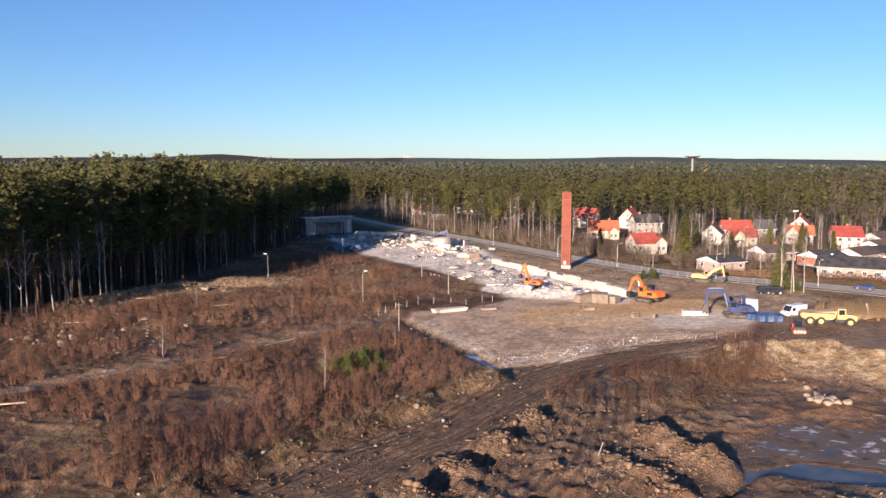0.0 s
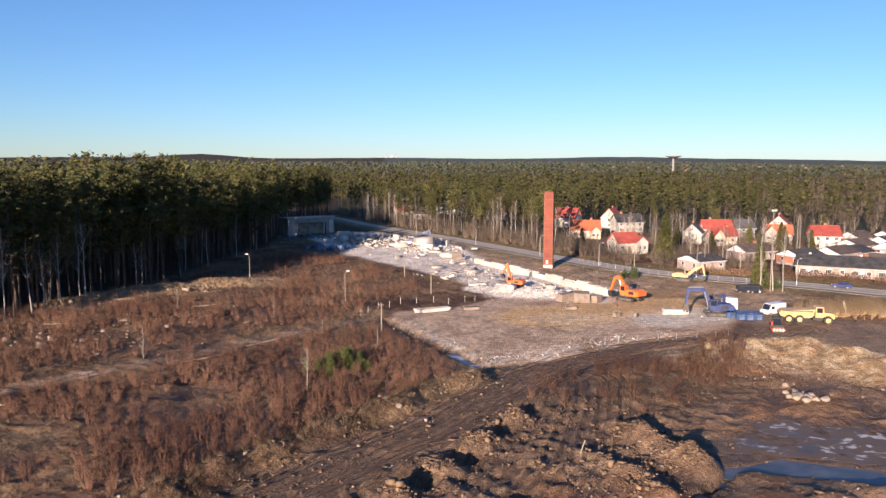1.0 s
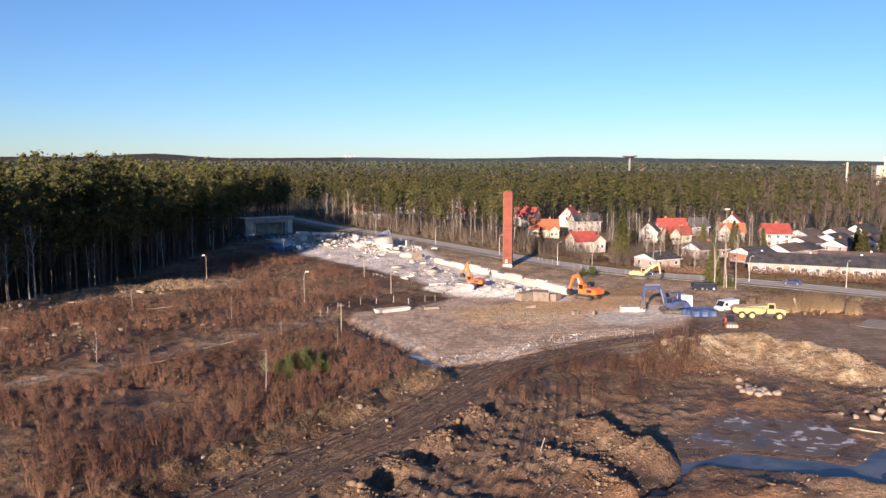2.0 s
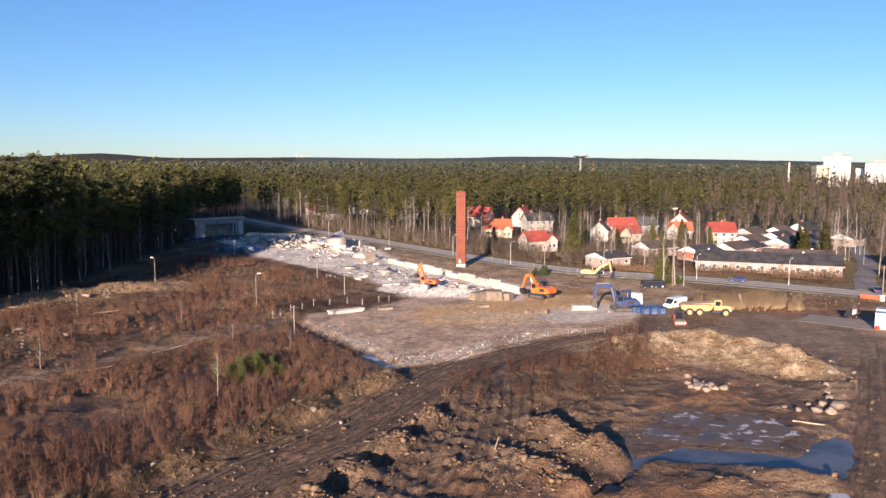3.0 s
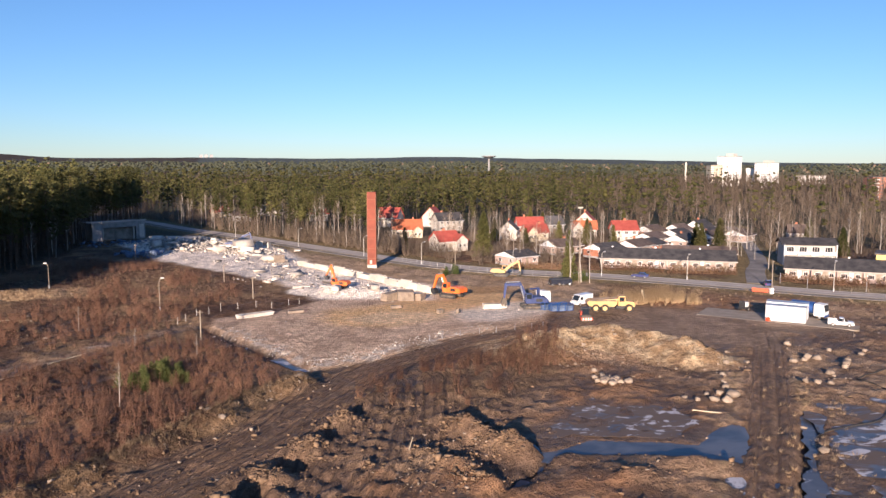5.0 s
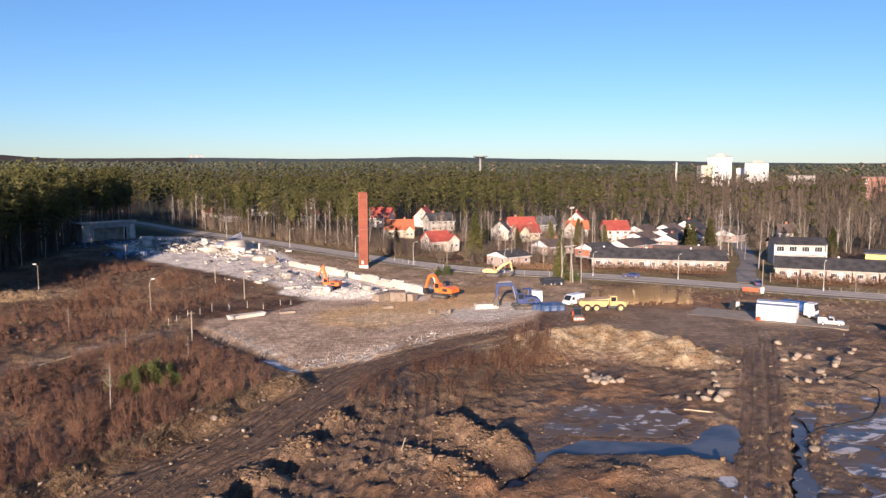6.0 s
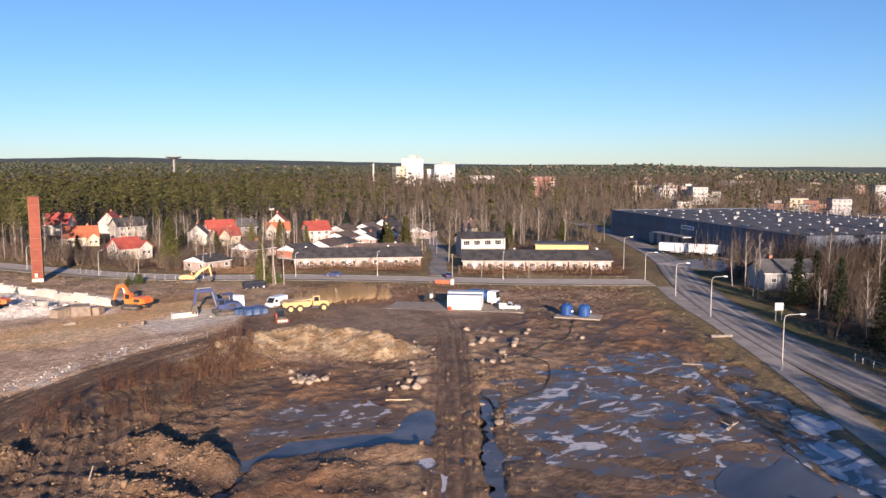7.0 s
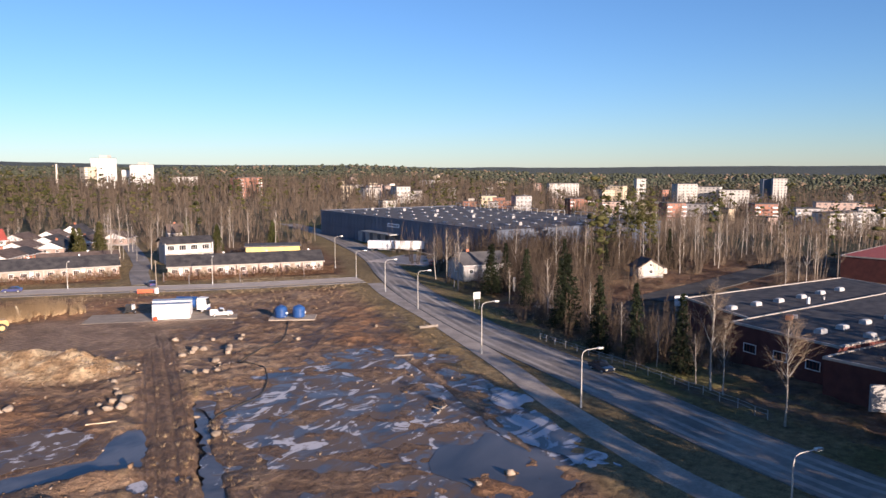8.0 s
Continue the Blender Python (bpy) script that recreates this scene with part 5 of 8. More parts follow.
def house(x, y, rz, w, d, eave, ridge, wall, roof, label, group="houses of the village", storeys=1, chimney=True, front=3, gable=1, wing=None, seed=0):
    """A house with its front to its own -y and the ridge along x."""
    r = random.Random(seed * 31 + int(x))
    ob = thing("house", at(x, y, rz), label, "house", group)
    part("plinth", Geo().box((0, 0, 0.1), (w + 0.06, d + 0.06, 0.8)), M_CONCRETE_GREY, ob)
    part("wall", gable_wall(w, d, eave, ridge), wall, ob)
    rf = part("roof", gable_roof(w, d, eave, ridge), roof, ob)
    part("ridge_cap", Geo().box((0, 0, ridge + 0.22), (w + 1.1, 0.3, 0.14)), roof, rf)
    part("fascia", Geo().box((0, -d / 2 - 0.52, eave - (ridge - eave) / (d / 2) * 0.55 + 0.02), (w + 1.1, 0.06, 0.2)), M_WHITE, rf)
    part("gutter", Geo().tube((-w / 2 - 0.5, -d / 2 - 0.62, eave - (ridge - eave) / (d / 2) * 0.6), (w / 2 + 0.5, -d / 2 - 0.62, eave - (ridge - eave) / (d / 2) * 0.6), 0.07, n=5), M_WHITE, rf)
    part("downpipe", Geo().tube((w / 2 - 0.2, -d / 2 - 0.06, 0), (w / 2 - 0.2, -d / 2 - 0.06, eave), 0.05, n=5), M_WHITE, ob)
    if chimney:
        cx = r.uniform(-0.25, 0.25) * w
        c = part("chimney", Geo().box((cx, 0.3, ridge + 0.35), (0.75, 0.6, 1.5)), M_WALL_BRICK, rf)
        part("chimney_cap", Geo().box((cx, 0.3, ridge + 1.16), (0.9, 0.75, 0.12)), M_DARK, c)
    high = eave / storeys
    for s in range(storeys):
        z = s * high + high * 0.58
        for i in range(front):
            wx = -w / 2 + w * (i + 0.5) / front
            if s == 0 and i == front // 2 and front > 1:
                door(ob, wx, -d / 2, 0.35, 0.95, 2.05, 0, M_WOOD)
            else:
                window(ob, wx, -d / 2 - 0.02, z, 1.25, 1.15, 0)
            window(ob, wx, d / 2 + 0.02, z, 1.2, 1.1, 180)
        for i in range(gable):
            wy = -d / 2 + d * (i + 0.5) / gable
            window(ob, -w / 2 - 0.02, wy, z, 1.1, 1.1, -90)
            window(ob, w / 2 + 0.02, wy, z, 1.1, 1.1, 90)
    if ridge - eave > 2:
        window(ob, -w / 2 - 0.02, 0, eave + (ridge - eave) * 0.3, 0.9, 0.9, -90)
        window(ob, w / 2 + 0.02, 0, eave + (ridge - eave) * 0.3, 0.9, 0.9, 90)
    if wing:
        wx, ww, wd, we, wr = wing
        m = pose(wx, -d / 2 - wd / 2 + 0.8, 0, 0, 0, 90)
        part("wing_wall", gable_wall(wd, ww, we, wr), wall, ob, at=m)
        part("wing_roof", gable_roof(wd, ww, we, wr, 0.4), roof, ob, at=m)
        window(ob, wx - ww * 0.2, -d / 2 - wd + 0.78, we * 0.55, 1.1, 1.2, 0)
        window(ob, wx + ww * 0.2, -d / 2 - wd + 0.78, we * 0.55, 1.1, 1.2, 0)
    return ob


def heading(a, b):
    return math.degrees(math.atan2(b[1] - a[1], b[0] - a[0]))


# village houses with gabled roofs, near the street
house(68.5, 262, 18, 8.6, 7.4, 3.8, 6.8, M_WALL_WHITE, M_ROOF_RED, "white house with bright red tiled roof", front=3, gable=2, wing=(3.2, 4.6, 3.5, 4.0, 5.9), seed=1)
house(66.5, 318, -8, 12, 8.5, 3.8, 7.4, M_WALL_CREAM, M_ROOF_ORANGE, "cream house with orange tiled roof", front=3, wing=(4.2, 4, 2, 3.2, 5.0), seed=2)
house(70, 376, -35, 11, 9, 5.0, 9.4, M_WALL_WHITE, M_ROOF_RED, "white house with steep red tiled roof", storeys=2, seed=3)
house(91, 344, 8, 12, 9, 5.0, 8.2, M_WALL_WHITE, M_ROOF_DARK, "two-storey white house with black roof", storeys=2, front=4, seed=4)
house(91, 372, 62, 11, 8, 5.2, 9.4, M_WALL_WHITE, M_ROOF_RED, "tall white gabled house with dull red roof", storeys=2, seed=5)
house(106, 300, 64, 9, 7, 4.4, 7.6, M_WALL_WHITE, M_ROOF_GREY, "white gabled house with grey roof", storeys=2, seed=6)
house(113, 289, 0, 9, 7.5, 3.6, 6.4, M_WALL_CREAM, M_ROOF_RED, "cream gabled house with red tiled roof", wing=(-2.6, 4.0, 2.4, 3.6, 6.0), seed=7)
house(118, 308, -8, 11, 8, 4.8, 8.0, M_WALL_WHITE, M_ROOF_RED, "long white house with wide red tiled roof", storeys=2, front=4, seed=8)
house(146, 312, 60, 9, 8, 6, 9.8, M_WALL_WHITE, M_ROOF_RED, "tall white house with red tiled roof", storeys=2, seed=9)
house(138, 296, -18, 9.5, 7.5, 4.0, 7.0, M_WALL_WHITE, M_ROOF_ORANGE, "white house with faded red tiled roof", wing=(-3, 4.6, 2.6, 4.2, 6.8), seed=10)
house(143, 271, -12, 9, 8.5, 5.2, 8.3, M_WALL_WHITE, M_ROOF_RED, "white house with red pyramid-like roof", storeys=2, seed=11)
house(131, 320, 5, 13, 8, 4.4, 7.6, M_WALL_GREY, M_ROOF_GREY, "grey house with large dull grey roof", storeys=2, front=4, seed=12)
house(211, 256, -30, 8, 7, 4.2, 7.0, M_WALL_WHITE, M_ROOF_BROWN, "small white gabled house among birches", seed=13)
house(16, 480, -40, 18, 9, 4.2, 6.0, M_WALL_WHITE, M_ROOF_DARK, "long white low house between the trees", front=5, seed=14)
house(-14, 470, 20, 9, 7, 3.4, 6.0, M_WALL_CREAM, M_ROOF_RED, "small cream cottage with red roof between trees", seed=15)
house(38, 425, 25, 10, 8, 4.0, 7.2, M_WALL_WHITE, M_ROOF_RED, "white house with dull red roof behind birches", seed=16)
house(-2, 433, 10, 9, 7, 3.2, 5.0, M_WALL_GREY, M_ROOF_BROWN, "low brown-roofed shed beside the street", seed=18, chimney=False)

# low brick terrace houses behind, stepped along the slope
# (gable peak x, y, ridge height, length)
low = [(124.2, 233.3, 4.7, 12), (133, 240, 4.6, 11), (144.1, 257.5, 4.7, 12), (153, 250, 4.7, 11), (159.8, 285.1, 5.0, 12), (160.5, 266.4, 5.0, 12), (170, 258, 4.8, 11), (179.0, 273.2, 5.0, 11), (186, 262, 4.8, 10), (194.4, 302.9, 5.5, 12), (176, 290, 5.2, 11), (76.4, 219.2, 4.2, 9), (99.7, 241.8, 4.8, 12), (110.2, 228.5, 4.5, 10)]
for i, (x, y, top, long) in enumerate(low):
    a = radians(35 if x > 115 else 22)
    ob = house(x + long / 2 * math.cos(a), y + long / 2 * math.sin(a), math.degrees(a), long, 9.6 if i % 3 else 8.4, 2.9, top, (M_WALL_PINK, M_WALL_BRICK, M_WALL_PINK)[i % 3], M_ROOF_DARK if i % 2 else M_ROOF_BROWN, "low pink brick terrace house with white gable and felt roof", "terrace houses", chimney=i % 3 == 0, gable=2, front=3, seed=40 + i)
    h = (9.6 if i % 3 else 8.4) / 2
    part("gable_board", Geo().add([(-long / 2 - 0.12, -h - 0.3, 2.6), (-long / 2 - 0.12, h + 0.3, 2.6), (-long / 2 - 0.12, 0, top + 0.1), (-long / 2 - 0.02, -h - 0.3, 2.6), (-long / 2 - 0.02, h + 0.3, 2.6), (-long / 2 - 0.02, 0, top + 0.1)], [(0, 2, 1), (3, 4, 5), (0, 1, 4, 3), (1, 2, 5, 4), (2, 0, 3, 5)]), M_WHITE, ob, "white boarded gable")


def row_house(a, b, d, eave, ridge, wall, roof, label, units):
    """A long low row along the line a to b, which is its front."""
    rz = heading(a, b)
    w = math.hypot(b[0] - a[0], b[1] - a[1])
    nx, ny = -math.sin(radians(rz)), math.cos(radians(rz))
    cx, cy = (a[0] + b[0]) / 2 + nx * d / 2, (a[1] + b[1]) / 2 + ny * d / 2
    ob = thing("row_house", at(cx, cy, rz), label, "row house", "rows along the street")
    part("wall", gable_wall(w, d, eave, ridge), wall, ob)
    rf = part("roof", gable_roof(w, d, eave, ridge, 0.5), roof, ob)
    part("fascia", Geo().box((0, -d / 2 - 0.49, eave - 0.12), (w + 1.0, 0.05, 0.3)), M_FASCIA, rf)
    rnd = random.Random(int(a[0]))
    for i in range(units):
        x0 = -w / 2 + w * i / units
        u = w / units
        part("party_wall", Geo().box((x0 + 0.1, -d / 2 - 0.5, eave * 0.45), (0.22, 1.0, eave * 0.9)), M_WALL_WHITE if i % 3 == 0 else wall, ob)
        window(ob, x0 + u * 0.28, -d / 2 - 0.02, 1.5, 1.6, 1.2, 0, bars=2)
        door(ob, x0 + u * 0.55, -d / 2 - 0.02, 0.15, 0.95, 2.05, 0, M_WOOD if i % 2 else M_WHITE)
        window(ob, x0 + u * 0.8, -d / 2 - 0.02, 1.5, 1.1, 1.2, 0)
        if i % 2 == 0:
            part("vent", Geo().box((x0 + u * 0.5, rnd.uniform(0.3, 1.5), ridge + 0.15), (0.5, 0.5, 0.7)), M_STEEL, rf)
        if rnd.random() < 0.6:
            part("porch_panel", Geo().box((x0 + u * 0.5, -d / 2 - 1.4, 0.8), (u * 0.4, 0.08, 1.6)), M_WOOD, ob, "weathered garden screen")
    return ob


row_house((102, 207), (135, 188.5), 11, 2.8, 5.3, M_WALL_PINK, M_ROOF_DARK, "long low pink brick row house with dark roof", 6)
row_house((126.5, 213.5), (145, 202.5), 7, 3.4, 5.0, M_WALL_WHITE, M_ROOF_BROWN, "low white carport row with dark bays", 4)
row_house((139.5, 173.5), (173, 146.5), 11, 2.8, 5.3, M_WALL_PINK, M_ROOF_DARK, "long low pink brick row with dark roof", 7)

# two-storey block with balconies
ob = thing("apartment_house", at(167, 199, heading((157, 197), (170, 190)) + 1), "two-storey white block with dark roof and balcony front", "house", "rows along the street")
part("wall", gable_wall(14.5, 9, 6.4, 7.6), M_WALL_WHITE, ob)
part("roof", gable_roof(14.5, 9, 6.4, 7.9, 0.8), M_ROOF_DARK, ob)
for s in (0.4, 3.3):
    for i in range(4):
        bx = -5.4 + 3.6 * i
        b = part("balcony", Geo().box((bx, -5.3, s), (3.4, 1.6, 0.18)), M_CONCRETE, ob)
        part("railing", Geo().box((bx, -6.05, s + 0.5), (3.4, 0.06, 0.85)), M_WHITE if s > 1 else M_WALL_GREY, b)
        window(ob, bx, -4.53, s + 1.55, 2.2, 1.7, 0, bars=2)
for px in (-7.3, 7.3):
    part("side_screen", Geo().box((px, -5.2, 3.2), (0.18, 1.7, 6.4)), M_WHITE, ob)

# yellow flat-roofed building
a, b = (173, 181), (187, 167)
ob = thing("service_building", at(184.5, 177.5, heading(a, b)), "yellow flat-roofed service building", "building", "rows along the street")
part("wall", Geo().box((0, 0, 2.3), (17, 9, 4.9)), M_WALL_YELLOW, ob)
part("roof", Geo().box((0, 0, 4.9), (17.8, 9.8, 0.4)), M_ROOF_GREY, ob)
for i in range(4):
    window(ob, -6.2 + 4.1 * i, -4.53, 1.6, 1.8, 1.1, 0, bars=2)
ob = thing("car_shelter", at(173.5, 168.5, heading(a, b)), "low white garages with flat grey roof", "garage")
part("wall", Geo().box((0, 0, 1.3), (26, 4.5, 2.9)), M_WALL_WHITE, ob)
part("roof", Geo().box((0, 0, 2.85), (26.6, 5.2, 0.3)), M_ROOF_BROWN, ob)
for i in range(7):
    door(ob, -11.1 + 3.7 * i, -2.25, 0.1, 2.5, 2.1, 0, M_WALL_GREY)

# warehouse
wa, wb = np.array((267.0, 227.0)), np.array((208.5, 107.4))
ob = thing("warehouse", pose(0, 0, 0), "huge blue-grey sheet-metal warehouse with flat dark roof", "warehouse")
back = np.array((62.0, -30.3))
corner = [tuple(wa), tuple(wb), tuple(wb + back * 1.05), tuple(wa + back * 1.05)]
corner_in = [tuple(wa + (0.6, 0)), tuple(wb + (0.6, 0.3)), tuple(wb + back * 1.05 - (0.6, 0)), tuple(wa + back * 1.05 - (0.3, 0.6))]
part("wall", Geo().prism(corner[::-1], -0.5, 10.5), M_WALL_BLUE, ob)
part("roof", Geo().prism(corner_in[::-1], 10.5, 10.65), M_ROOF_GREY, ob)
edge = Geo()
for p, q in zip(corner, corner[1:] + corner[:1]):
    l = math.hypot(q[0] - p[0], q[1] - p[1])
    edge.box(((p[0] + q[0]) / 2, (p[1] + q[1]) / 2, 10.65), (l + 0.3, 0.35, 0.5), heading(p, q))
part("parapet", edge, M_WALL_BLUE, ob)
f = (wb - wa) / np.linalg.norm(wb - wa)
rzw = heading(wb, wa)
for i in range(12):
    for j in range(6):
        p = wa + f * (8 + 10.6 * i) + back * (0.10 + 0.168 * j)
        s = part("skylight", Geo().box((0, 0, 0.12), (2.4, 0.8, 0.2)).box((0, 0, 0.24), (2.1, 0.6, 0.06)), M_DOME, ob, at=pose(p[0], p[1], 10.62, 0, 0, rzw))
for i in range(42):
    p = wa + f * (1.7 + 3.1 * i)
    part("wall_panel", Geo().box((0, -0.06, 5.1), (2.9, 0.10, 10.4)), M_WALL_BLUE, ob, at=pose(p[0], p[1], 0, 0, 0, rzw + 180))
p = wa + f * 60
part("canopy", Geo().box((0, -2.0, 5.0), (24, 4.0, 0.35)), M_STEEL, ob, at=pose(p[0], p[1], 0, 0, 0, rzw + 180))
for i in range(5):
    p = wa + f * (40 + 6.5 * i)
    d = part("loading_door", Geo().box((0, -0.2, 2.0), (3.6, 0.16, 4.0)), M_WALL_GREY, ob, at=pose(p[0], p[1], 0, 0, 0, rzw + 180))
for i in range(7):
    p = wa + f * (14 + 17 * i) + back * 0.98
    rail = Geo()
    for sx in (-5.5, -1.8, 1.8, 5.5):
        rail.box((sx, 0, 1.0), (0.16, 0.16, 2.0))
    rail.box((0, 0, 2.0), (11.2, 0.16, 0.16))
    part("roof_rail", rail, M_STEEL, ob, "pale steel frame along the roof edge", at=pose(p[0], p[1], 10.6, 0, 0, rzw))
for i in range(9):
    p = wa + f * (10 + 13.5 * i) + back * (0.3 + 0.13 * (i % 4))
    part("roof_vent", Geo().box((0, 0, 0.5), (1.2, 1.2, 1.0)).box((0, 0, 1.05), (1.5, 1.5, 0.12)), M_WALL_GREY, ob, at=pose(p[0], p[1], 10.6, 0, 0, rzw))
p = wa + f * 68
s = part("sign_board", Geo().box((0, -0.25, 8.2), (9, 0.15, 1.4)), M_WHITE_BOX, ob, "pale sign board with unreadable lettering", at=pose(p[0], p[1], 0, 0, 0, rzw + 180))
for i in range(6):
    part("sign_bar", Geo().box((-3.2 + 1.3 * i, -0.35, 8.2), (0.9, 0.06, 0.7)), M_WALL_BLUE, s)

# dark brick workshop with stepped flat roofs, right of the main road
def flat_block(name, poly, top, wall, label, skylights, turn):
    ob = thing(name, Matrix(), label, "workshop", "flat-roofed workshops")
    part("wall", Geo().prism(poly, -0.6, top), wall, ob)
    cx, cy = sum(p[0] for p in poly) / len(poly), sum(p[1] for p in poly) / len(poly)
    inner = [(cx + (x - cx) * 0.985, cy + (y - cy) * 0.985) for x, y in poly]
    part("roof", Geo().prism(inner, top, top + 0.12), M_ROOF_DARK, ob)
    e = Geo()
    for p, q in zip(poly, poly[1:] + poly[:1]):
        l = math.hypot(q[0] - p[0], q[1] - p[1])
        e.box(((p[0] + q[0]) / 2, (p[1] + q[1]) / 2, top + 0.1), (l + 0.3, 0.32, 0.34), heading(p, q))
    part("parapet", e, M_FASCIA, ob)
    for x, y in skylights:
        s = part("skylight", Geo().box((0, 0, 0.25), (1.7, 1.15, 0.5)), M_DOME, ob, at=pose(x, y, top + 0.1, 0, 0, turn))
        part("dome", Geo().box((0, 0, 0.56), (1.6, 1.0, 0.14)).box((0, 0, 0.66), (1.2, 0.7, 0.1)), M_DOME, s)
    return ob


hall_a = flat_block("workshop", [(145.6, 34.8), (131, 21), (156, 10), (178, -2), (190, 12)][::-1], 5.5, M_WALL_MAROON, "dark red brick workshop with flat black roof", [(138, 25.2), (144.3, 22.2), (150.1, 19.3), (156.8, 16.3), (163.7, 13.7), (170.1, 10.9)], -25)
part("vent_pipe", Geo().tube((151, 14.5, 5.5), (151, 14.5, 6.8), 0.3, n=8), M_WHITE, hall_a)
part("vent_pipe", Geo().tube((157, 12.5, 5.5), (157, 12.5, 6.2), 0.2, n=8), M_STEEL, hall_a)
hall_b = flat_block("workshop", [(124.7, 22.6), (114.5, 7.0), (150, -12), (170, 2)][::-1], 5.9, M_WALL_MAROON, "dark red brick workshop with wide flat black roof", [(122.9, 9.9), (127.8, 7.4), (133.9, 4.7), (123.5, 3.6), (140, 1.5), (131, -1)], -25)
part("roof_box", Geo().box((131.5, 15.2, 6.3), (1.6, 1.0, 0.8)), M_RUST, hall_b, "rusty vent box")
part("roof_box", Geo().box((133, 14.6, 6.25), (1.0, 0.8, 0.6)), M_STEEL, hall_b)
hall_c = flat_block("workshop", [(110.6, 8.3), (103.5, -8), (140, -24), (146, -10), (114.2, 6.6)][::-1], 5.1, M_WALL_MAROON, "dark brick workshop wing with grey roof", [(118, -2)], -25)
part("loading_door", Geo().box((107.2, 0.6, 1.8), (0.3, 4.6, 3.4), 23.5), M_WALL_GREY, hall_c, "pale steel roller door")
for i, (wx, wy) in enumerate(((141.5, 30.7), (137.5, 26.9), (133.6, 23.2))):
    window(hall_a, wx, wy, 2.6, 2.4, 1.4, heading((145.6, 34.8), (131, 21)), bars=3)
for i in range(3):
    t = 0.2 + 0.3 * i
    window(hall_b, 124.7 - 10.2 * t, 22.6 - 15.6 * t, 2.6, 2.4, 1.4, heading((124.7, 22.6), (114.5, 7.0)), bars=3)
flat_block("hall", [(231.4, 15), (223, -10), (265, -22), (275, 4)][::-1], 6.2, M_WALL_MAROON, "red brick hall with bright red metal roof", [], 0)
tagged(part("roof_sheet", Geo().prism([(231.2, 14.4), (223.7, -9.4), (264.4, -21.2), (274, 3.8)][::-1], 6.34, 6.5), M_ROOF_RED, bpy.data.objects["hall"]), "faded red metal roof sheet")
ob = house(181, 99, -35, 13, 10, 4.6, 7.0, M_WALL_GREY, M_ROOF_GREY, "low grey-roofed house among trees", "houses by the main road", seed=60)
ob = house(208.5, 61, 40, 6, 7, 2.9, 5.0, M_WALL_WHITE, M_ROOF_BROWN, "small white gabled shed beside the road", "houses by the main road", chimney=False, seed=61, front=1)
ob = thing("garden_wall", at(214, 59, -20), "low white garden wall beside the shed", "wall")
part("panel", Geo().box((0, 0, 0.7), (7, 0.3, 1.6)), M_WALL_WHITE, ob)


# ---- the town behind ----
def block(x, y, rz, w, d, h, wall, label, floors, bays, balcony=True, base=0.0, crown=0):
    ob = thing("apartment_block", pose(x, y, gz(x, y) + base, 0, 0, rz), label, "apartment block", "blocks of the town")
    part("wall", Geo().box((0, 0, h / 2 - 3), (w, d, h + 6)), wall, ob)
    part("roof", Geo().box((0, 0, h + 0.2), (w + 0.4, d + 0.4, 0.5)), M_ROOF_GREY, ob)
    if crown:
        part("penthouse", Geo().box((w * 0.1, 0, h + crown / 2), (w * 0.4, d * 0.6, crown)), M_WALL_WHITE, ob)
    fh = h / floors
    first = None
    for f in range(floors):
        for i in range(bays):
            wx = -w / 2 + w * (i + 0.5) / bays
            o = new("window", first.data) if first else part("window", Geo().box((0, 0, 0), (w / bays * 0.42, 0.14, fh * 0.38)), M_TOWN_GLASS, ob)
            first = first or o
            o.parent = ob
            o.matrix_basis = pose(wx, -d / 2, fh * (f + 0.55))
        if balcony:
            for i in (0, bays - 1):
                b = part("balcony", Geo().box((-w / 2 + w * (i + 0.5) / bays, -d / 2 - 0.7, fh * f + 0.5), (w / bays * 0.9, 1.3, 0.95)), M_WHITE, ob)
    side = part("side_window", Geo().box((0, 0, 0), (0.14, d * 0.18, fh * 0.4)), M_TOWN_GLASS, ob, at=pose(-w / 2, 0, fh * 0.55))
    for f in range(1, floors):
        o = new("side_window", side.data)
        o.parent = ob
        o.matrix_basis = pose(-w / 2, 0, fh * (f + 0.55))
    return ob


white = "tall white apartment block above the trees"
# (azimuth to the right, distance, width, depth, height above the plain, turn)
def town(az, dist, w, d, h, turn, wall, label, floors, bays, **more):
    a = radians(az)
    x, y = dist * math.sin(a), dist * math.cos(a)
    base = -gz(x, y)
    return block(x, y, -az + turn, w, d, h, wall, label, floors, bays, base=base, **more)


town(34.1, 1150, 24, 18, 30, 20, M_WALL_CREAM, white, 10, 7)
town(34.9, 1150, 26, 20, 42, -25, M_TOWER_WHITE, white, 13, 6, crown=4)
town(36.4, 1150, 14, 14, 26, -10, M_TOWER_WHITE, white, 9, 5)
town(37.3, 1120, 24, 18, 33, -30, M_TOWER_WHITE, white, 10, 6, crown=3)
town(44.3, 760, 26, 15, 20, 30, M_TOWN_BRICK, "red brick apartment block among trees", 7, 5)


def town_top(az, dist, top, w, d, turn, wall, label, bays=5, balcony=False, storey=3.0, **more):
    a = radians(az)
    x, y = dist * math.sin(a), dist * math.cos(a)
    h = top - gz(x, y)
    return block(x, y, -az + turn, w, d, h, wall, label, max(2, round(h / storey)), bays, balcony, **more)


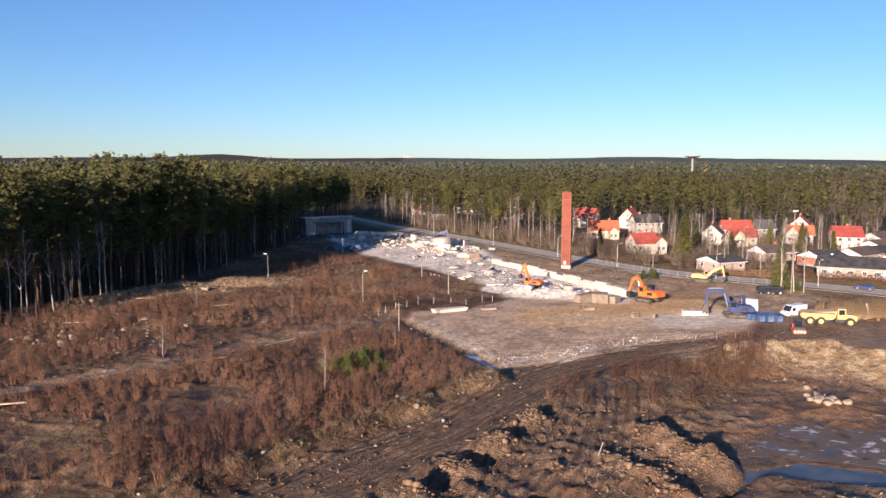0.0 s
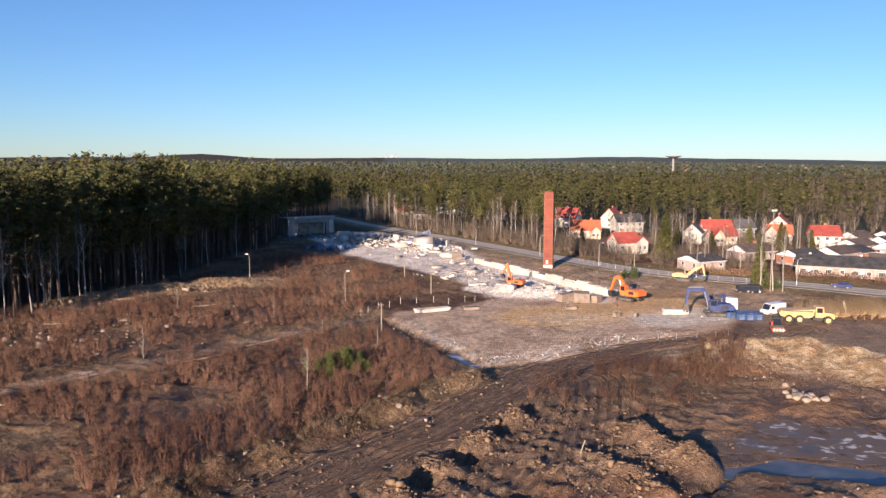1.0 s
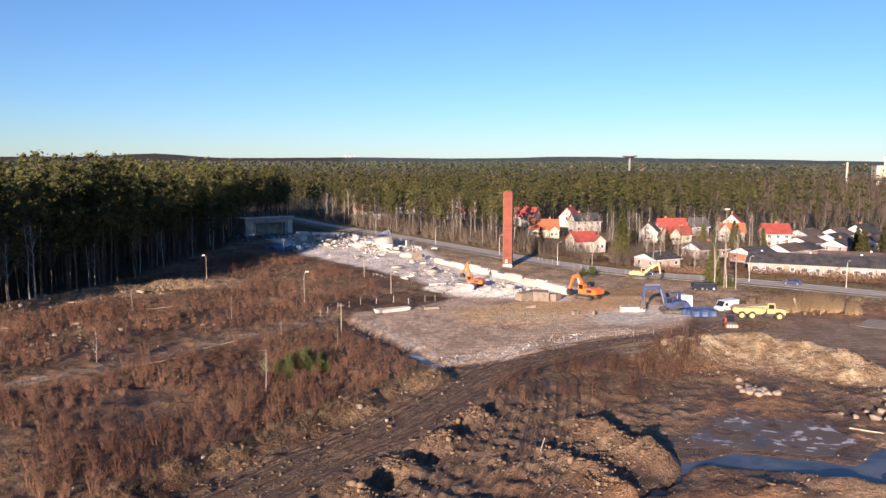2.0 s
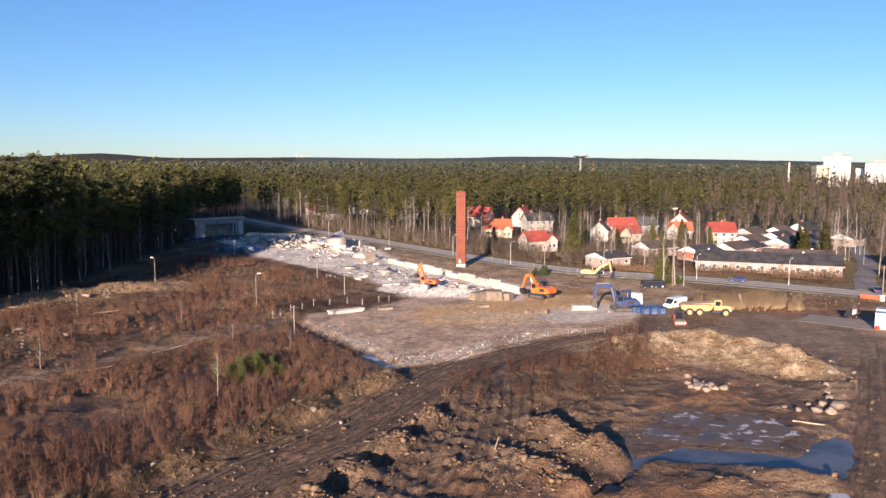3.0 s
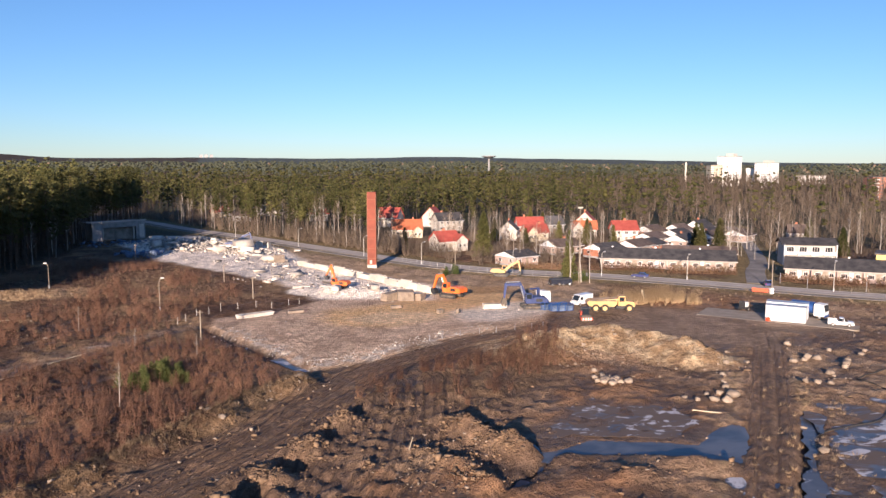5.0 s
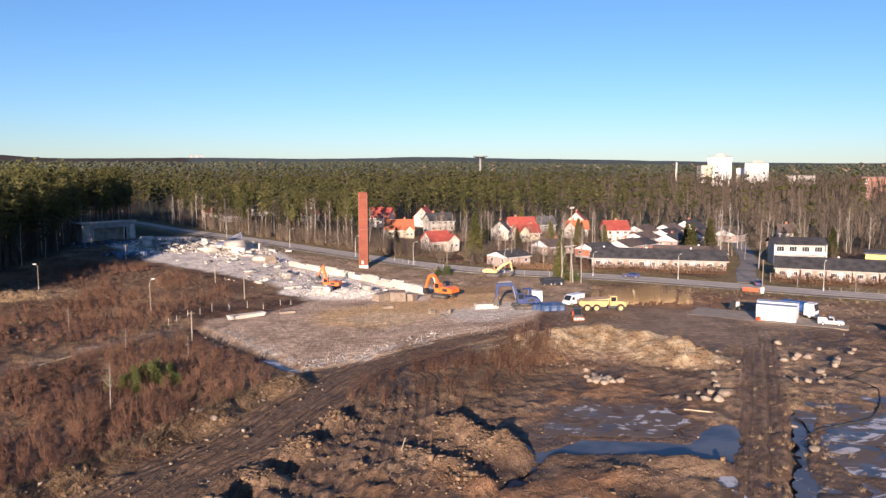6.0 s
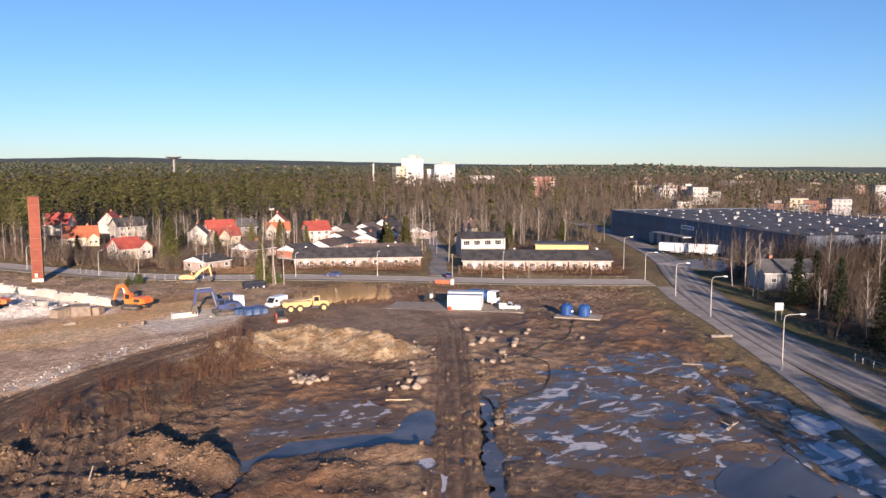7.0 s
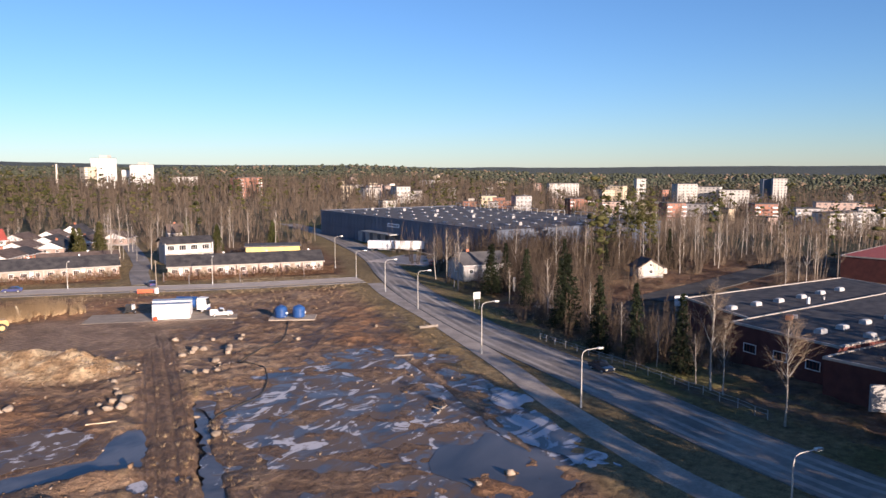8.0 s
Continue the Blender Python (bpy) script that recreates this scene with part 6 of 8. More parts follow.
brick, pale, dull = "orange brick apartment block with white balconies", "white apartment block of the town", "grey and white apartment block"
town_top(75.3, 600, 3.0, 15, 14, 25, M_TOWN_BRICK, brick, 4, True)
town_top(77.2, 625, 1.5, 24, 13, -15, M_WALL_GREY, dull, 6, True)
town_top(81.3, 600, 3.3, 16, 14, 20, M_TOWN_BRICK, brick, 4, True)
town_top(82.2, 950, 16.5, 15, 15, 15, M_TOWN_WHITE, "tall white and dark blue tower block", 4)
town_top(81.4, 955, 15.5, 9, 14, 15, M_WALL_BLUE, "dark blue wing of a tower block", 3)
town_top(76.1, 850, 11.8, 22, 14, 25, M_TOWN_WHITE, pale, 5)
town_top(77.7, 870, 8.4, 26, 13, -10, M_TOWN_WHITE, pale, 6)
town_top(79.3, 850, 5.8, 30, 13, 18, M_TOWN_WHITE, pale, 7)
town_top(84.0, 520, 4.6, 16, 13, 20, M_WALL_GREY, dull, 5, True)
town_top(85.6, 480, 4.4, 15, 14, 40, M_TOWN_WHITE, pale, 4)
town_top(86.5, 500, 4.2, 12, 12, 15, M_WALL_GREY, dull, 4, True)
town_top(87.8, 560, 3.6, 15, 12, 10, M_TOWN_WHITE, dull, 5, True)
town_top(86.0, 640, 3.6, 34, 13, 12, M_WALL_PINK, "long pinkish apartment block", 8)
town_top(67.5, 1000, 8.6, 38, 16, 12, M_TOWN_WHITE, "long white flat-roofed school", 9)
town_top(68.6, 700, 1.5, 20, 12, 25, M_TOWN_BRICK, brick, 5, True)
town_top(70.6, 800, 6.8, 14, 12, 30, M_TOWN_CREAM, "yellow apartment block of the town", 4)
town_top(71.5, 810, 10.3, 14, 12, -20, M_TOWN_CREAM, "cream apartment block of the town", 4)
town_top(73.0, 1100, 13.4, 13, 12, 20, M_TOWN_WHITE, pale, 4)
town_top(71.0, 660, 0.8, 18, 12, 15, M_WALL_PINK, "pinkish apartment block with balconies", 5, True)
town_top(55.5, 620, 14.2, 12, 11, 25, M_TOWN_WHITE, pale, 4)
town_top(56.4, 640, 10.5, 14, 10, -15, M_TOWN_WHITE, pale, 4)
town_top(53.8, 760, 12.6, 17, 12, 20, M_WALL_PINK, "pale stone apartment block", 5)
town_top(52.1, 800, 11.6, 16, 12, 20, M_TOWN_WHITE, pale, 4)
town_top(64.5, 560, 9.0, 12, 10, 20, M_WALL_GREY, dull, 4)
town_top(54.5, 520, 7.6, 9, 9, 20, M_TOWN_WHITE, "small white house of the town", 3)
town_top(58.6, 1300, 7.0, 36, 12, 10, M_TOWN_WHITE, pale, 8)
town_top(62.0, 900, 6.0, 10, 10, 30, M_TOWN_WHITE, pale, 3)
town_top(40.0, 1250, 15.0, 40, 14, 10, M_TOWN_WHITE, "long white low hall far off", 9)

# smaller houses and low blocks scattered through the town
rt = random.Random(77)
for i in range(80):
    az, dist = rt.uniform(50, 89), rt.choice((560, 640, 700, 760, 900, 1100, 1300))
    if az < 60 and dist < 600:
        continue
    w = rt.uniform(8, 15)
    x, y = dist * math.sin(radians(az)), dist * math.cos(radians(az))
    block(x, y, -az + rt.uniform(-40, 40), w, rt.uniform(8, 11), rt.uniform(8, 15), rt.choice((M_TOWN_WHITE, M_TOWN_CREAM, M_WALL_GREY, M_WALL_PINK, M_TOWN_BRICK, M_TOWN_WHITE)), "small pale town house among bare trees", rt.choice((2, 3)), max(2, int(w / 3)), False, 0.0, rt.choice((0, 0, 2)))

# water tower and stack on the skyline
ob = thing("water_tower", pose(400, 1237, gz(400, 1237)), "pale concrete water tower on the skyline", "water tower")
top = 45 - gz(400, 1237)
part("stem", Geo().tube((0, 0, -3), (0, 0, top - 3), 2.0, 1.6, 12), M_CONCRETE_GREY, ob)
part("bowl", Geo().tube((0, 0, top - 3), (0, 0, top), 4.0, 12.5, 16).tube((0, 0, top), (0, 0, top + 1.2), 12.5, 12.0, 16), M_CONCRETE_GREY, ob)
ob = thing("stack", pose(583, 933, gz(583, 933)), "thin pale boiler-house stack among trees", "chimney")
part("shaft", Geo().tube((0, 0, -3), (0, 0, 34 - gz(583, 933)), 1.5, 1.1, 10), M_CONCRETE, ob)
for i in range(3):
    a = radians(-2.9 + 0.35 * i)
    x, y = 3850 * math.sin(a), 3850 * math.cos(a)
    block(x, y, 5, 14, 12, 14, M_WALL_GREY, "far pale building on the wooded ridge", 3, 3, False)

# ---- the pulled-down factory ----
ob = thing("factory_chimney", at(36.4, 224.6, -15), "tall square rust-red brick factory chimney standing alone", "chimney")
part("shaft", Geo().box((0, 0, 11.8), (2.55, 2.55, 21.6)), M_CHIMNEY, ob)
part("base", Geo().box((0, 0, 0.4), (2.75, 2.75, 1.3)), M_CONCRETE, ob, "pale concrete base")
c = part("cap", Geo().box((0, 0, 22.5), (2.62, 2.62, 0.25)), M_CHIMNEY, ob)
for i in range(7):
    part("iron_band", Geo().box((0, 0, 3 + 2.9 * i), (2.62, 2.62, 0.12)), M_RUST, ob)
for i in range(4):
    part("corner_seam", Geo().box((1.27 if i % 2 else -1.27, 1.27 if i > 1 else -1.27, 11.6), (0.14, 0.14, 20.8)), M_RUST, ob)
part("ladder", Geo().box((-1.36, -0.3, 11), (0.06, 0.06, 20)).box((-1.36, 0.3, 11), (0.06, 0.06, 20)), M_RUST, ob)
part("clean_out_door", Geo().box((-0.3, -1.3, 1.9), (0.7, 0.1, 1.1)), M_CONCRETE, ob, "pale patched opening")

# the stage-like remains of a loading hall
a, b = (-58.5, 326.5), (-39.6, 340.5)
ob = thing("loading_hall", at(-52.5, 338.5, heading(a, b)), "grey concrete shell of a half-demolished loading hall", "building")
w, d, h = 22.5, 9.0, 7.4
part("back_wall", Geo().box((0, d / 2, h / 2 - 0.5), (w, 0.4, h)), M_CONCRETE_GREY, ob)
for s in (-1, 1):
    part("side_wall", Geo().box((s * (w / 2 - 0.2), 0, h / 2 - 0.5), (0.4, d - 0.4, h)), M_CONCRETE_GREY, ob)
    part("front_wall", Geo().box((s * (w / 2 - 2.0), -d / 2, h / 2 - 0.5), (4.0, 0.4, h)), M_CONCRETE_GREY, ob)
part("lintel", Geo().box((0, -d / 2, h - 1.4), (w - 8, 0.4, 1.8)), M_CONCRETE_GREY, ob)
r = part("roof", Geo().box((0, 0, h - 0.3), (w + 1.0, d + 1.2, 0.4)), M_CONCRETE_GREY, ob)
part("parapet", Geo().box((0, -d / 2 - 0.5, h + 0.1), (w + 1.0, 0.2, 0.5)), M_CONCRETE, r)
# dark panel set well forward, so that the opening reads dark
part("inner_wall", Geo().box((0, -2.6, 2.2), (w - 8.6, 0.3, 5.0)), M_DARK_RUBBLE, ob, "dark inner wall close behind the opening")
for i in range(2):
    part("pillar", Geo().box((-6.6 + 13.2 * i, -d / 2 + 0.6, 2.4), (0.45, 0.45, 5.0)), M_CONCRETE, ob)
part("hanging_panel", Geo().box((w / 2 - 1.6, -d / 2 - 0.35, 3.2), (2.0, 0.18, 5.4)), M_CONCRETE, ob, "pale hanging facade panel")

# long remaining foundation wall, in pieces of uneven height
wall_line = resample([(15.5, 236), (23.6, 217.5), (32, 199.5), (37, 186), (43, 173.5)], 9)
wall = thing("foundation_wall", at(wall_line[0][0], wall_line[0][1]), "long pale broken foundation wall beside the site", "wall")
rw = random.Random(4)
for p, q in zip(wall_line[:-1], wall_line[1:]):
    l = math.hypot(*(q - p))
    hgt = rw.uniform(1.0, 1.75)
    g = Geo().box((0, 0, hgt / 2 - 0.3), (l - 0.06, 0.9, hgt + 0.6))
    g.box((rw.uniform(-0.2, 0.2) * l, 0.1, hgt + 0.1), (l * rw.uniform(0.3, 0.6), 0.7, rw.uniform(0.2, 0.6)))
    o = part("wall_section", g, M_CONCRETE, wall)
    o.matrix_basis = wall.matrix_basis.inverted() @ pose((p[0] + q[0]) / 2, (p[1] + q[1]) / 2, 0.1, 0, 0, heading(p, q))


def chunks(n, spots, size, seed, flat=0.6):
    """Broken slabs and lumps: skewed blocks, lying at all angles."""
    rs = np.random.RandomState(seed)
    spots = np.array(spots, float)
    k = rs.randint(0, len(spots), n)
    c = spots[k, :2] + rs.normal(size=(n, 2)) * spots[k, 2:3]
    s = size * rs.lognormal(0, 0.55, (n, 1)) * np.stack([rs.uniform(0.5, 1.8, n), rs.uniform(0.4, 1.1, n), rs.uniform(0.2, flat, n)], 1)
    cube = np.array([(-1, -1, -1), (1, -1, -1), (1, 1, -1), (-1, 1, -1), (-1, -1, 1), (1, -1, 1), (1, 1, 1), (-1, 1, 1)]) / 2
    v = cube[None] * s[:, None] * rs.uniform(0.7, 1.2, (n, 8, 3))
    ang = rs.uniform(0, 6.283, n)
    tilt = rs.normal(size=n) * 0.35
    ca, sa, ct, st = np.cos(ang), np.sin(ang), np.cos(tilt), np.sin(tilt)
    x, y, z = v[..., 0], v[..., 1], v[..., 2]
    y, z = y * ct[:, None] - z * st[:, None], y * st[:, None] + z * ct[:, None]
    x, y = x * ca[:, None] - y * sa[:, None], x * sa[:, None] + y * ca[:, None]
    heap = spots[k, 3] * np.exp(-((c - spots[k, :2]) ** 2).sum(1) / (2 * spots[k, 2] ** 2)) * rs.uniform(0, 1, n)
    g = terrain(c[:, 0], c[:, 1]) + heap + s[:, 2] * 0.25
    v = np.stack([x + c[:, :1], y + c[:, 1:], z + g[:, None]], -1).reshape(-1, 3)
    q = np.array([(0, 2, 1), (0, 3, 2), (4, 5, 6), (4, 6, 7), (0, 1, 5), (0, 5, 4), (1, 2, 6), (1, 6, 5), (2, 3, 7), (2, 7, 6), (3, 0, 4), (3, 4, 7)])
    return v, (q[None] + (np.arange(n) * 8)[:, None, None]).reshape(-1, 3)


# heaps of broken concrete: x, y, spread, height
heaps = [(-30, 312, 6, 3.0), (-24, 303, 6, 3.2), (-16, 310, 6, 2.8), (-10, 298, 6, 2.4), (-20, 290, 6, 2.0), (-3, 282, 5, 1.8), (3, 272, 5, 1.2), (9, 243, 3, 2.2), (-2, 250, 6, 0.8), (8, 228, 4, 1.6), (14, 214, 4, 1.2), (20, 195, 5, 1.0), (24, 180, 5, 0.8), (30, 186, 5, 0.6), (14, 204, 4, 1.0), (34, 176, 4, 0.8), (-34, 326, 5, 1.6), (4, 205, 5, 0.9)]
stuff("rubble", [(chunks(1500, heaps[:7], 0.45, 5), M_RUBBLE), (chunks(420, heaps[7:], 0.24, 15), M_RUBBLE), (chunks(430, heaps[:7], 1.0, 16), M_RUBBLE), (chunks(70, heaps[7:], 0.9, 17, 0.35), M_RUBBLE), (chunks(230, heaps, 0.34, 6), M_DARK_RUBBLE)], "heaps of broken pale concrete, slabs and debris", "rubble")
crumbs = [(0, 133, 1.5, 0.1), (4.5, 124, 1.3, 0.1), (9.5, 116, 1.4, 0.1), (14, 116.5, 1.5, 0.1), (19, 119.5, 1.6, 0.1), (24, 123, 1.6, 0.1), (29, 126, 1.6, 0.1), (34, 129.5, 1.6, 0.1), (42, 133, 2, 0.1), (52, 148, 6, 0.1), (-2, 140, 3, 0.1)]
stuff("crushed_concrete", [(chunks(900, crumbs, 0.10, 7), M_RUBBLE)], "crumbled concrete strewn along the slab edge", "rubble")
spoil = [(58, 107, 6, 0.15), (64, 105, 5, 0.15), (52, 112, 5, 0.15), (68, 102, 3, 0.1), (47, 110, 4, 0.1), (-60, 185, 8, 0.2), (-70, 170, 8, 0.2), (-50, 150, 18, 0.1), (-15, 75, 6, 0.2), (-3, 92, 4, 0.2), (5, 103, 3, 0.2), (22, 78, 3, 0.1), (17, 70, 3, 0.1), (80, 92, 8, 0.05), (92, 100, 9, 0.05), (40, 62, 8, 0.05), (90, 60, 8, 0.05)]
mud_spots = [(6, 76, 5, 0.1), (12, 84, 5, 0.1), (18, 74, 5, 0.1), (24, 78, 5, 0.1), (0, 70, 4, 0.1), (16, 92, 5, 0.1), (-16, 74, 4, 0.3), (-8, 86, 4, 0.3), (36, 64, 7, 0.1), (30, 90, 7, 0.05)]
heap_clods = [(5.8, 80.4, 1.3, 0.1), (1.4, 73.2, 1.3, 0.1), (10.8, 88.4, 1.2, 0.1), (-2.8, 66.5, 1.3, 0.1), (23.2, 83, 1.2, 0.1), (25.6, 77.5, 1.2, 0.1), (27, 73.5, 1.0, 0.1), (18.5, 74, 1.3, 0.1), (21.5, 68, 1.3, 0.1)]
bank_stones = [(-72, 170, 4, 0.2), (-66, 180, 4, 0.2), (-58, 188, 4, 0.2), (-70, 145, 8, 0.1), (-62, 128, 6, 0.1), (-52, 150, 8, 0.1)]
stuff("stones", [(chunks(1100, spoil, 0.13, 8, 0.9), M_STONE), (chunks(1500, spoil, 0.11, 18, 0.9), M_CLOD), (chunks(2600, mud_spots, 0.10, 28, 0.9), M_CLOD), (chunks(1300, heap_clods, 0.17, 38, 0.8), M_CLOD), (chunks(500, bank_stones, 0.26, 48, 0.8), M_STONE)], "small stones and clods strewn over the earth", "stones")
blue_heap = [(-33, 273, 4, 1.0), (-38, 280, 3, 0.8), (-56, 318, 5, 0.5), (-44, 322, 4, 0.6)]
stuff("scrap", [(chunks(170, blue_heap, 0.8, 9), M_BLUE_SCRAP)], "blue and grey scrap metal in heaps", "scrap")

for x, y, rz, w, d, h, lab in ((4.7, 284, 35, 3.0, 0.5, 2.7, "upright broken concrete wall piece"), (8.2, 283, 60, 2.2, 0.5, 2.6, "upright broken concrete wall piece"), (10, 243, 20, 2.8, 1.4, 2.4, "big tilted lump of broken wall"), (31, 168, 30, 3.4, 2.2, 2.1, "large brown block of broken foundation"), (34.4, 166.2, -10, 3.8, 2.3, 2.3, "large brown block of broken foundation"), (37.6, 166.5, 50, 2.6, 1.8, 1.6, "brown block of broken foundation"), (-9, 305, -30, 8, 0.6, 1.4, "long pale fallen concrete beam"), (1.5, 154.5, 25, 7.4, 0.9, 0.8, "long pale concrete beam lying on the slab"), (9.5, 157, 10, 3.2, 1.2, 0.5, "short broken concrete beam"), (50.5, 152, 5, 5.0, 1.4, 1.0, "pale slab pieces below the excavator"), (13, 190, 15, 4.2, 0.8, 0.5, "white broken slab lying flat"), (30.5, 157.5, 0, 2.2, 0.7, 0.6, "short stub of broken wall"), (38, 149, 40, 1.6, 0.6, 0.8, "short stub of broken wall"), (41.5, 148, 60, 1.3, 0.6, 0.9, "short stub of broken wall")):
    rs = random.Random(int(x * 7 + y))
    me_ob = thing("concrete_block", at(x, y, rz), lab, "concrete block", "broken concrete pieces")
    g = Geo().box((0, 0, h * 0.45), (w, d, h))
    g.v = [(a + rs.uniform(-0.14, 0.14) * w * 0.5, b + rs.uniform(-0.12, 0.12) * d, c + rs.uniform(-0.18, 0.18) * h) for a, b, c in g.v]
    part("lump", g, M_CONCRETE if "pale" in lab or "white" in lab or "upright" in lab else M_STONE, me_ob)
    if "upright" in lab or "beam" in lab:
        bars = Geo()
        for i in range(4):
            bars.tube((w * 0.45, d * (-0.3 + 0.2 * i), h * 0.5), (w * 0.5 + rs.uniform(0.4, 0.9), d * (-0.3 + 0.2 * i) + rs.uniform(-0.3, 0.3), h * 0.5 + rs.uniform(-0.3, 0.5)), 0.025, n=4)
        part("rebar", bars, M_RUST, me_ob, "bent rusty bars")


# ---- machines ----
def wheel(parent, x, y, r, w, rim_mat):
    t = part("wheel", Geo().tube((0, -w / 2, 0), (0, w / 2, 0), r, n=14), M_TYRE, parent, at=pose(x, y, r))
    part("rim", Geo().tube((0, -w / 2 - 0.02, 0), (0, w / 2 + 0.02, 0), r * 0.55, n=10), rim_mat, t)
    return t


def bent(points, widths):
    """Outline of a bent arm along points in x, z."""
    up, dn = [], []
    for i, (x, z) in enumerate(points):
        a = points[max(0, i - 1)]
        b = points[min(len(points) - 1, i + 1)]
        l = math.hypot(b[0] - a[0], b[1] - a[1])
        nx, nz = -(b[1] - a[1]) / l, (b[0] - a[0]) / l
        up.append((x + nx * widths[i] / 2, z + nz * widths[i] / 2))
        dn.append((x - nx * widths[i] / 2, z - nz * widths[i] / 2))
    return dn + up[::-1]


def excavator(x, y, rz, s, paint, arm, label, tool="bucket", swing=0):
    """arm: boom's foot, bend and end, then the stick's end, in x, z before scaling."""
    ob = thing("excavator", at(x, y, rz, 0, s), label, "excavator", "demolition machines")
    for side in (-1, 1):
        t = part("track", Geo().side([(-1.9, 0.1), (-1.6, 0), (1.6, 0), (1.9, 0.1), (2.05, 0.45), (1.8, 0.85), (-1.8, 0.85), (-2.05, 0.45)], side * 1.25 - 0.3, side * 1.25 + 0.3), M_DARK, ob)
        part("track_frame", Geo().box((0, side * 1.25, 0.45), (2.9, 0.66, 0.32)), M_MUDDY, t)
        for i in range(5):
            part("roller", Geo().tube((-1.3 + 0.65 * i, side * 1.25 - 0.34, 0.3), (-1.3 + 0.65 * i, side * 1.25 + 0.34, 0.3), 0.16, n=8), M_MUDDY, t)
    part("undercarriage", Geo().box((0, 0, 0.75), (1.7, 2.1, 0.45)).tube((0, 0, 0.9), (0, 0, 1.15), 0.7, n=12), M_MUDDY, ob)
    body = part("body", Geo().side([(-2.3, 1.15), (1.3, 1.15), (1.3, 1.75), (0.2, 2.0), (-0.3, 2.3), (-2.0, 2.3), (-2.35, 1.9)], -1.3, 1.3), paint, ob)
    part("counterweight", Geo().side([(-2.9, 1.25), (-2.3, 1.15), (-2.3, 2.2), (-2.65, 2.15), (-2.95, 1.8)], -1.28, 1.28), paint, ob)
    part("exhaust", Geo().tube((-1.5, -0.6, 2.3), (-1.5, -0.6, 2.8), 0.08, n=6), M_DARK, body)
    part("engine_grille", Geo().box((-1.2, 1.31, 1.75), (1.2, 0.04, 0.6)), M_DARK, body)
    cab = part("cab", Geo().side([(0.1, 1.5), (1.45, 1.5), (1.55, 2.0), (1.25, 3.05), (0.2, 3.05), (0.1, 2.9)], 0.35, 1.28), paint, ob)
    part("cab_window", Geo().box((0.75, 1.3, 2.45), (0.95, 0.05, 0.85)), M_GLASS, cab)
    part("cab_window", Geo().box((0.75, 0.34, 2.45), (0.95, 0.05, 0.85)), M_GLASS, cab)
    part("windscreen", Geo().side([(1.56, 2.0), (1.60, 2.0), (1.32, 3.0), (1.27, 3.0)], 0.42, 1.22), M_GLASS, cab)
    foot, bend, end, tip = arm
    m = pose(0, 0, 0, 0, 0, swing)
    boom = part("boom", Geo().side(bent([foot, ((foot[0] * 0.4 + bend[0] * 0.6), (foot[1] * 0.4 + bend[1] * 0.6)), bend, end], [0.5, 0.72, 0.7, 0.4]), -0.25, 0.25), paint, ob, at=m)
    stick = part("stick", Geo().side(bent([(end[0] + (end[0] - tip[0]) * 0.12, end[1] + (end[1] - tip[1]) * 0.12), end, tip], [0.35, 0.5, 0.3]), -0.2, 0.2), paint, ob, at=m)
    part("boom_cylinder", Geo().tube((foot[0] + 0.5, 0.33, foot[1] - 0.25), (bend[0] - 0.1, 0.33, bend[1] - 0.35), 0.1, n=6), M_STEEL, boom)
    part("stick_cylinder", Geo().tube((bend[0], 0, bend[1] + 0.45), (end[0] + (end[0] - tip[0]) * 0.1, 0, end[1] + (end[1] - tip[1]) * 0.1 + 0.2), 0.09, n=6), M_STEEL, stick)
    if tool == "bucket":
        part("bucket", Geo().side([(tip[0] - 0.1, tip[1] + 0.15), (tip[0] - 0.75, tip[1] - 0.35), (tip[0] - 0.7, tip[1] - 0.95), (tip[0] - 0.1, tip[1] - 1.1), (tip[0] + 0.3, tip[1] - 0.6), (tip[0] + 0.25, tip[1] + 0.1)], -0.6, 0.6), M_DARK, stick)
    else:
        j = part("crusher_jaw", Geo().side([(tip[0] - 0.2, tip[1] + 0.2), (tip[0] - 0.6, tip[1] - 0.8), (tip[0] - 0.2, tip[1] - 1.5), (tip[0], tip[1] - 0.8), (tip[0] + 0.35, tip[1] - 1.4), (tip[0] + 0.6, tip[1] - 0.7), (tip[0] + 0.3, tip[1] + 0.2)], -0.3, 0.3), M_MUDDY, stick)
    return ob


excavator(58.3, 150.2, 172, 1.12, M_BLUE, ((0.9, 1.7), (2.3, 4.7), (5.0, 4.6), (5.3, 1.9)), "dark blue tracked excavator with arched boom working on rubble", "jaw")
excavator(45.6, 168.0, 128, 1.15, M_ORANGE, ((0.9, 1.7), (2.4, 4.2), (3.6, 4.0), (4.6, 1.4)), "bright orange tracked excavator seen from behind")
excavator(21.8, 186.5, 150, 0.95, M_ORANGE, ((0.9, 1.6), (1.6, 4.3), (1.9, 6.0), (3.4, 3.4)), "orange excavator with raised boom on the slab")
excavator(67.2, 196.0, -28, 0.95, M_YELLOW, ((0.9, 1.6), (2.6, 3.2), (4.9, 4.4), (5.5, 1.6)), "yellow tracked excavator parked beside the street")
excavator(-4.0, 288.5, -12, 1.1, M_BLUE, ((0.9, 1.7), (2.6, 3.9), (5.2, 5.0), (6.0, 2.2)), "blue excavator digging in the rubble heaps", "jaw")

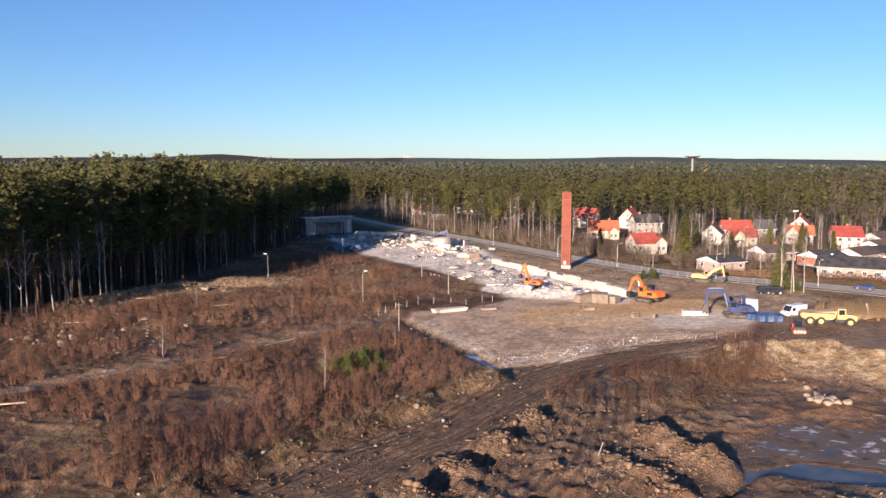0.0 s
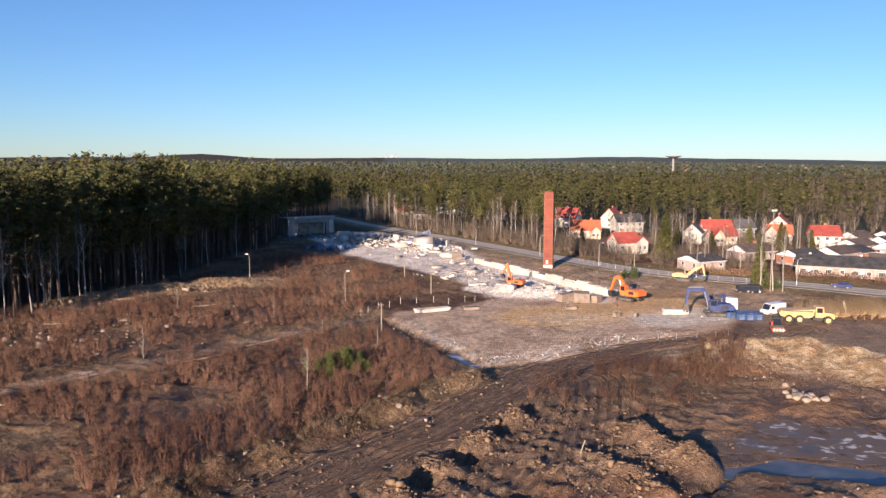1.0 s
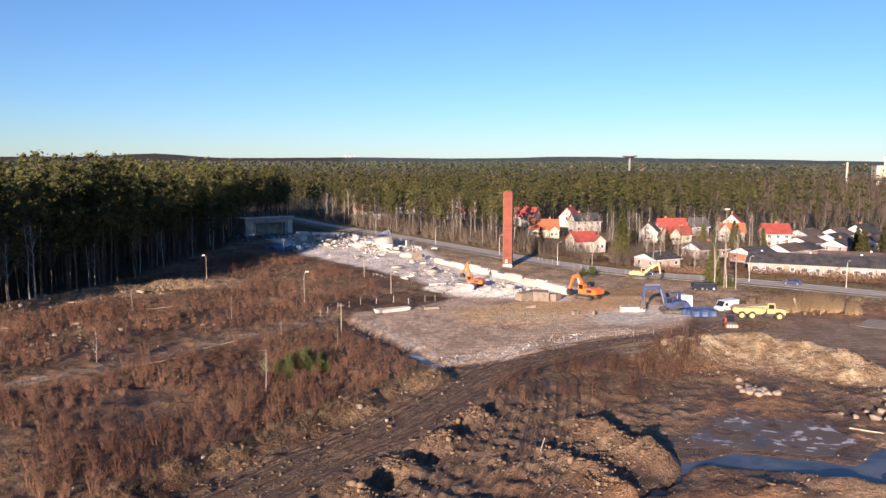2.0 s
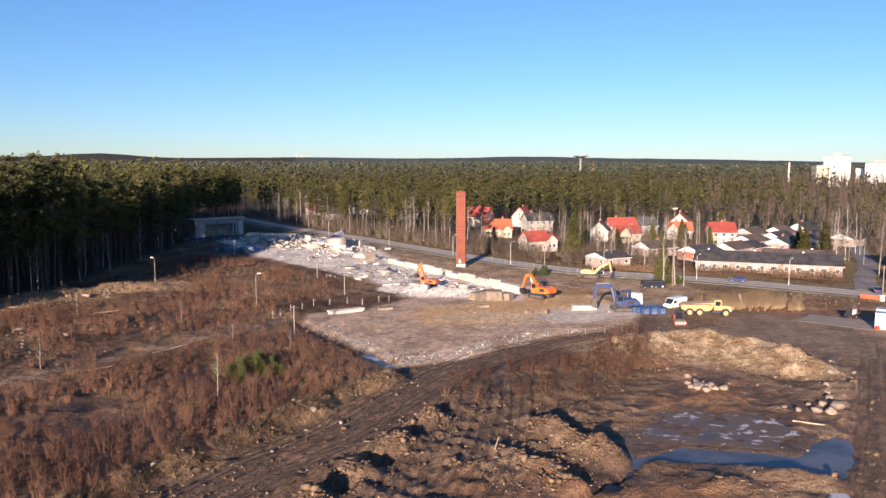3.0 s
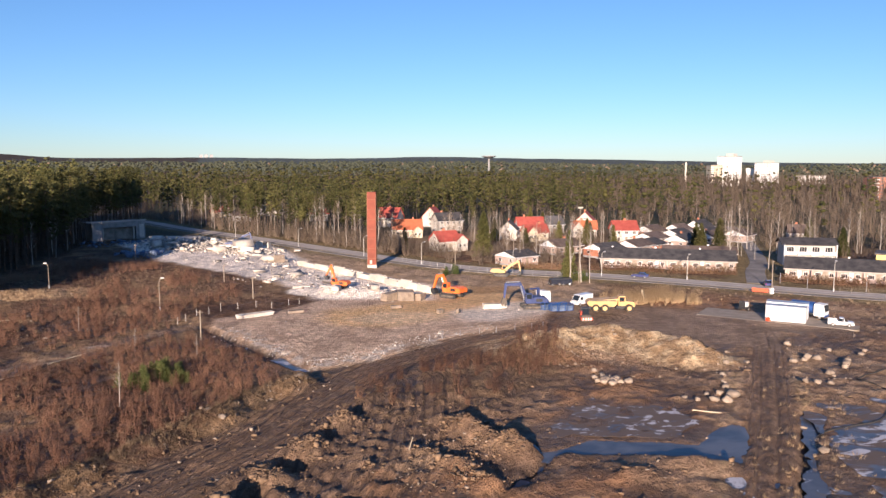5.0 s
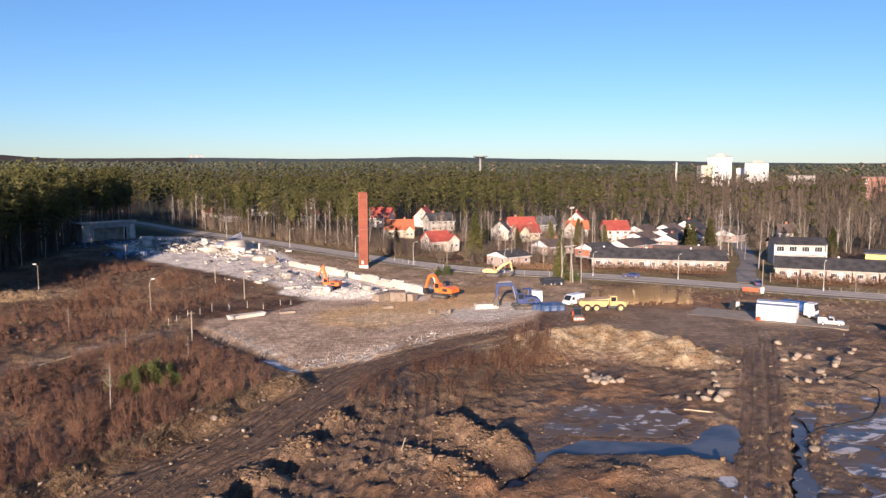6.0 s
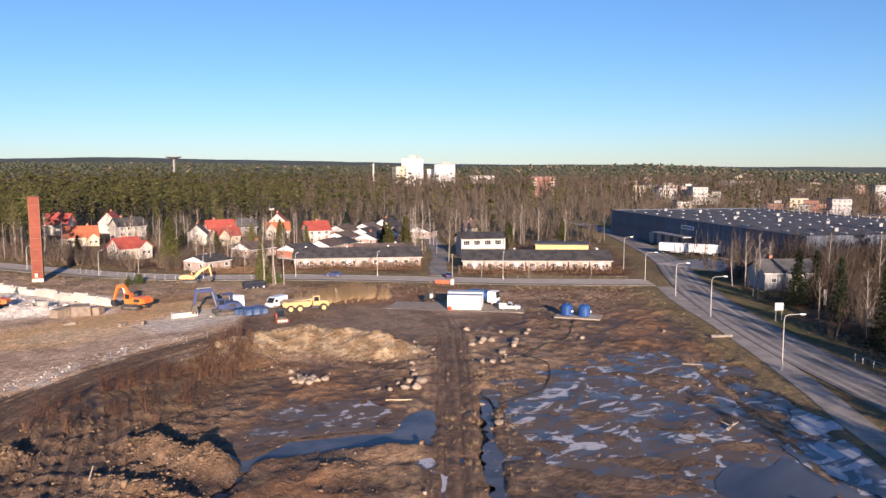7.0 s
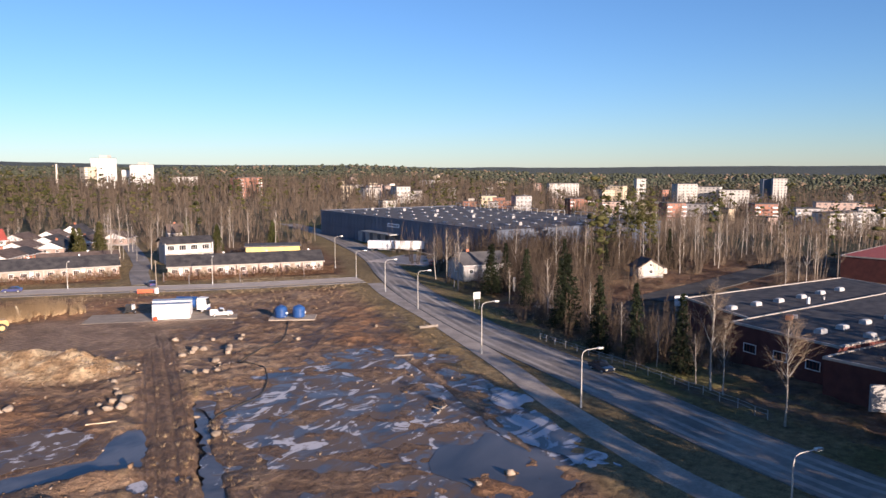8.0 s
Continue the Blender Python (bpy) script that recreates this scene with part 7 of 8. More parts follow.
# articulated dump truck
ob = thing("dump_truck", at(73.2, 143.2, -16), "yellow articulated dump truck standing empty", "dump truck", "demolition machines")
part("tipper_body", Geo().side([(-5.0, 1.5), (-4.2, 1.2), (0.4, 1.2), (0.9, 1.6), (1.2, 2.9), (-0.2, 2.75), (-4.6, 2.5), (-5.2, 2.1)], -1.35, 1.35), M_YELLOW, ob)
part("load_edge", Geo().box((-1.9, -1.36, 2.45), (5.4, 0.08, 0.25)).box((-1.9, 1.36, 2.45), (5.4, 0.08, 0.25)), M_MUDDY, ob)
part("rear_chassis", Geo().box((-2.2, 0, 1.0), (4.8, 1.0, 0.5)), M_DARK, ob)
part("front_chassis", Geo().box((2.8, 0, 0.95), (3.6, 1.1, 0.6)), M_DARK, ob)
cab = part("cab", Geo().side([(1.3, 1.3), (2.8, 1.3), (2.9, 2.0), (2.7, 3.35), (1.5, 3.35), (1.3, 3.1)], -0.95, 0.95), M_YELLOW, ob)
part("cab_window", Geo().box((2.05, -0.97, 2.65), (1.0, 0.05, 0.9)), M_GLASS, cab)
part("cab_window", Geo().box((2.05, 0.97, 2.65), (1.0, 0.05, 0.9)), M_GLASS, cab)
part("windscreen", Geo().side([(2.91, 2.05), (2.95, 2.05), (2.76, 3.25), (2.71, 3.25)], -0.85, 0.85), M_GLASS, cab)
part("bonnet", Geo().side([(2.85, 1.2), (4.7, 1.1), (4.75, 1.7), (4.4, 2.15), (2.9, 2.3)], -1.0, 1.0), M_YELLOW, ob)
part("headlight", Geo().box((4.74, 0.7, 1.45), (0.08, 0.3, 0.2)), M_LAMP, ob)
part("headlight", Geo().box((4.74, -0.7, 1.45), (0.08, 0.3, 0.2)), M_LAMP, ob)
for wx in (3.5, -1.5, -3.4):
    for wy in (-1.15, 1.15):
        wheel(ob, wx, wy, 0.85, 0.6, M_YELLOW)


def car(x, y, rz, paint, label, kind="saloon", group="parked and passing cars"):
    ob = thing("car", at(x, y, rz, 0.1 if kind == "road" else 0), label, "car", group)
    low = [(-2.2, 0.35), (2.2, 0.35), (2.25, 0.65), (2.1, 0.85), (1.1, 0.95), (-1.9, 0.98), (-2.25, 0.85)]
    part("body", Geo().side(low, -0.88, 0.88), paint, ob)
    if kind == "pickup":
        cab = [(-0.5, 0.95), (1.15, 0.95), (0.5, 1.55), (-0.3, 1.6)]
        part("load_bed", Geo().box((-1.4, 0.82, 1.08), (1.6, 0.08, 0.3)).box((-1.4, -0.82, 1.08), (1.6, 0.08, 0.3)).box((-2.2, 0, 1.08), (0.08, 1.7, 0.3)), paint, ob)
    else:
        cab = [(-1.75, 0.96), (1.15, 0.93), (0.45, 1.42), (-1.1, 1.45)]
    c = part("cabin", Geo().side([(px, pz - 0.06 if pz > 1.2 else pz) for px, pz in cab], -0.76, 0.76), M_GLASS, ob)
    part("roof", Geo().side([(cab[3][0] - 0.05, cab[3][1] - 0.07), (cab[2][0] + 0.05, cab[2][1] - 0.07), (cab[2][0] - 0.1, cab[2][1] + 0.02), (cab[3][0] + 0.1, cab[3][1] + 0.02)], -0.74, 0.74), paint, c)
    for s in (-1, 1):
        part("pillar", Geo().side([(cab[3][0] + 0.75, 0.95), (cab[3][0] + 0.87, 0.95), (cab[3][0] + 0.85, 1.4), (cab[3][0] + 0.75, 1.4)], s * 0.74 - 0.03, s * 0.74 + 0.03), paint, c)
        part("headlight", Geo().box((2.2, s * 0.62, 0.68), (0.12, 0.36, 0.14)), M_LAMP, ob)
        part("tail_light", Geo().box((-2.22, s * 0.68, 0.78), (0.08, 0.26, 0.16)), M_TAIL, ob)
        for wx in (-1.35, 1.4):
            wheel(ob, wx, s * 0.8, 0.33, 0.22, M_STEEL)
    return ob


def van(x, y, rz, paint, label, length=5.2, high=2.4):
    ob = thing("van", at(x, y, rz), label, "van")
    part("body", Geo().side([(-length / 2, 0.45), (length / 2, 0.45), (length / 2 + 0.05, 1.0), (length / 2 - 0.5, 1.25), (length / 2 - 1.2, high - 0.1), (length / 2 - 1.6, high), (-length / 2, high)], -0.98, 0.98), paint, ob)
    part("windscreen", Geo().side([(length / 2 - 0.46, 1.28), (length / 2 - 0.42, 1.28), (length / 2 - 1.1, high - 0.15), (length / 2 - 1.17, high - 0.15)], -0.85, 0.85), M_GLASS, ob)
    for s in (-1, 1):
        part("side_window", Geo().box((length / 2 - 1.5, s * 0.98, 1.65), (0.8, 0.05, 0.6)), M_GLASS, ob)
        part("headlight", Geo().box((length / 2, s * 0.7, 0.95), (0.14, 0.35, 0.2)), M_LAMP, ob)
        for wx in (-length * 0.3, length * 0.32):
            wheel(ob, wx, s * 0.88, 0.36, 0.24, M_STEEL)
    return ob


van(70.3, 151.3, 205, M_CARWHITE, "white van parked beside the dump truck")
# white lorry with an open front, behind the blue excavator
ob = thing("lorry", at(62.8, 154.8, 20), "white lorry cab parked behind the blue excavator", "lorry")
part("cab", Geo().side([(-1.0, 0.6), (1.1, 0.6), (1.15, 1.6), (0.95, 3.0), (-0.9, 3.1), (-1.0, 2.9)], -1.2, 1.2), M_WHITE, ob)
part("windscreen", Geo().side([(1.16, 1.65), (1.2, 1.65), (1.02, 2.85), (0.98, 2.85)], -1.05, 1.05), M_GLASS, ob)
part("chassis", Geo().box((-2.2, 0, 0.8), (3.4, 1.0, 0.3)), M_DARK, ob)
part("crane_arm", Geo().box((-1.5, 0, 2.4), (0.5, 0.5, 2.6)).box((-2.6, 0, 3.7), (2.4, 0.3, 0.3)), M_BLUE, ob)
for s in (-1, 1):
    wheel(ob, 0.2, s * 1.0, 0.5, 0.3, M_STEEL)
    wheel(ob, -3.0, s * 1.0, 0.5, 0.3, M_STEEL)

# stacked blue cages and pallets
cage_group = "blue cages on the hardstanding"
base_cage = thing("cage", Matrix(), "blue steel mesh cage on the ground", "cage", cage_group)
fr = Geo()
for px in (-0.7, 0.7):
    for py in (-0.5, 0.5):
        fr.box((px, py, 0.8), (0.09, 0.09, 1.6))
for pz in (0.08, 0.8, 1.55):
    fr.box((0, -0.5, pz), (1.4, 0.07, 0.07)).box((0, 0.5, pz), (1.4, 0.07, 0.07)).box((-0.7, 0, pz), (0.07, 1.0, 0.07)).box((0.7, 0, pz), (0.07, 1.0, 0.07))
part("frame", fr, M_BLUE_TANK, base_cage)
part("load", Geo().box((0, 0, 0.6), (1.2, 0.84, 1.0)), M_BLUE_SCRAP, base_cage)
base_cage.matrix_basis = at(61.8, 146.6, 10)
for x, y, rz in ((63.4, 146.3, 5), (65.0, 146.0, 14), (62.7, 148.2, 20), (64.4, 148.0, 0), (60.4, 147.9, 30)):
    copy_thing(base_cage, at(x, y, rz))

ob = thing("road_roller", at(64.2, 136.4, -105), "orange soil compactor with striped front beside the heap", "compactor", "demolition machines")
part("drum", Geo().tube((1.35, -0.95, 0.7), (1.35, 0.95, 0.7), 0.7, n=16), M_MUDDY, ob, "muddy steel drum")
part("drum_frame", Geo().box((1.35, 1.05, 0.75), (1.9, 0.12, 0.4)).box((1.35, -1.05, 0.75), (1.9, 0.12, 0.4)).box((2.25, 0, 0.75), (0.2, 2.2, 0.45)), M_PLASTIC_RED, ob)
for i in range(4):
    part("stripe", Geo().box((2.36, -0.75 + 0.5 * i, 0.75), (0.03, 0.22, 0.44)), M_WHITE, ob, "white warning stripe")
part("bonnet", Geo().side([(-2.2, 0.8), (-0.4, 0.8), (-0.4, 1.75), (-1.9, 1.65), (-2.2, 1.4)], -0.8, 0.8), M_PLASTIC_RED, ob)
cab = part("cab", Geo().box((0.05, 0, 1.75), (0.95, 1.3, 1.5)), M_GLASS, ob, "dark glazed cab")
part("canopy", Geo().box((0.05, 0, 2.58), (1.25, 1.6, 0.14)), M_DARK, cab)
for sy in (-0.8, 0.8):
    wheel(ob, -1.3, sy, 0.68, 0.42, M_MUDDY)

car(76.0, 178.3, 175, M_CARDARK, "dark van-like car parked below the mast", "saloon")
ob = thing("trailer", at(76.6, 177.6, -3), "low dark covered trailer parked below the birches", "trailer")
part("bed", Geo().box((0, 0, 1.0), (5.6, 2.0, 1.1)), M_CARDARK, ob)
part("cover", Geo().side([(-2.8, 1.56), (2.8, 1.56), (2.6, 1.8), (-2.6, 1.8)], -0.95, 0.95), M_DARK, ob)
for s in (-1, 1):
    wheel(ob, -0.6, s * 0.95, 0.4, 0.25, M_STEEL)
    wheel(ob, 2.1, s * 0.95, 0.4, 0.25, M_WHITE)
car(102.5, 184.2, 140, M_CARBLUE, "dark blue car driving along the street", "road")
car(107.5, 37.6, 235, M_CARDARK, "dark car driving on the shaded main road", "road")
car(198.5, 124.5, 215, M_CARRED, "red car standing at the warehouse entrance", "road")
car(126.5, 163.5, 60, M_CARBLUE, "blue car turning at the side street", "road")
car(108.4, 118.8, -40, M_CARWHITE, "white pickup parked beside the containers", "pickup")

# site containers
def container(x, y, rz, l, h, paint, label):
    ob = thing("container", at(x, y, rz, 0.15), label, "container", "site containers")
    part("body", Geo().box((0, 0, h / 2), (l, 2.4, h)), paint, ob)
    part("roof", Geo().box((0, 0, h + 0.05), (l + 0.1, 2.5, 0.12)), M_STEEL, ob)
    for i in range(int(l / 0.6)):
        part("rib", Geo().box((-l / 2 + 0.4 + 0.6 * i, -1.23, h / 2), (0.1, 0.07, h - 0.3)), paint, ob)
    part("door", Geo().box((l * 0.1, -1.25, h * 0.42), (0.9, 0.06, h * 0.75)), paint, ob)
    for px in (-l / 2 + 0.08, l / 2 - 0.08):
        part("corner_post", Geo().box((px, -1.2, h / 2), (0.16, 0.16, h)), M_STEEL, ob)
    part("skid", Geo().box((0, 0.8, -0.06), (l, 0.2, 0.2)).box((0, -0.8, -0.06), (l, 0.2, 0.2)), M_WOOD, ob)
    return ob


container(101.2, 125.0, -44, 7.2, 2.9, M_WHITE_BOX, "white ribbed steel site container")
container(104.2, 128.4, -44, 7.6, 2.9, M_WHITE_BOX, "second white site container behind the first")
ob = thing("tank_lorry", at(108.9, 126.6, -60), "white lorry with a blue tank behind the cab", "lorry")
part("cab", Geo().side([(0.4, 0.7), (2.4, 0.7), (2.45, 1.6), (2.2, 3.0), (0.5, 3.1), (0.4, 2.8)], -1.2, 1.2), M_WHITE, ob)
part("windscreen", Geo().side([(2.46, 1.65), (2.5, 1.65), (2.28, 2.9), (2.22, 2.9)], -1.05, 1.05), M_GLASS, ob)
part("chassis", Geo().box((-1.6, 0, 0.85), (5, 1.0, 0.3)), M_DARK, ob)
part("tank", Geo().tube((-4.2, 0, 2.1), (0.1, 0, 2.1), 1.15, n=14), M_BLUE_TANK, ob, "bright blue tank")
part("bumper", Geo().box((2.45, 0, 0.75), (0.15, 2.3, 0.35)), M_BLUE_TANK, ob)
for wx in (1.5, -2.2, -3.5):
    for s in (-1, 1):
        wheel(ob, wx, s * 1.0, 0.5, 0.3, M_STEEL)
ob = thing("utility_trailer", at(100.2, 136.6, 30), "small white and black machine trailer", "trailer")
part("bed", Geo().box((0, 0, 0.7), (2.6, 1.5, 0.3)), M_DARK, ob)
part("generator", Geo().box((0.3, 0, 1.3), (1.3, 1.2, 1.0)), M_WHITE, ob)
part("hood", Geo().box((-0.9, 0, 1.5), (0.7, 1.0, 1.2)), M_DARK, ob)
part("drawbar", Geo().tube((-1.3, 0, 0.6), (-2.7, 0, 0.5), 0.06, n=6), M_DARK, ob)
for s in (-1, 1):
    wheel(ob, 0.2, s * 0.8, 0.34, 0.22, M_STEEL)
ob = thing("fuel_can", at(98.2, 126.2, 10), "small red fuel canister on the ground", "canister")
part("body", Geo().box((0, 0, 0.35), (0.9, 0.6, 0.7)), M_PLASTIC_RED, ob)
part("handle", Geo().box((0, 0, 0.78), (0.5, 0.1, 0.12)), M_DARK, ob)

# blue plastic water tanks on a pad
ob = thing("pump_pad", at(114.2, 104.6, -55, -0.02), "thin pale gravel pad under the tanks", "pad")
part("bed", Geo().box((0, 0, 0.05), (9, 5, 0.22)), M_GRAVEL, ob)
tank0 = thing("water_tank", at(112.9, 106.6, 0, 0.14, 0.82), "round blue plastic water tank with ribs", "tank", "blue water tanks")
prof = [(0.0, 1.35), (0.25, 1.5), (2.1, 1.5), (2.6, 1.2), (2.9, 0.55), (3.0, 0.1)]
g = Geo()
for (z0, r0), (z1, r1) in zip(prof[:-1], prof[1:]):
    g.tube((0, 0, z0), (0, 0, z1), r0, r1, 18)
part("shell", g, M_BLUE_TANK, tank0)
for i in range(4):
    part("rib", Geo().tube((0, 0, 0.4 + 0.5 * i), (0, 0, 0.5 + 0.5 * i), 1.56, n=18), M_BLUE_TANK, tank0)
part("lid", Geo().tube((0, 0, 2.95), (0, 0, 3.12), 0.4, n=10), M_BLUE, tank0)
part("label_patch", Geo().box((0.4, -1.5, 1.1), (0.7, 0.12, 0.4)), M_WHITE, tank0, "white sticker")
part("valve", Geo().tube((-0.4, -1.3, 0.35), (-0.4, -1.8, 0.35), 0.1, n=6), M_STEEL, tank0)
copy_thing(tank0, at(114.6, 103.4, 25, 0.14, 1.0))

# loading lorries at the warehouse
def semitrailer(x, y, rz, label):
    ob = thing("box_trailer", at(x, y, rz, 0.1), label, "trailer", "white trailers at the warehouse")
    part("box", Geo().box((0, 0, 2.5), (10.5, 2.5, 2.7)), M_WHITE_BOX, ob)
    part("chassis", Geo().box((0, 0, 1.0), (10, 1.0, 0.25)), M_DARK, ob)
    part("rear_door", Geo().box((5.26, 0, 2.5), (0.06, 2.3, 2.5)), M_WHITE, ob)
    part("side_skirt", Geo().box((0.5, -1.2, 0.9), (4, 0.06, 0.5)), M_WALL_GREY, ob)
    for wx in (3.0, 4.2, -3.6):
        for s in (-1, 1):
            wheel(ob, wx, s * 1.0, 0.48, 0.28, M_STEEL)
    return ob


semitrailer(222.5, 160.5, heading((221, 164.6), (230, 160)) - 40, "white box trailer parked at the warehouse")
semitrailer(225.5, 151.0, heading((225.7, 156.5), (230.6, 148.3)), "long white box trailer parked at the warehouse")
van(227.5, 143.0, -60, M_WALL_BLUE, "dark blue lorry cab at the loading doors", 4.5, 3.0)
ob = thing("info_board", at(255, 190, 60), "large white curved board at the yard entrance", "board")
part("panel", Geo().box((0, 0, 3.6), (4.2, 0.3, 5.2)), M_WHITE, ob)
part("post", Geo().box((-1.6, 0.2, 0.6), (0.2, 0.2, 1.4)).box((1.6, 0.2, 0.6), (0.2, 0.2, 1.4)), M_STEEL, ob)

# ---- trees and bushes right of the main road ----
spruce_kinds = [tree_maker("spruce_tree", s, M_BARK, M_SPRUCE, "dark slender spruce beside the main road", "tree", "spruces by the main road") for s in SPRUCES]
spots = [(160.5, 84, 0.95), (134, 54, 1.12), (150, 70, 1.0), (172, 86, 0.9), (155, 64, 0.85), (186, 76, 0.9), (120, 42.5, 1.02), (118.6, 36, 0.95), (111.5, 27, 0.95), (206, 72, 0.8), (235, 62, 0.9), (93, -6, 1.05), (86, -16, 1.1), (79, -27, 1.1), (72, -38, 1.1), (90, -26, 1.15), (81, -42, 1.2), (98, -14, 1.1)]
for i, (x, y, s) in enumerate(spots):
    wide = 1.35 if i in (0, 1) else 0.95
    m = pose(x, y, gz(x, y), 0, 0, 40 * i) @ Matrix.Diagonal((s * wide, s * wide, s, 1))
    if i < 2:
        spruce_kinds[i].matrix_basis = m
    else:
        copy_thing(spruce_kinds[i % 2], Matrix()).matrix_basis = m

# bare birches standing singly: x, y, size
big_birch = tree_maker("birch_tree", birch_shape(26, 15.5, 2.9, 26, 7, 7), M_BIRCH, M_TWIG, "tall bare birch with a fine brown twig crown", "tree", "bare birches")
big_birch.matrix_basis = at(106.1, 21.6, 20, -0.1, 1.02)
for x, y, turn, size in ((104.2, 19.6, 140, 0.74), (95.5, 10.9, 250, 0.88), (198, 216, 60, 1.1)):
    copy_thing(big_birch, at(x, y, turn, -0.1, size))
for i, (x, y, s) in enumerate(((160.8, 93.2, 1.0), (165, 97, 0.9), (170.5, 102.5, 0.95), (174, 108, 0.85), (128, 47, 0.7), (139, 60, 0.8), (150, 74, 0.6), (113, 31, 0.55), (124, 40, 0.6), (108, 24, 0.5), (81.6, 183.2, 1.15), (84.6, 182.6, 1.05), (86.5, 181.6, 1.0), (137.5, 196, 1.05), (147, 190, 0.95), (145, 206, 1.15), (150, 214, 1.2), (186, 220, 1.05), (198, 216, 1.2), (176, 224, 1.0), (161, 224, 1.2), (205, 196, 1.1), (196, 200, 1.0), (218, 232, 1.1), (92, -3, 0.95), (84, -10, 1.0), (76, -22, 1.05), (99, 0, 0.9), (68, -33, 1.1), (217, 60, 0.8), (222, 66, 0.9), (230, 76, 1.0), (238, 48, 0.9), (246, 66, 1.0), (256, 58, 1.0), (262, 74, 1.1), (272, 60, 1.0), (280, 70, 1.1), (246, 90, 1.0), (232, 96, 0.9), (190, 92, 0.9), (184, 104, 0.8), (200, 84, 0.9))):
    grow("birch", x, y, s, 57 * i)
for x, y, s in ((237, 74, 0.95), (243, 70, 0.9), (231, 70, 0.85), (48, 300, 0.8), (44, 285, 0.75), (58, 345, 0.8), (100, 330, 0.7), (124, 330, 0.75), (236, 72, 0.7), (241, 77, 0.74), (246, 71, 0.68), (233, 78, 0.66), (240, 68, 0.6)):
    grow("pine", x, y, s, 31 * x)
# birches between the halls and the town
rb = random.Random(15)
for i in range(48):
    x, y = rb.uniform(205, 320), rb.uniform(14, 96)
    if open_ground(np.array([x]), np.array([y]))[0] or math.hypot(x - 208, y - 61) < 8:
        continue
    grow("birch", x, y, rb.uniform(0.65, 1.1), 41 * i)
# round-crowned green conifers in the gardens
conifer = tree_maker("garden_conifer", spruce_shape(36, 13, 3.3, 26), M_BARK, M_PINE, "broad olive green conifer in a garden", "tree", "garden conifers")
for i, (x, y, s, w) in enumerate(((76.5, 242, 1.15, 1.0), (82.6, 186, 1.05, 0.7), (148, 226, 0.85, 1.1), (160, 233, 0.95, 1.1), (155, 240, 0.8, 1.0), (199, 236, 0.9, 0.9), (126, 268, 0.8, 0.9), (133, 260, 0.65, 1.0), (99, 262, 0.6, 1.0), (54, 262, 0.7, 0.8), (194, 214, 0.75, 1.1), (213, 205, 0.8, 1.0), (158, 300, 0.9, 0.9), (128, 333, 0.9, 0.9), (124, 308, 0.8, 0.9), (101, 318, 0.75, 1.0), (118, 276, 0.7, 1.0), (135, 284, 0.6, 1.0), (97, 292, 0.7, 0.9))):
    m = pose(x, y, gz(x, y), 0, 0, 50 * i) @ Matrix.Diagonal((s * w, s * w, s, 1))
    if i == 0:
        conifer.matrix_basis = m
    else:
        copy_thing(conifer, Matrix()).matrix_basis = m
# bare garden birches
rb = random.Random(5)
for i in range(76):
    x, y = ((46, 282), (80, 282), (96, 276), (84, 318), (108, 326), (126, 292), (130, 276), (152, 300), (156, 284), (122, 254), (90, 232), (82, 222), (170, 236), (192, 244), (160, 216), (180, 208), (200, 222), (84, 298), (48, 336), (100, 355), (140, 330), (165, 300), (196, 285))[i % 23]
    grow("birch", x + rb.uniform(-7, 7), y + rb.uniform(-7, 7), rb.uniform(0.5, 0.95), 37 * i)

# leafless thickets
thickets = [bush_shape(s, 4.5, 24, 2.0, 0.03) for s in range(90, 94)]


def scatter(name, shapes, material, spots, n, scale, label, category, seed, keep=None):
    """Plants strewn round spots of (x, y, spread)."""
    rs = np.random.RandomState(seed)
    p = np.array(spots, float)
    k = rs.randint(0, len(p), n)
    x, y = p[k, 0] + rs.normal(size=n) * p[k, 2], p[k, 1] + rs.normal(size=n) * p[k, 2]
    ok = masks(x, y)["paved"] > 1.5
    if keep is not None:
        ok &= keep(x, y)
    x, y = x[ok], y[ok]
    n = len(x)
    arr = spread(shapes, x, y, terrain(x, y), rs.uniform(*scale, n), rs.uniform(0, 6.283, n), rs.randint(0, len(shapes), n))
    return stuff(name, [(arr, material)], label, category)


scatter("tall_thicket", thickets, M_THICKET, [(182, 92, 7), (192, 100, 7), (204, 96, 8), (214, 90, 8), (224, 96, 8), (234, 104, 8), (222, 112, 7), (240, 96, 9), (250, 104, 9), (258, 92, 10), (268, 84, 10), (246, 80, 10), (232, 78, 9), (280, 92, 10), (268, 104, 8), (210, 100, 5), (222, 98, 5), (236, 90, 6), (250, 86, 6), (200, 104, 4)], 400, (1.5, 3.3), "tall leafless alder and willow thicket", "bushes", 26,
        lambda x, y: (np.hypot(x - 181, y - 99) > 9) & (poly_dist(x, y, [(205, 108), (267, 231), (333, 199), (273, 73)]) > 1))
scatter("verge_trees", BROWN, M_THICKET, [(147, 62, 3), (156, 68, 3), (164, 74, 3.5), (132, 46, 2.5), (127, 40, 2.5), (122, 33, 2.5), (137, 52, 2.5), (118, 27, 2), (186, 96, 4), (165, 62, 5), (178, 74, 5)], 95, (0.5, 0.85), "dense bare young trees along the main road", "trees", 31, lambda x, y: (line_dist(x, y, MAIN)[0] > 9) & (np.hypot(x - 181, y - 99) > 9) & (poly_dist(x, y, [(205, 108), (267, 231), (333, 199), (273, 73)]) > 1))
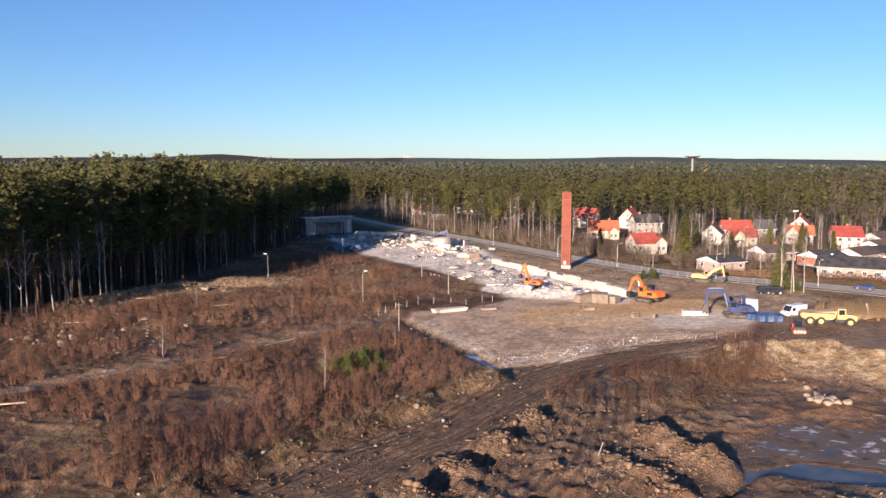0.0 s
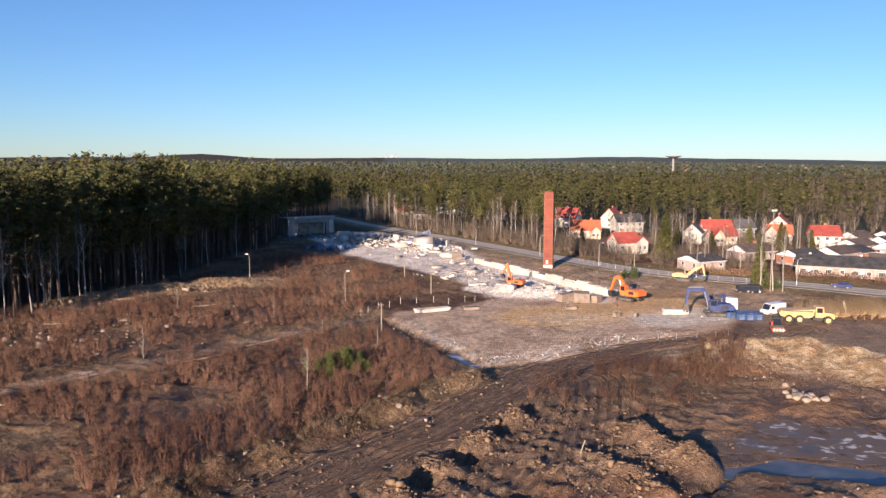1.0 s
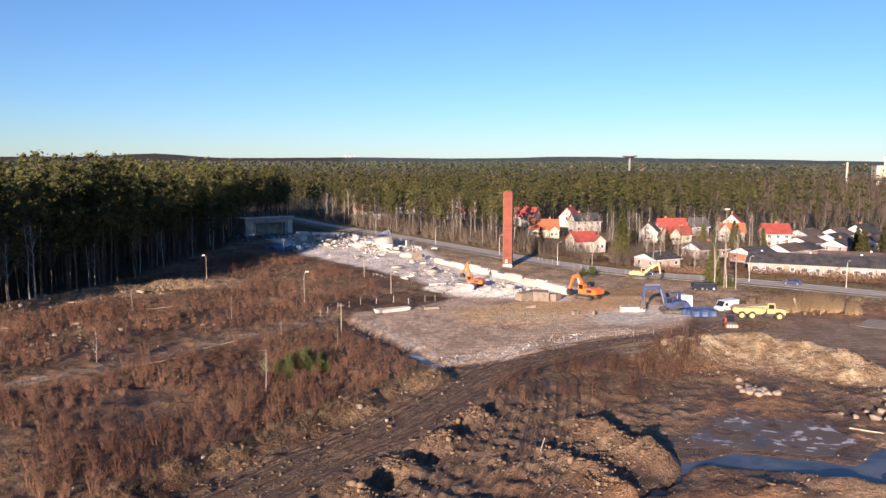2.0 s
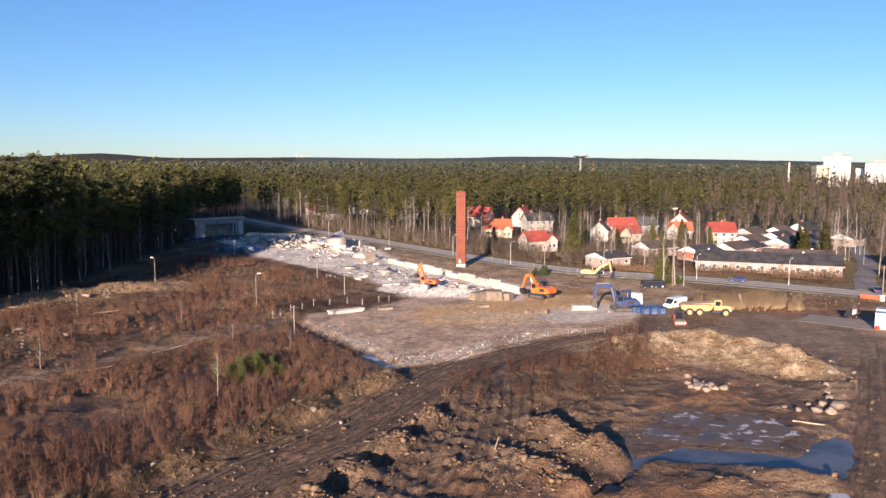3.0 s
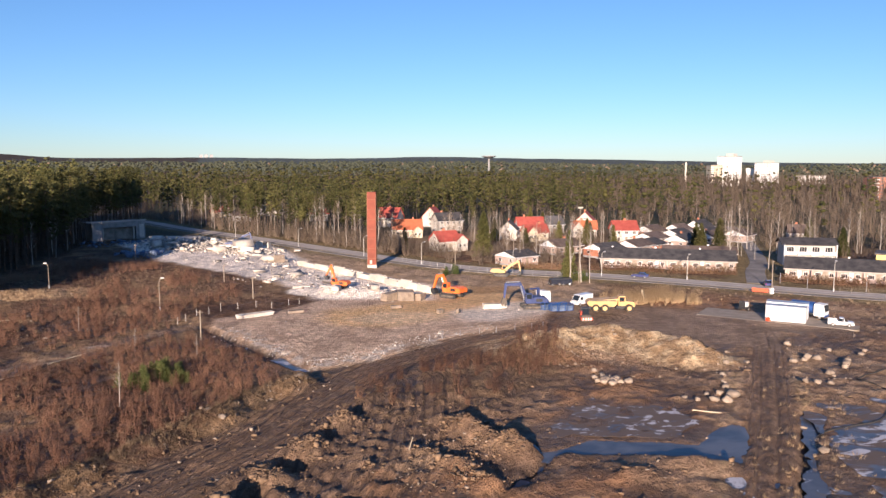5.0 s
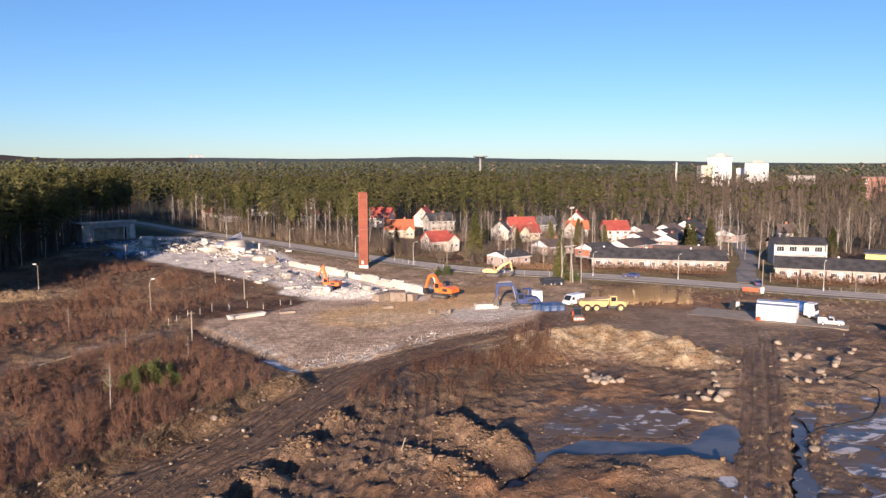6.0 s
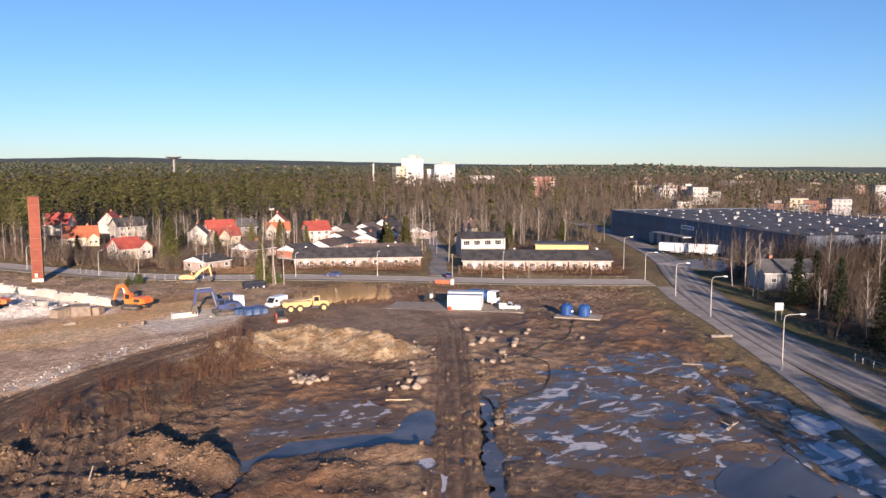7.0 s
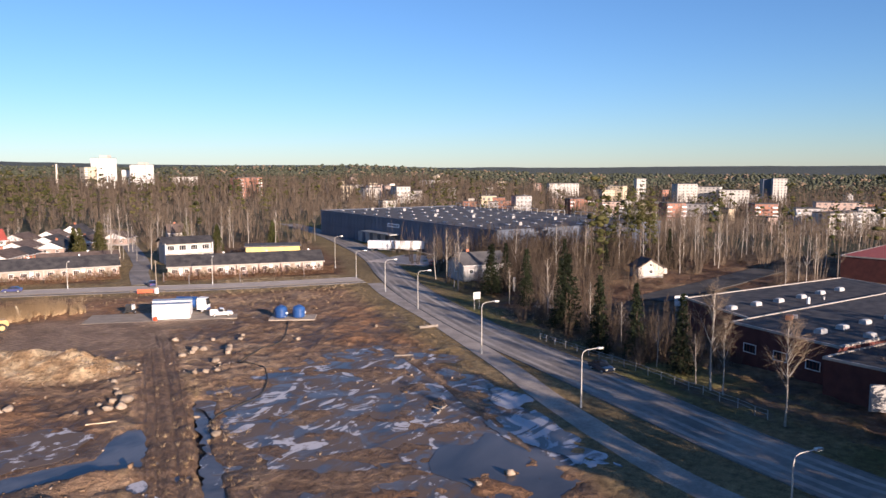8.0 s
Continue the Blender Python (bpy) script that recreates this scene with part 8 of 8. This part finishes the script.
scatter("thicket", thickets, M_THICKET, [(176, 92, 8), (186, 84, 8), (196, 96, 8), (206, 88, 8), (216, 80, 9), (226, 90, 9), (238, 76, 10), (214, 100, 8), (188, 68, 8), (176, 78, 6), (200, 72, 8), (222, 104, 8), (130, 46, 4), (124, 36, 4), (118, 31, 4), (142, 62, 4), (245, 105, 12), (260, 90, 12), (275, 80, 12), (236, 60, 9), (255, 48, 10)], 520, (0.5, 1.5), "brown leafless bushes and young trees", "bushes", 21,
        lambda x, y: (np.hypot(x - 181, y - 99) > 9) & (poly_dist(x, y, [(205, 108), (267, 231), (333, 199), (273, 73)]) > 1) & (np.hypot(x - 208, y - 61) > 6) & (poly_dist(x, y, [(145.6, 34.8), (131, 21), (156, 10), (190, 12)]) > 2))
scatter("garden_bushes", thickets, M_TWIG, [(88, 250, 8), (80, 270, 8), (104, 272, 8), (126, 276, 8), (84, 300, 9), (48, 296, 5), (104, 318, 8), (128, 300, 6), (152, 290, 8), (160, 276, 6), (90, 226, 6), (78, 232, 7), (196, 250, 8), (150, 216, 5), (196, 190, 6), (60, 250, 6), (50, 265, 6), (44, 285, 6), (30, 310, 7), (20, 330, 7)], 640, (0.5, 1.5), "leafless garden bushes and fruit trees", "bushes", 22,
        lambda x, y: ~np.any([np.hypot(x - hx, y - hy) < 0.55 * r for hx, hy, r in HOMES], axis=0))


understorey = [(float(p[0]) + 13, float(p[1]) + 7, 6) for p in resample(STREET[:6], 9)]
scatter("understorey", BROWN, M_TWIG, understorey, 330, (0.3, 0.85), "bare brown saplings and brush behind the street", "bushes", 27, lambda x, y: (line_dist(x, y, STREET)[0] > 8) & ~open_ground(x, y))


# hedges in front of the rows
def hedge(a, b, h, label):
    n = int(math.hypot(b[0] - a[0], b[1] - a[1]) * 60)
    rs = np.random.RandomState(int(a[0]))
    t = rs.uniform(0, 1, n)
    c = np.stack([a[0] + (b[0] - a[0]) * t, a[1] + (b[1] - a[1]) * t, rs.uniform(0.1, h, n)], 1)
    v, tri = rng_tri(rs, c, np.array([0.38, 0.38, 0.1]), 0.26, 0.9)
    v2, tri2 = stems(c[: n // 3] * (1, 1, 0), c[: n // 3] * (1, 1, 0) + rs.normal(size=(n // 3, 3)) * 0.2 + (0, 0, h * 1.1), 0.025)
    ob = thing("hedge", Matrix(), label, "hedge", "hedges along the street")
    for nm, arr, mt in (("leaves", (v, tri), M_HEDGE), ("twig_mass", (v2, tri2), M_SHRUB)):
        o = new(nm, tri_mesh(nm, *arr, [mt]))
        o.parent = ob


hedge((96, 202), (114, 192), 2.3, "brown clipped hedge before the row house")
hedge((115, 191.4), (131, 182.4), 2.3, "brown clipped hedge before the row house")
hedge((134, 169), (150, 156), 2.2, "brown clipped hedge before the row house")
hedge((151, 155), (170, 140), 2.3, "brown clipped hedge before the row house")
hedge((76, 213), (92, 203), 1.9, "brown clipped hedge along the street")

# ---- shrubs, weeds and reeds on the waste ground ----
willows = [bush_shape(s, 2.6, 17, 1.0) for s in range(100, 106)]
weeds = [bush_shape(s, 0.75, 14, 0.6, 0.02, 0) for s in range(110, 115)]
reeds = [bush_shape(s, 3.2, 30, 0.9, 0.022, 1) for s in range(120, 123)]


def field_plants(name, shapes, material, gap, scale, seed, want, label, category, box=(-92, 30, 52, 250)):
    x, y, rs = jitter_grid(*box, gap, seed)
    k = masks(x, y)
    ok = want(x, y, k, rs)
    x, y = x[ok], y[ok]
    n = len(x)
    arr = spread(shapes, x, y, terrain(x, y), rs.uniform(*scale, n), rs.uniform(0, 6.283, n), rs.randint(0, len(shapes), n))
    return stuff(name, [(arr, material)], label, category)


WASTE = [(-30, 50), (-24, 66), (-10, 86), (6, 103), (4, 118), (-9, 143), (-12, 165), (2, 182), (-8, 214), (-30, 250), (-46, 262), (-60, 250), (-66, 200), (-78, 168), (-95, 140), (-105, 60)]


def shrubby(x, y, k, rs):
    d = poly_dist(x, y, WASTE)
    trail = line_dist(x, y, [(-60, 97), (-42, 115), (-25, 135), (-12, 148)])[0]
    dens = fbm(x, y, 16, 91)
    gully = step(line_dist(x, y, [(-12, 96), (-14, 110), (-18, 122), (-4, 118)])[0], 8, 16)
    bank = step(line_dist(x, y, BANK)[0], 6, 10)
    right = step(line_dist(x, y, [(-22, 170), (-2, 122), (2, 110)])[0], 10, 26)
    p = np.clip((dens - 0.44) * 5.0, 0, 1) + 0.5 * gully + 0.45 * right - 1.2 * bank
    return (d < -1.5) & (trail > 2.6) & (rs.uniform(size=len(x)) < p)


field_plants("willow_scrub", willows, M_SHRUB, 1.62, (0.5, 1.35), 131, shrubby, "reddish brown leafless willow scrub over the waste ground", "shrubs", (-92, 10, 50, 262))
field_plants("dead_weeds", weeds, M_DEADWEED, 1.6, (0.5, 1.3), 132, lambda x, y, k, rs: (poly_dist(x, y, WASTE) < 0.5) & (fbm(x, y, 11, 95) > 0.47) & (rs.uniform(size=len(x)) < 0.75), "dry pale grass and dead weeds", "grass", (-92, 10, 50, 255))


def brushy(x, y, k, rs):
    d = poly_dist(x, y, [(12, 92), (16, 104), (24, 109), (42, 115), (50, 120), (48, 108), (38, 98), (28, 90)])
    return (d < 0) & (rs.uniform(size=len(x)) < 0.25 + 0.9 * step(line_dist(x, y, [(28, 112), (38, 112), (46, 112)])[0], 3, 8))


field_plants("tall_weeds", willows, M_SHRUB, 1.5, (0.7, 1.6), 133, brushy, "stand of tall brown dead weeds beside the mud track", "weeds", (8, 52, 86, 124))
field_plants("low_weeds", weeds, M_DEADWEED, 1.9, (0.5, 1.2), 134, lambda x, y, k, rs: (poly_dist(x, y, [(8, 84), (14, 104), (46, 112), (50, 100), (34, 88), (22, 84)]) < 0) & (rs.uniform(size=len(x)) < 0.6), "dry weeds on the bare earth", "grass", (6, 60, 80, 120))
scatter("reed_bed", reeds, M_STRAW, [(84, 153, 2.2), (87, 151.5, 2.2), (91, 150.5, 2.0), (94, 148.5, 1.8), (88, 154, 2.2), (92, 153, 2.0), (89, 152, 2.0), (80, 153, 3.0)], 330, (0.35, 1.25), "tall pale dry reeds beside the yard", "reeds", 23, lambda x, y: poly_dist(x, y, YARD) > 0.5)
scatter("verge_grass", weeds, M_STRAW, [(60, 214, 5), (48, 232, 5), (70, 200, 5), (110, 160, 6), (124, 148, 6), (136, 136, 6), (146, 124, 5), (128, 120, 9), (140, 112, 6), (118, 132, 8), (98, 46, 4), (118, 66, 4), (132, 84, 4), (84, 30, 4), (116, 34, 4), (126, 50, 4), (138, 66, 4), (52, 60, 4), (60, 68, 3), (70, 80, 3)], 1100, (0.5, 1.2), "dry yellow grass along the verges", "grass", 24)
berm = [(float(p[0]), float(p[1]), 1.3) for p in resample(BERM, 2.0)]
scatter("berm_grass", weeds, M_DEADWEED, berm, 520, (0.7, 1.5), "torn dry grass tufts on the bank beside the mud track", "grass", 29)
bank = [(float(p[0]), float(p[1]) - 3, 2.4) for p in resample(BANK, 3.0)]
scatter("bank_grass", weeds, M_STRAW, bank, 420, (0.7, 1.6), "golden dry grass on the bank by the wood", "grass", 30)
scatter("roadside_brush", thickets, M_THICKET, [(182, 36, 4), (194, 31, 4), (206, 28, 5), (216, 30, 5), (226, 30, 6), (200, 52, 5), (215, 50, 5), (228, 46, 5)], 110, (0.5, 1.4), "bare brush round the car park", "bushes", 28, lambda x, y: ~open_ground(x, y))
scatter("junipers", [spruce_shape(140, 3.2, 1.0, 8)[1], spruce_shape(141, 2.6, 0.9, 8)[1]], M_GREEN, [(-14, 109, 1.4), (-10.5, 111, 1.4), (-12.5, 113.5, 1.5), (55, 205, 2), (85, 186, 1.5)], 46, (0.55, 1.1), "small green junipers in the scrub", "bushes", 25)
for i, (x, y, s) in enumerate(((-15.9, 100.5, 0.45), (-18, 131, 0.3), (-44, 118, 0.35), (-30, 150, 0.35), (-52, 160, 0.3), (-8, 125, 0.28))):
    grow("birch", x, y, s, 70 * i)

# ---- boulders ----
rr = random.Random(12)
stones = [(49.2, 103, 0.5), (48.2, 96.2, 0.9), (47.0, 94.4, 0.7), (49.5, 94.8, 0.8), (51, 96.4, 0.8), (46.4, 96.3, 0.6), (48.6, 98.0, 0.7), (50.6, 94.0, 0.6), (47.9, 92.6, 0.7), (52.4, 93.2, 0.8), (50.2, 98.5, 0.5), (46.9, 98.6, 0.5), (56.1, 85.0, 0.6), (57.9, 84.0, 0.8), (59.4, 83.4, 0.9), (61.2, 84.9, 1.15), (60.0, 86.2, 0.7), (58.6, 86.8, 0.5), (55.2, 86.6, 0.5), (62.4, 88.2, 0.8), (63.8, 90.6, 0.5), (66, 94, 0.6), (81.2, 98.2, 0.8), (83, 98.0, 0.7), (84.4, 98.8, 0.9), (85.8, 98.4, 1.0), (86.9, 93.9, 0.8), (88.2, 95.0, 0.9), (89.4, 96.2, 0.7), (82.2, 91.6, 0.9), (77, 88.1, 0.8), (78.4, 87.2, 0.6), (58.7, 65.7, 0.75), (62.6, 73.4, 0.6), (100.9, 91.4, 0.8), (116, 85.2, 0.5), (95, 99.5, 0.7), (97, 101, 0.6), (92, 103, 0.6), (88, 108, 0.8), (81, 46.5, 0.7), (-64.2, 130.8, 1.2), (-72.1, 130.8, 0.7), (-73.6, 128.5, 0.5), (-48, 141, 0.7), (-58, 137, 0.6), (-3.2, 90.5, 0.6), (-5, 96, 0.7), (6.5, 104.5, 0.8), (-76, 164, 0.7), (-70, 150, 0.5), (71, 104.5, 0.6), (74, 99.5, 0.5), (70, 99, 0.6), (56, 36.5, 0.6), (62, 33.5, 0.5), (66, 32, 0.6)]
shapes = [Geo().rock((0, 0, 0), 1.0, 200 + i).mesh("boulder", M_STONE, True) for i in range(7)]
for i, (x, y, s) in enumerate(stones):
    if i < 12:
        x, y, s = 49 + (x - 49) * 0.62, 95.6 + (y - 95.6) * 0.7, s * 1.15
    ob = new("boulder", shapes[i % 7])
    ob.matrix_basis = pose(x, y, gz(x, y) + 0.28 * s, 0, 0, rr.uniform(0, 360)) @ Matrix.Scale(s * 0.68, 4)
    tagged(ob, "pale rounded field boulder lying on bare earth", "boulder", "boulders on the site")


# ---- lamps, poles and fences ----
def street_lamp(x, y, h, arm, rz, label, group="street lamps", paint=None):
    ob = thing("street_lamp", at(x, y, rz), label, "street lamp", group)
    part("pole", Geo().tube((0, 0, -0.3), (0, 0, h - 0.8), 0.10, 0.07, 8), paint or M_POLE, ob)
    part("base", Geo().tube((0, 0, -0.2), (0, 0, 0.9), 0.15, 0.14, 8), M_STEEL, ob)
    g = Geo().path([(0, 0, h - 0.8), (0.15, 0, h - 0.25), (0.6, 0, h), (arm, 0, h + 0.12)], [0.065, 0.06, 0.055, 0.045], 6)
    a = part("arm", g, paint or M_POLE, ob)
    head = part("lamp_head", Geo().side([(arm - 0.1, h + 0.02), (arm + 0.75, h + 0.06), (arm + 0.7, h + 0.2), (arm, h + 0.24)], -0.17, 0.17), M_STEEL, ob)
    part("lens", Geo().box((arm + 0.35, 0, h + 0.0), (0.6, 0.26, 0.08)), M_LAMP, head)
    return ob


for x, y, h in ((150, 107.5, 7.8), (135, 88.2, 8.2), (107.8, 58, 8.4), (89.5, 33.8, 7.4), (67.5, 6.8, 6.6), (165, 128, 7.4)):
    street_lamp(x, y, h, 2.3, -39, "grey steel street lamp leaning over the main road")
for x, y, h in ((112.8, 178, 6.6), (136, 152, 7.2), (94, 190, 6.5), (73, 203, 6.5), (52, 227, 6.8), (38, 252, 6.8), (19, 288, 6.8), (-4, 333, 6.8)):
    street_lamp(x, y, h, 1.4, 40, "slim grey street lamp along the street")
street_lamp(178, 146, 9.5, 1.8, -40, "tall street lamp near the warehouse")
street_lamp(279, 232, 7.5, 1.8, -140, "street lamp beside the far road")
for x, y, h, rz in ((-17.6, 166.4, 6.8, 0), (-47.4, 205.9, 6.2, 180)):
    street_lamp(x, y, h, 0.35, rz, "old weathered yard lamp standing in the scrub", "old yard lamps", M_WOOD)


def post(name, x, y, h, r, mat, label, category, group):
    ob = thing(name, at(x, y), label, category, group)
    part("shaft", Geo().tube((0, 0, -0.3), (0, 0, h), r, r * 0.85, 7), mat, ob)
    return ob


for x, y, h in ((-8.0, 137.4, 5.2), (-5.7, 206.2, 4.6), (1.3, 176.9, 5.0), (-34.1, 259.4, 5.2), (125.4, 160.5, 7.0), (60.5, 219, 5.0), (89, 247, 6.5), (86.5, 207, 8)):
    p = post("utility_pole", x, y, h, 0.13, M_WOOD, "plain grey wooden utility pole", "pole", "utility poles")
    part("crossbar", Geo().box((0, 0, h - 0.35), (1.1, 0.1, 0.1)), M_WOOD, p)
for x, y, h in ((143.1, 149.5, 2.6), (132.8, 157.1, 2.6), (132.7, 166.8, 2.6), (159.7, 142.1, 3.0)):
    post("sign_post", x, y, h, 0.06, M_STEEL, "short grey steel post by the street", "post", "posts by the street")
# tall floodlight mast
ob = thing("floodlight_mast", at(83.2, 181.0), "tall pale steel mast with white floodlights", "mast")
part("mast", Geo().tube((0, 0, -0.3), (0, 0, 19.4), 0.16, 0.09, 8), M_WOOD, ob)
part("crossarm", Geo().box((0, 0, 19.2), (1.2, 0.1, 0.12)), M_STEEL, ob)
for i in range(3):
    l = part("floodlight", Geo().box((-0.45 + 0.45 * i, -0.2, 19.45), (0.34, 0.25, 0.36)), M_STEEL, ob)
    part("lens", Geo().box((-0.45 + 0.45 * i, -0.34, 19.45), (0.28, 0.05, 0.3)), M_LAMP, l)
# road signs
ob = thing("road_sign", at(141.5, 77.5, -32), "square pale road sign on two posts", "road sign")
for s in (-0.6, 0.6):
    part("post", Geo().tube((s, 0, -0.2), (s, 0, 3.6), 0.05, n=6), M_STEEL, ob)
board = part("board", Geo().box((0, -0.08, 3.0), (1.7, 0.06, 1.5)), M_STEEL, ob)
for i in range(3):
    part("lettering_bar", Geo().box((0, -0.13, 3.4 - 0.4 * i), (1.1 - 0.2 * i, 0.03, 0.14)), M_WHITE, board)
ob = thing("notice_board", at(147.5, 36.2, -50), "white square notice board before the workshop", "board")
part("panel", Geo().box((0, 0, 4.6), (2.6, 0.12, 2.0)), M_WHITE, ob)
for s in (-1, 1):
    part("post", Geo().tube((s, 0, -0.2), (s, 0, 4.0), 0.07, n=6), M_STEEL, ob)
ob = thing("gate_pillar", at(167.7, 81.5, 20), "white gate pillar beside the small drive", "pillar")
part("shaft", Geo().box((0, 0, 1.5), (1.3, 0.5, 3.2)), M_WALL_WHITE, ob)
part("cap", Geo().box((0, 0, 3.2), (1.5, 0.7, 0.2)), M_WALL_GREY, ob)


def fence(pts, gap, h, mat, label, rail=True, r=0.05):
    c = resample(pts, gap)
    ob = thing("fence", Matrix(), label, "fence", "fences")
    for i, (x, y) in enumerate(c):
        part("post", Geo().tube((x, y, gz(x, y) - 0.2), (x, y, gz(x, y) + h), r, n=5), mat, ob)
    if rail:
        for p, q in zip(c[:-1], c[1:]):
            for z in (h * 0.55, h * 0.95):
                part("rail", Geo().tube((p[0], p[1], gz(*p) + z), (q[0], q[1], gz(*q) + z), 0.022, n=4), mat, ob)
    return ob


fence([(122, 54), (114.2, 40.4), (108.8, 31), (103.5, 22), (97, 13)], 2.6, 1.2, M_STEEL, "low grey wire fence along the grass verge")
fence([(-13, 152), (-5.4, 163.7), (5, 164.5), (11, 168)], 3.2, 1.4, M_POLE, "sparse leaning posts beside the slab", False)
fence([(30, 125), (40.3, 129.3), (54, 133)], 3.0, 1.1, M_STEEL, "sparse grey posts along the mud track", False)
fence([(48, 236), (58, 214), (70, 200), (84, 191)], 3.0, 1.5, M_POLE, "sparse site fence posts along the street", False)
fence([(136, 150), (150, 139), (160, 130)], 3.2, 1.3, M_WOOD, "low wooden fence along the street")

# red and white barrier at the site gate
ob = thing("barrier", at(118.2, 155.4, -45), "orange plastic barrier net at the site gate", "barrier")
part("panel", Geo().box((0, 0, 0.7), (3.6, 0.12, 0.9)), M_PLASTIC_RED, ob)
for s in (-1.7, 0, 1.7):
    part("post", Geo().tube((s, 0, -0.2), (s, 0, 1.3), 0.05, n=5), M_WOOD, ob)
ob = thing("bollard", at(120.2, 153.9), "white concrete bollard at the site gate", "bollard")
part("shaft", Geo().box((0, 0, 0.6), (0.7, 0.7, 1.4)), M_WHITE, ob)
part("cap", Geo().box((0, 0, 1.33), (0.8, 0.8, 0.1)), M_CONCRETE, ob)

# tree stumps, logs and beams
ob = thing("tree_stump", at(85.3, 151.0, 30), "split pale tree stump leaning by the reeds", "stump")
part("trunk", Geo().tube((0, 0, -0.2), (-0.9, 0.2, 2.7), 0.38, 0.2, 8), M_PALE_WOOD, ob)
part("splinter", Geo().tube((0.1, 0, 0.4), (0.5, 0.1, 1.6), 0.2, 0.05, 6), M_PALE_WOOD, ob)
for x, y, rz, l, r, lab in ((54.5, 80.5, -35, 3.4, 0.1, "thin pale plank beside the pond"), (28, 76, 80, 2.0, 0.07, "pale stake stuck in the mud"), (16.4, 76.5, 60, 1.8, 0.07, "pale stake stuck in the mud"), (-67, 172, 20, 6, 0.16, "fallen grey log at the wood edge"), (-57.5, 91, 18, 12, 0.14, "long pale fallen birch trunk in the scrub"), (-70, 146, 8, 6, 0.13, "pale fallen trunk at the wood edge"), (-34.5, 118, 40, 8, 0.12, "pale fallen pole beside the trail"), (-27.5, 128, 52, 7, 0.12, "pale fallen pole beside the trail"), (-47, 162, 30, 5, 0.12, "pale fallen pole in the scrub"), (100, 68, -50, 3.0, 0.15, "dark plank beside the ditch"), (79.5, 48.5, 20, 2.6, 0.2, "dark root stump on the ice"), (120, 76, -30, 4, 0.3, "dark heap of roots and boards")):
    ob = thing("log", at(x, y, rz, r), lab, "log", "logs and beams")
    tilt = 0.9 if "stuck" in lab else 0.0
    part("stem", Geo().tube((-l / 2, 0, 0), (l / 2 - tilt * 0.5, 0, tilt), r, r * 0.8, 7), M_DARK_RUBBLE if "dark" in lab else M_PALE_WOOD, ob)
    if "root" in lab:
        part("roots", Geo().tube((0, 0, 0), (-0.6, 0.9, 0.6), 0.14, 0.03, 5).tube((0, 0, 0), (0.5, -0.8, 0.5), 0.14, 0.03, 5).tube((0, 0, 0), (-0.8, -0.5, 0.3), 0.12, 0.03, 5), M_DARK_RUBBLE, ob)
# black hose from the pumps
pts = resample([(61, 70), (66, 71.5), (72.6, 72.6), (79.6, 78), (83.2, 83), (83.6, 88), (90, 90), (98, 92.6), (106, 98.6), (111, 103)], 1.5)
ob = thing("hose", Matrix(), "black rubber drain hose lying over the earth", "hose")
part("pipe", Geo().path([(x, y, gz(x, y) + 0.08) for x, y in pts], [0.1] * len(pts), 5), M_TYRE, ob)
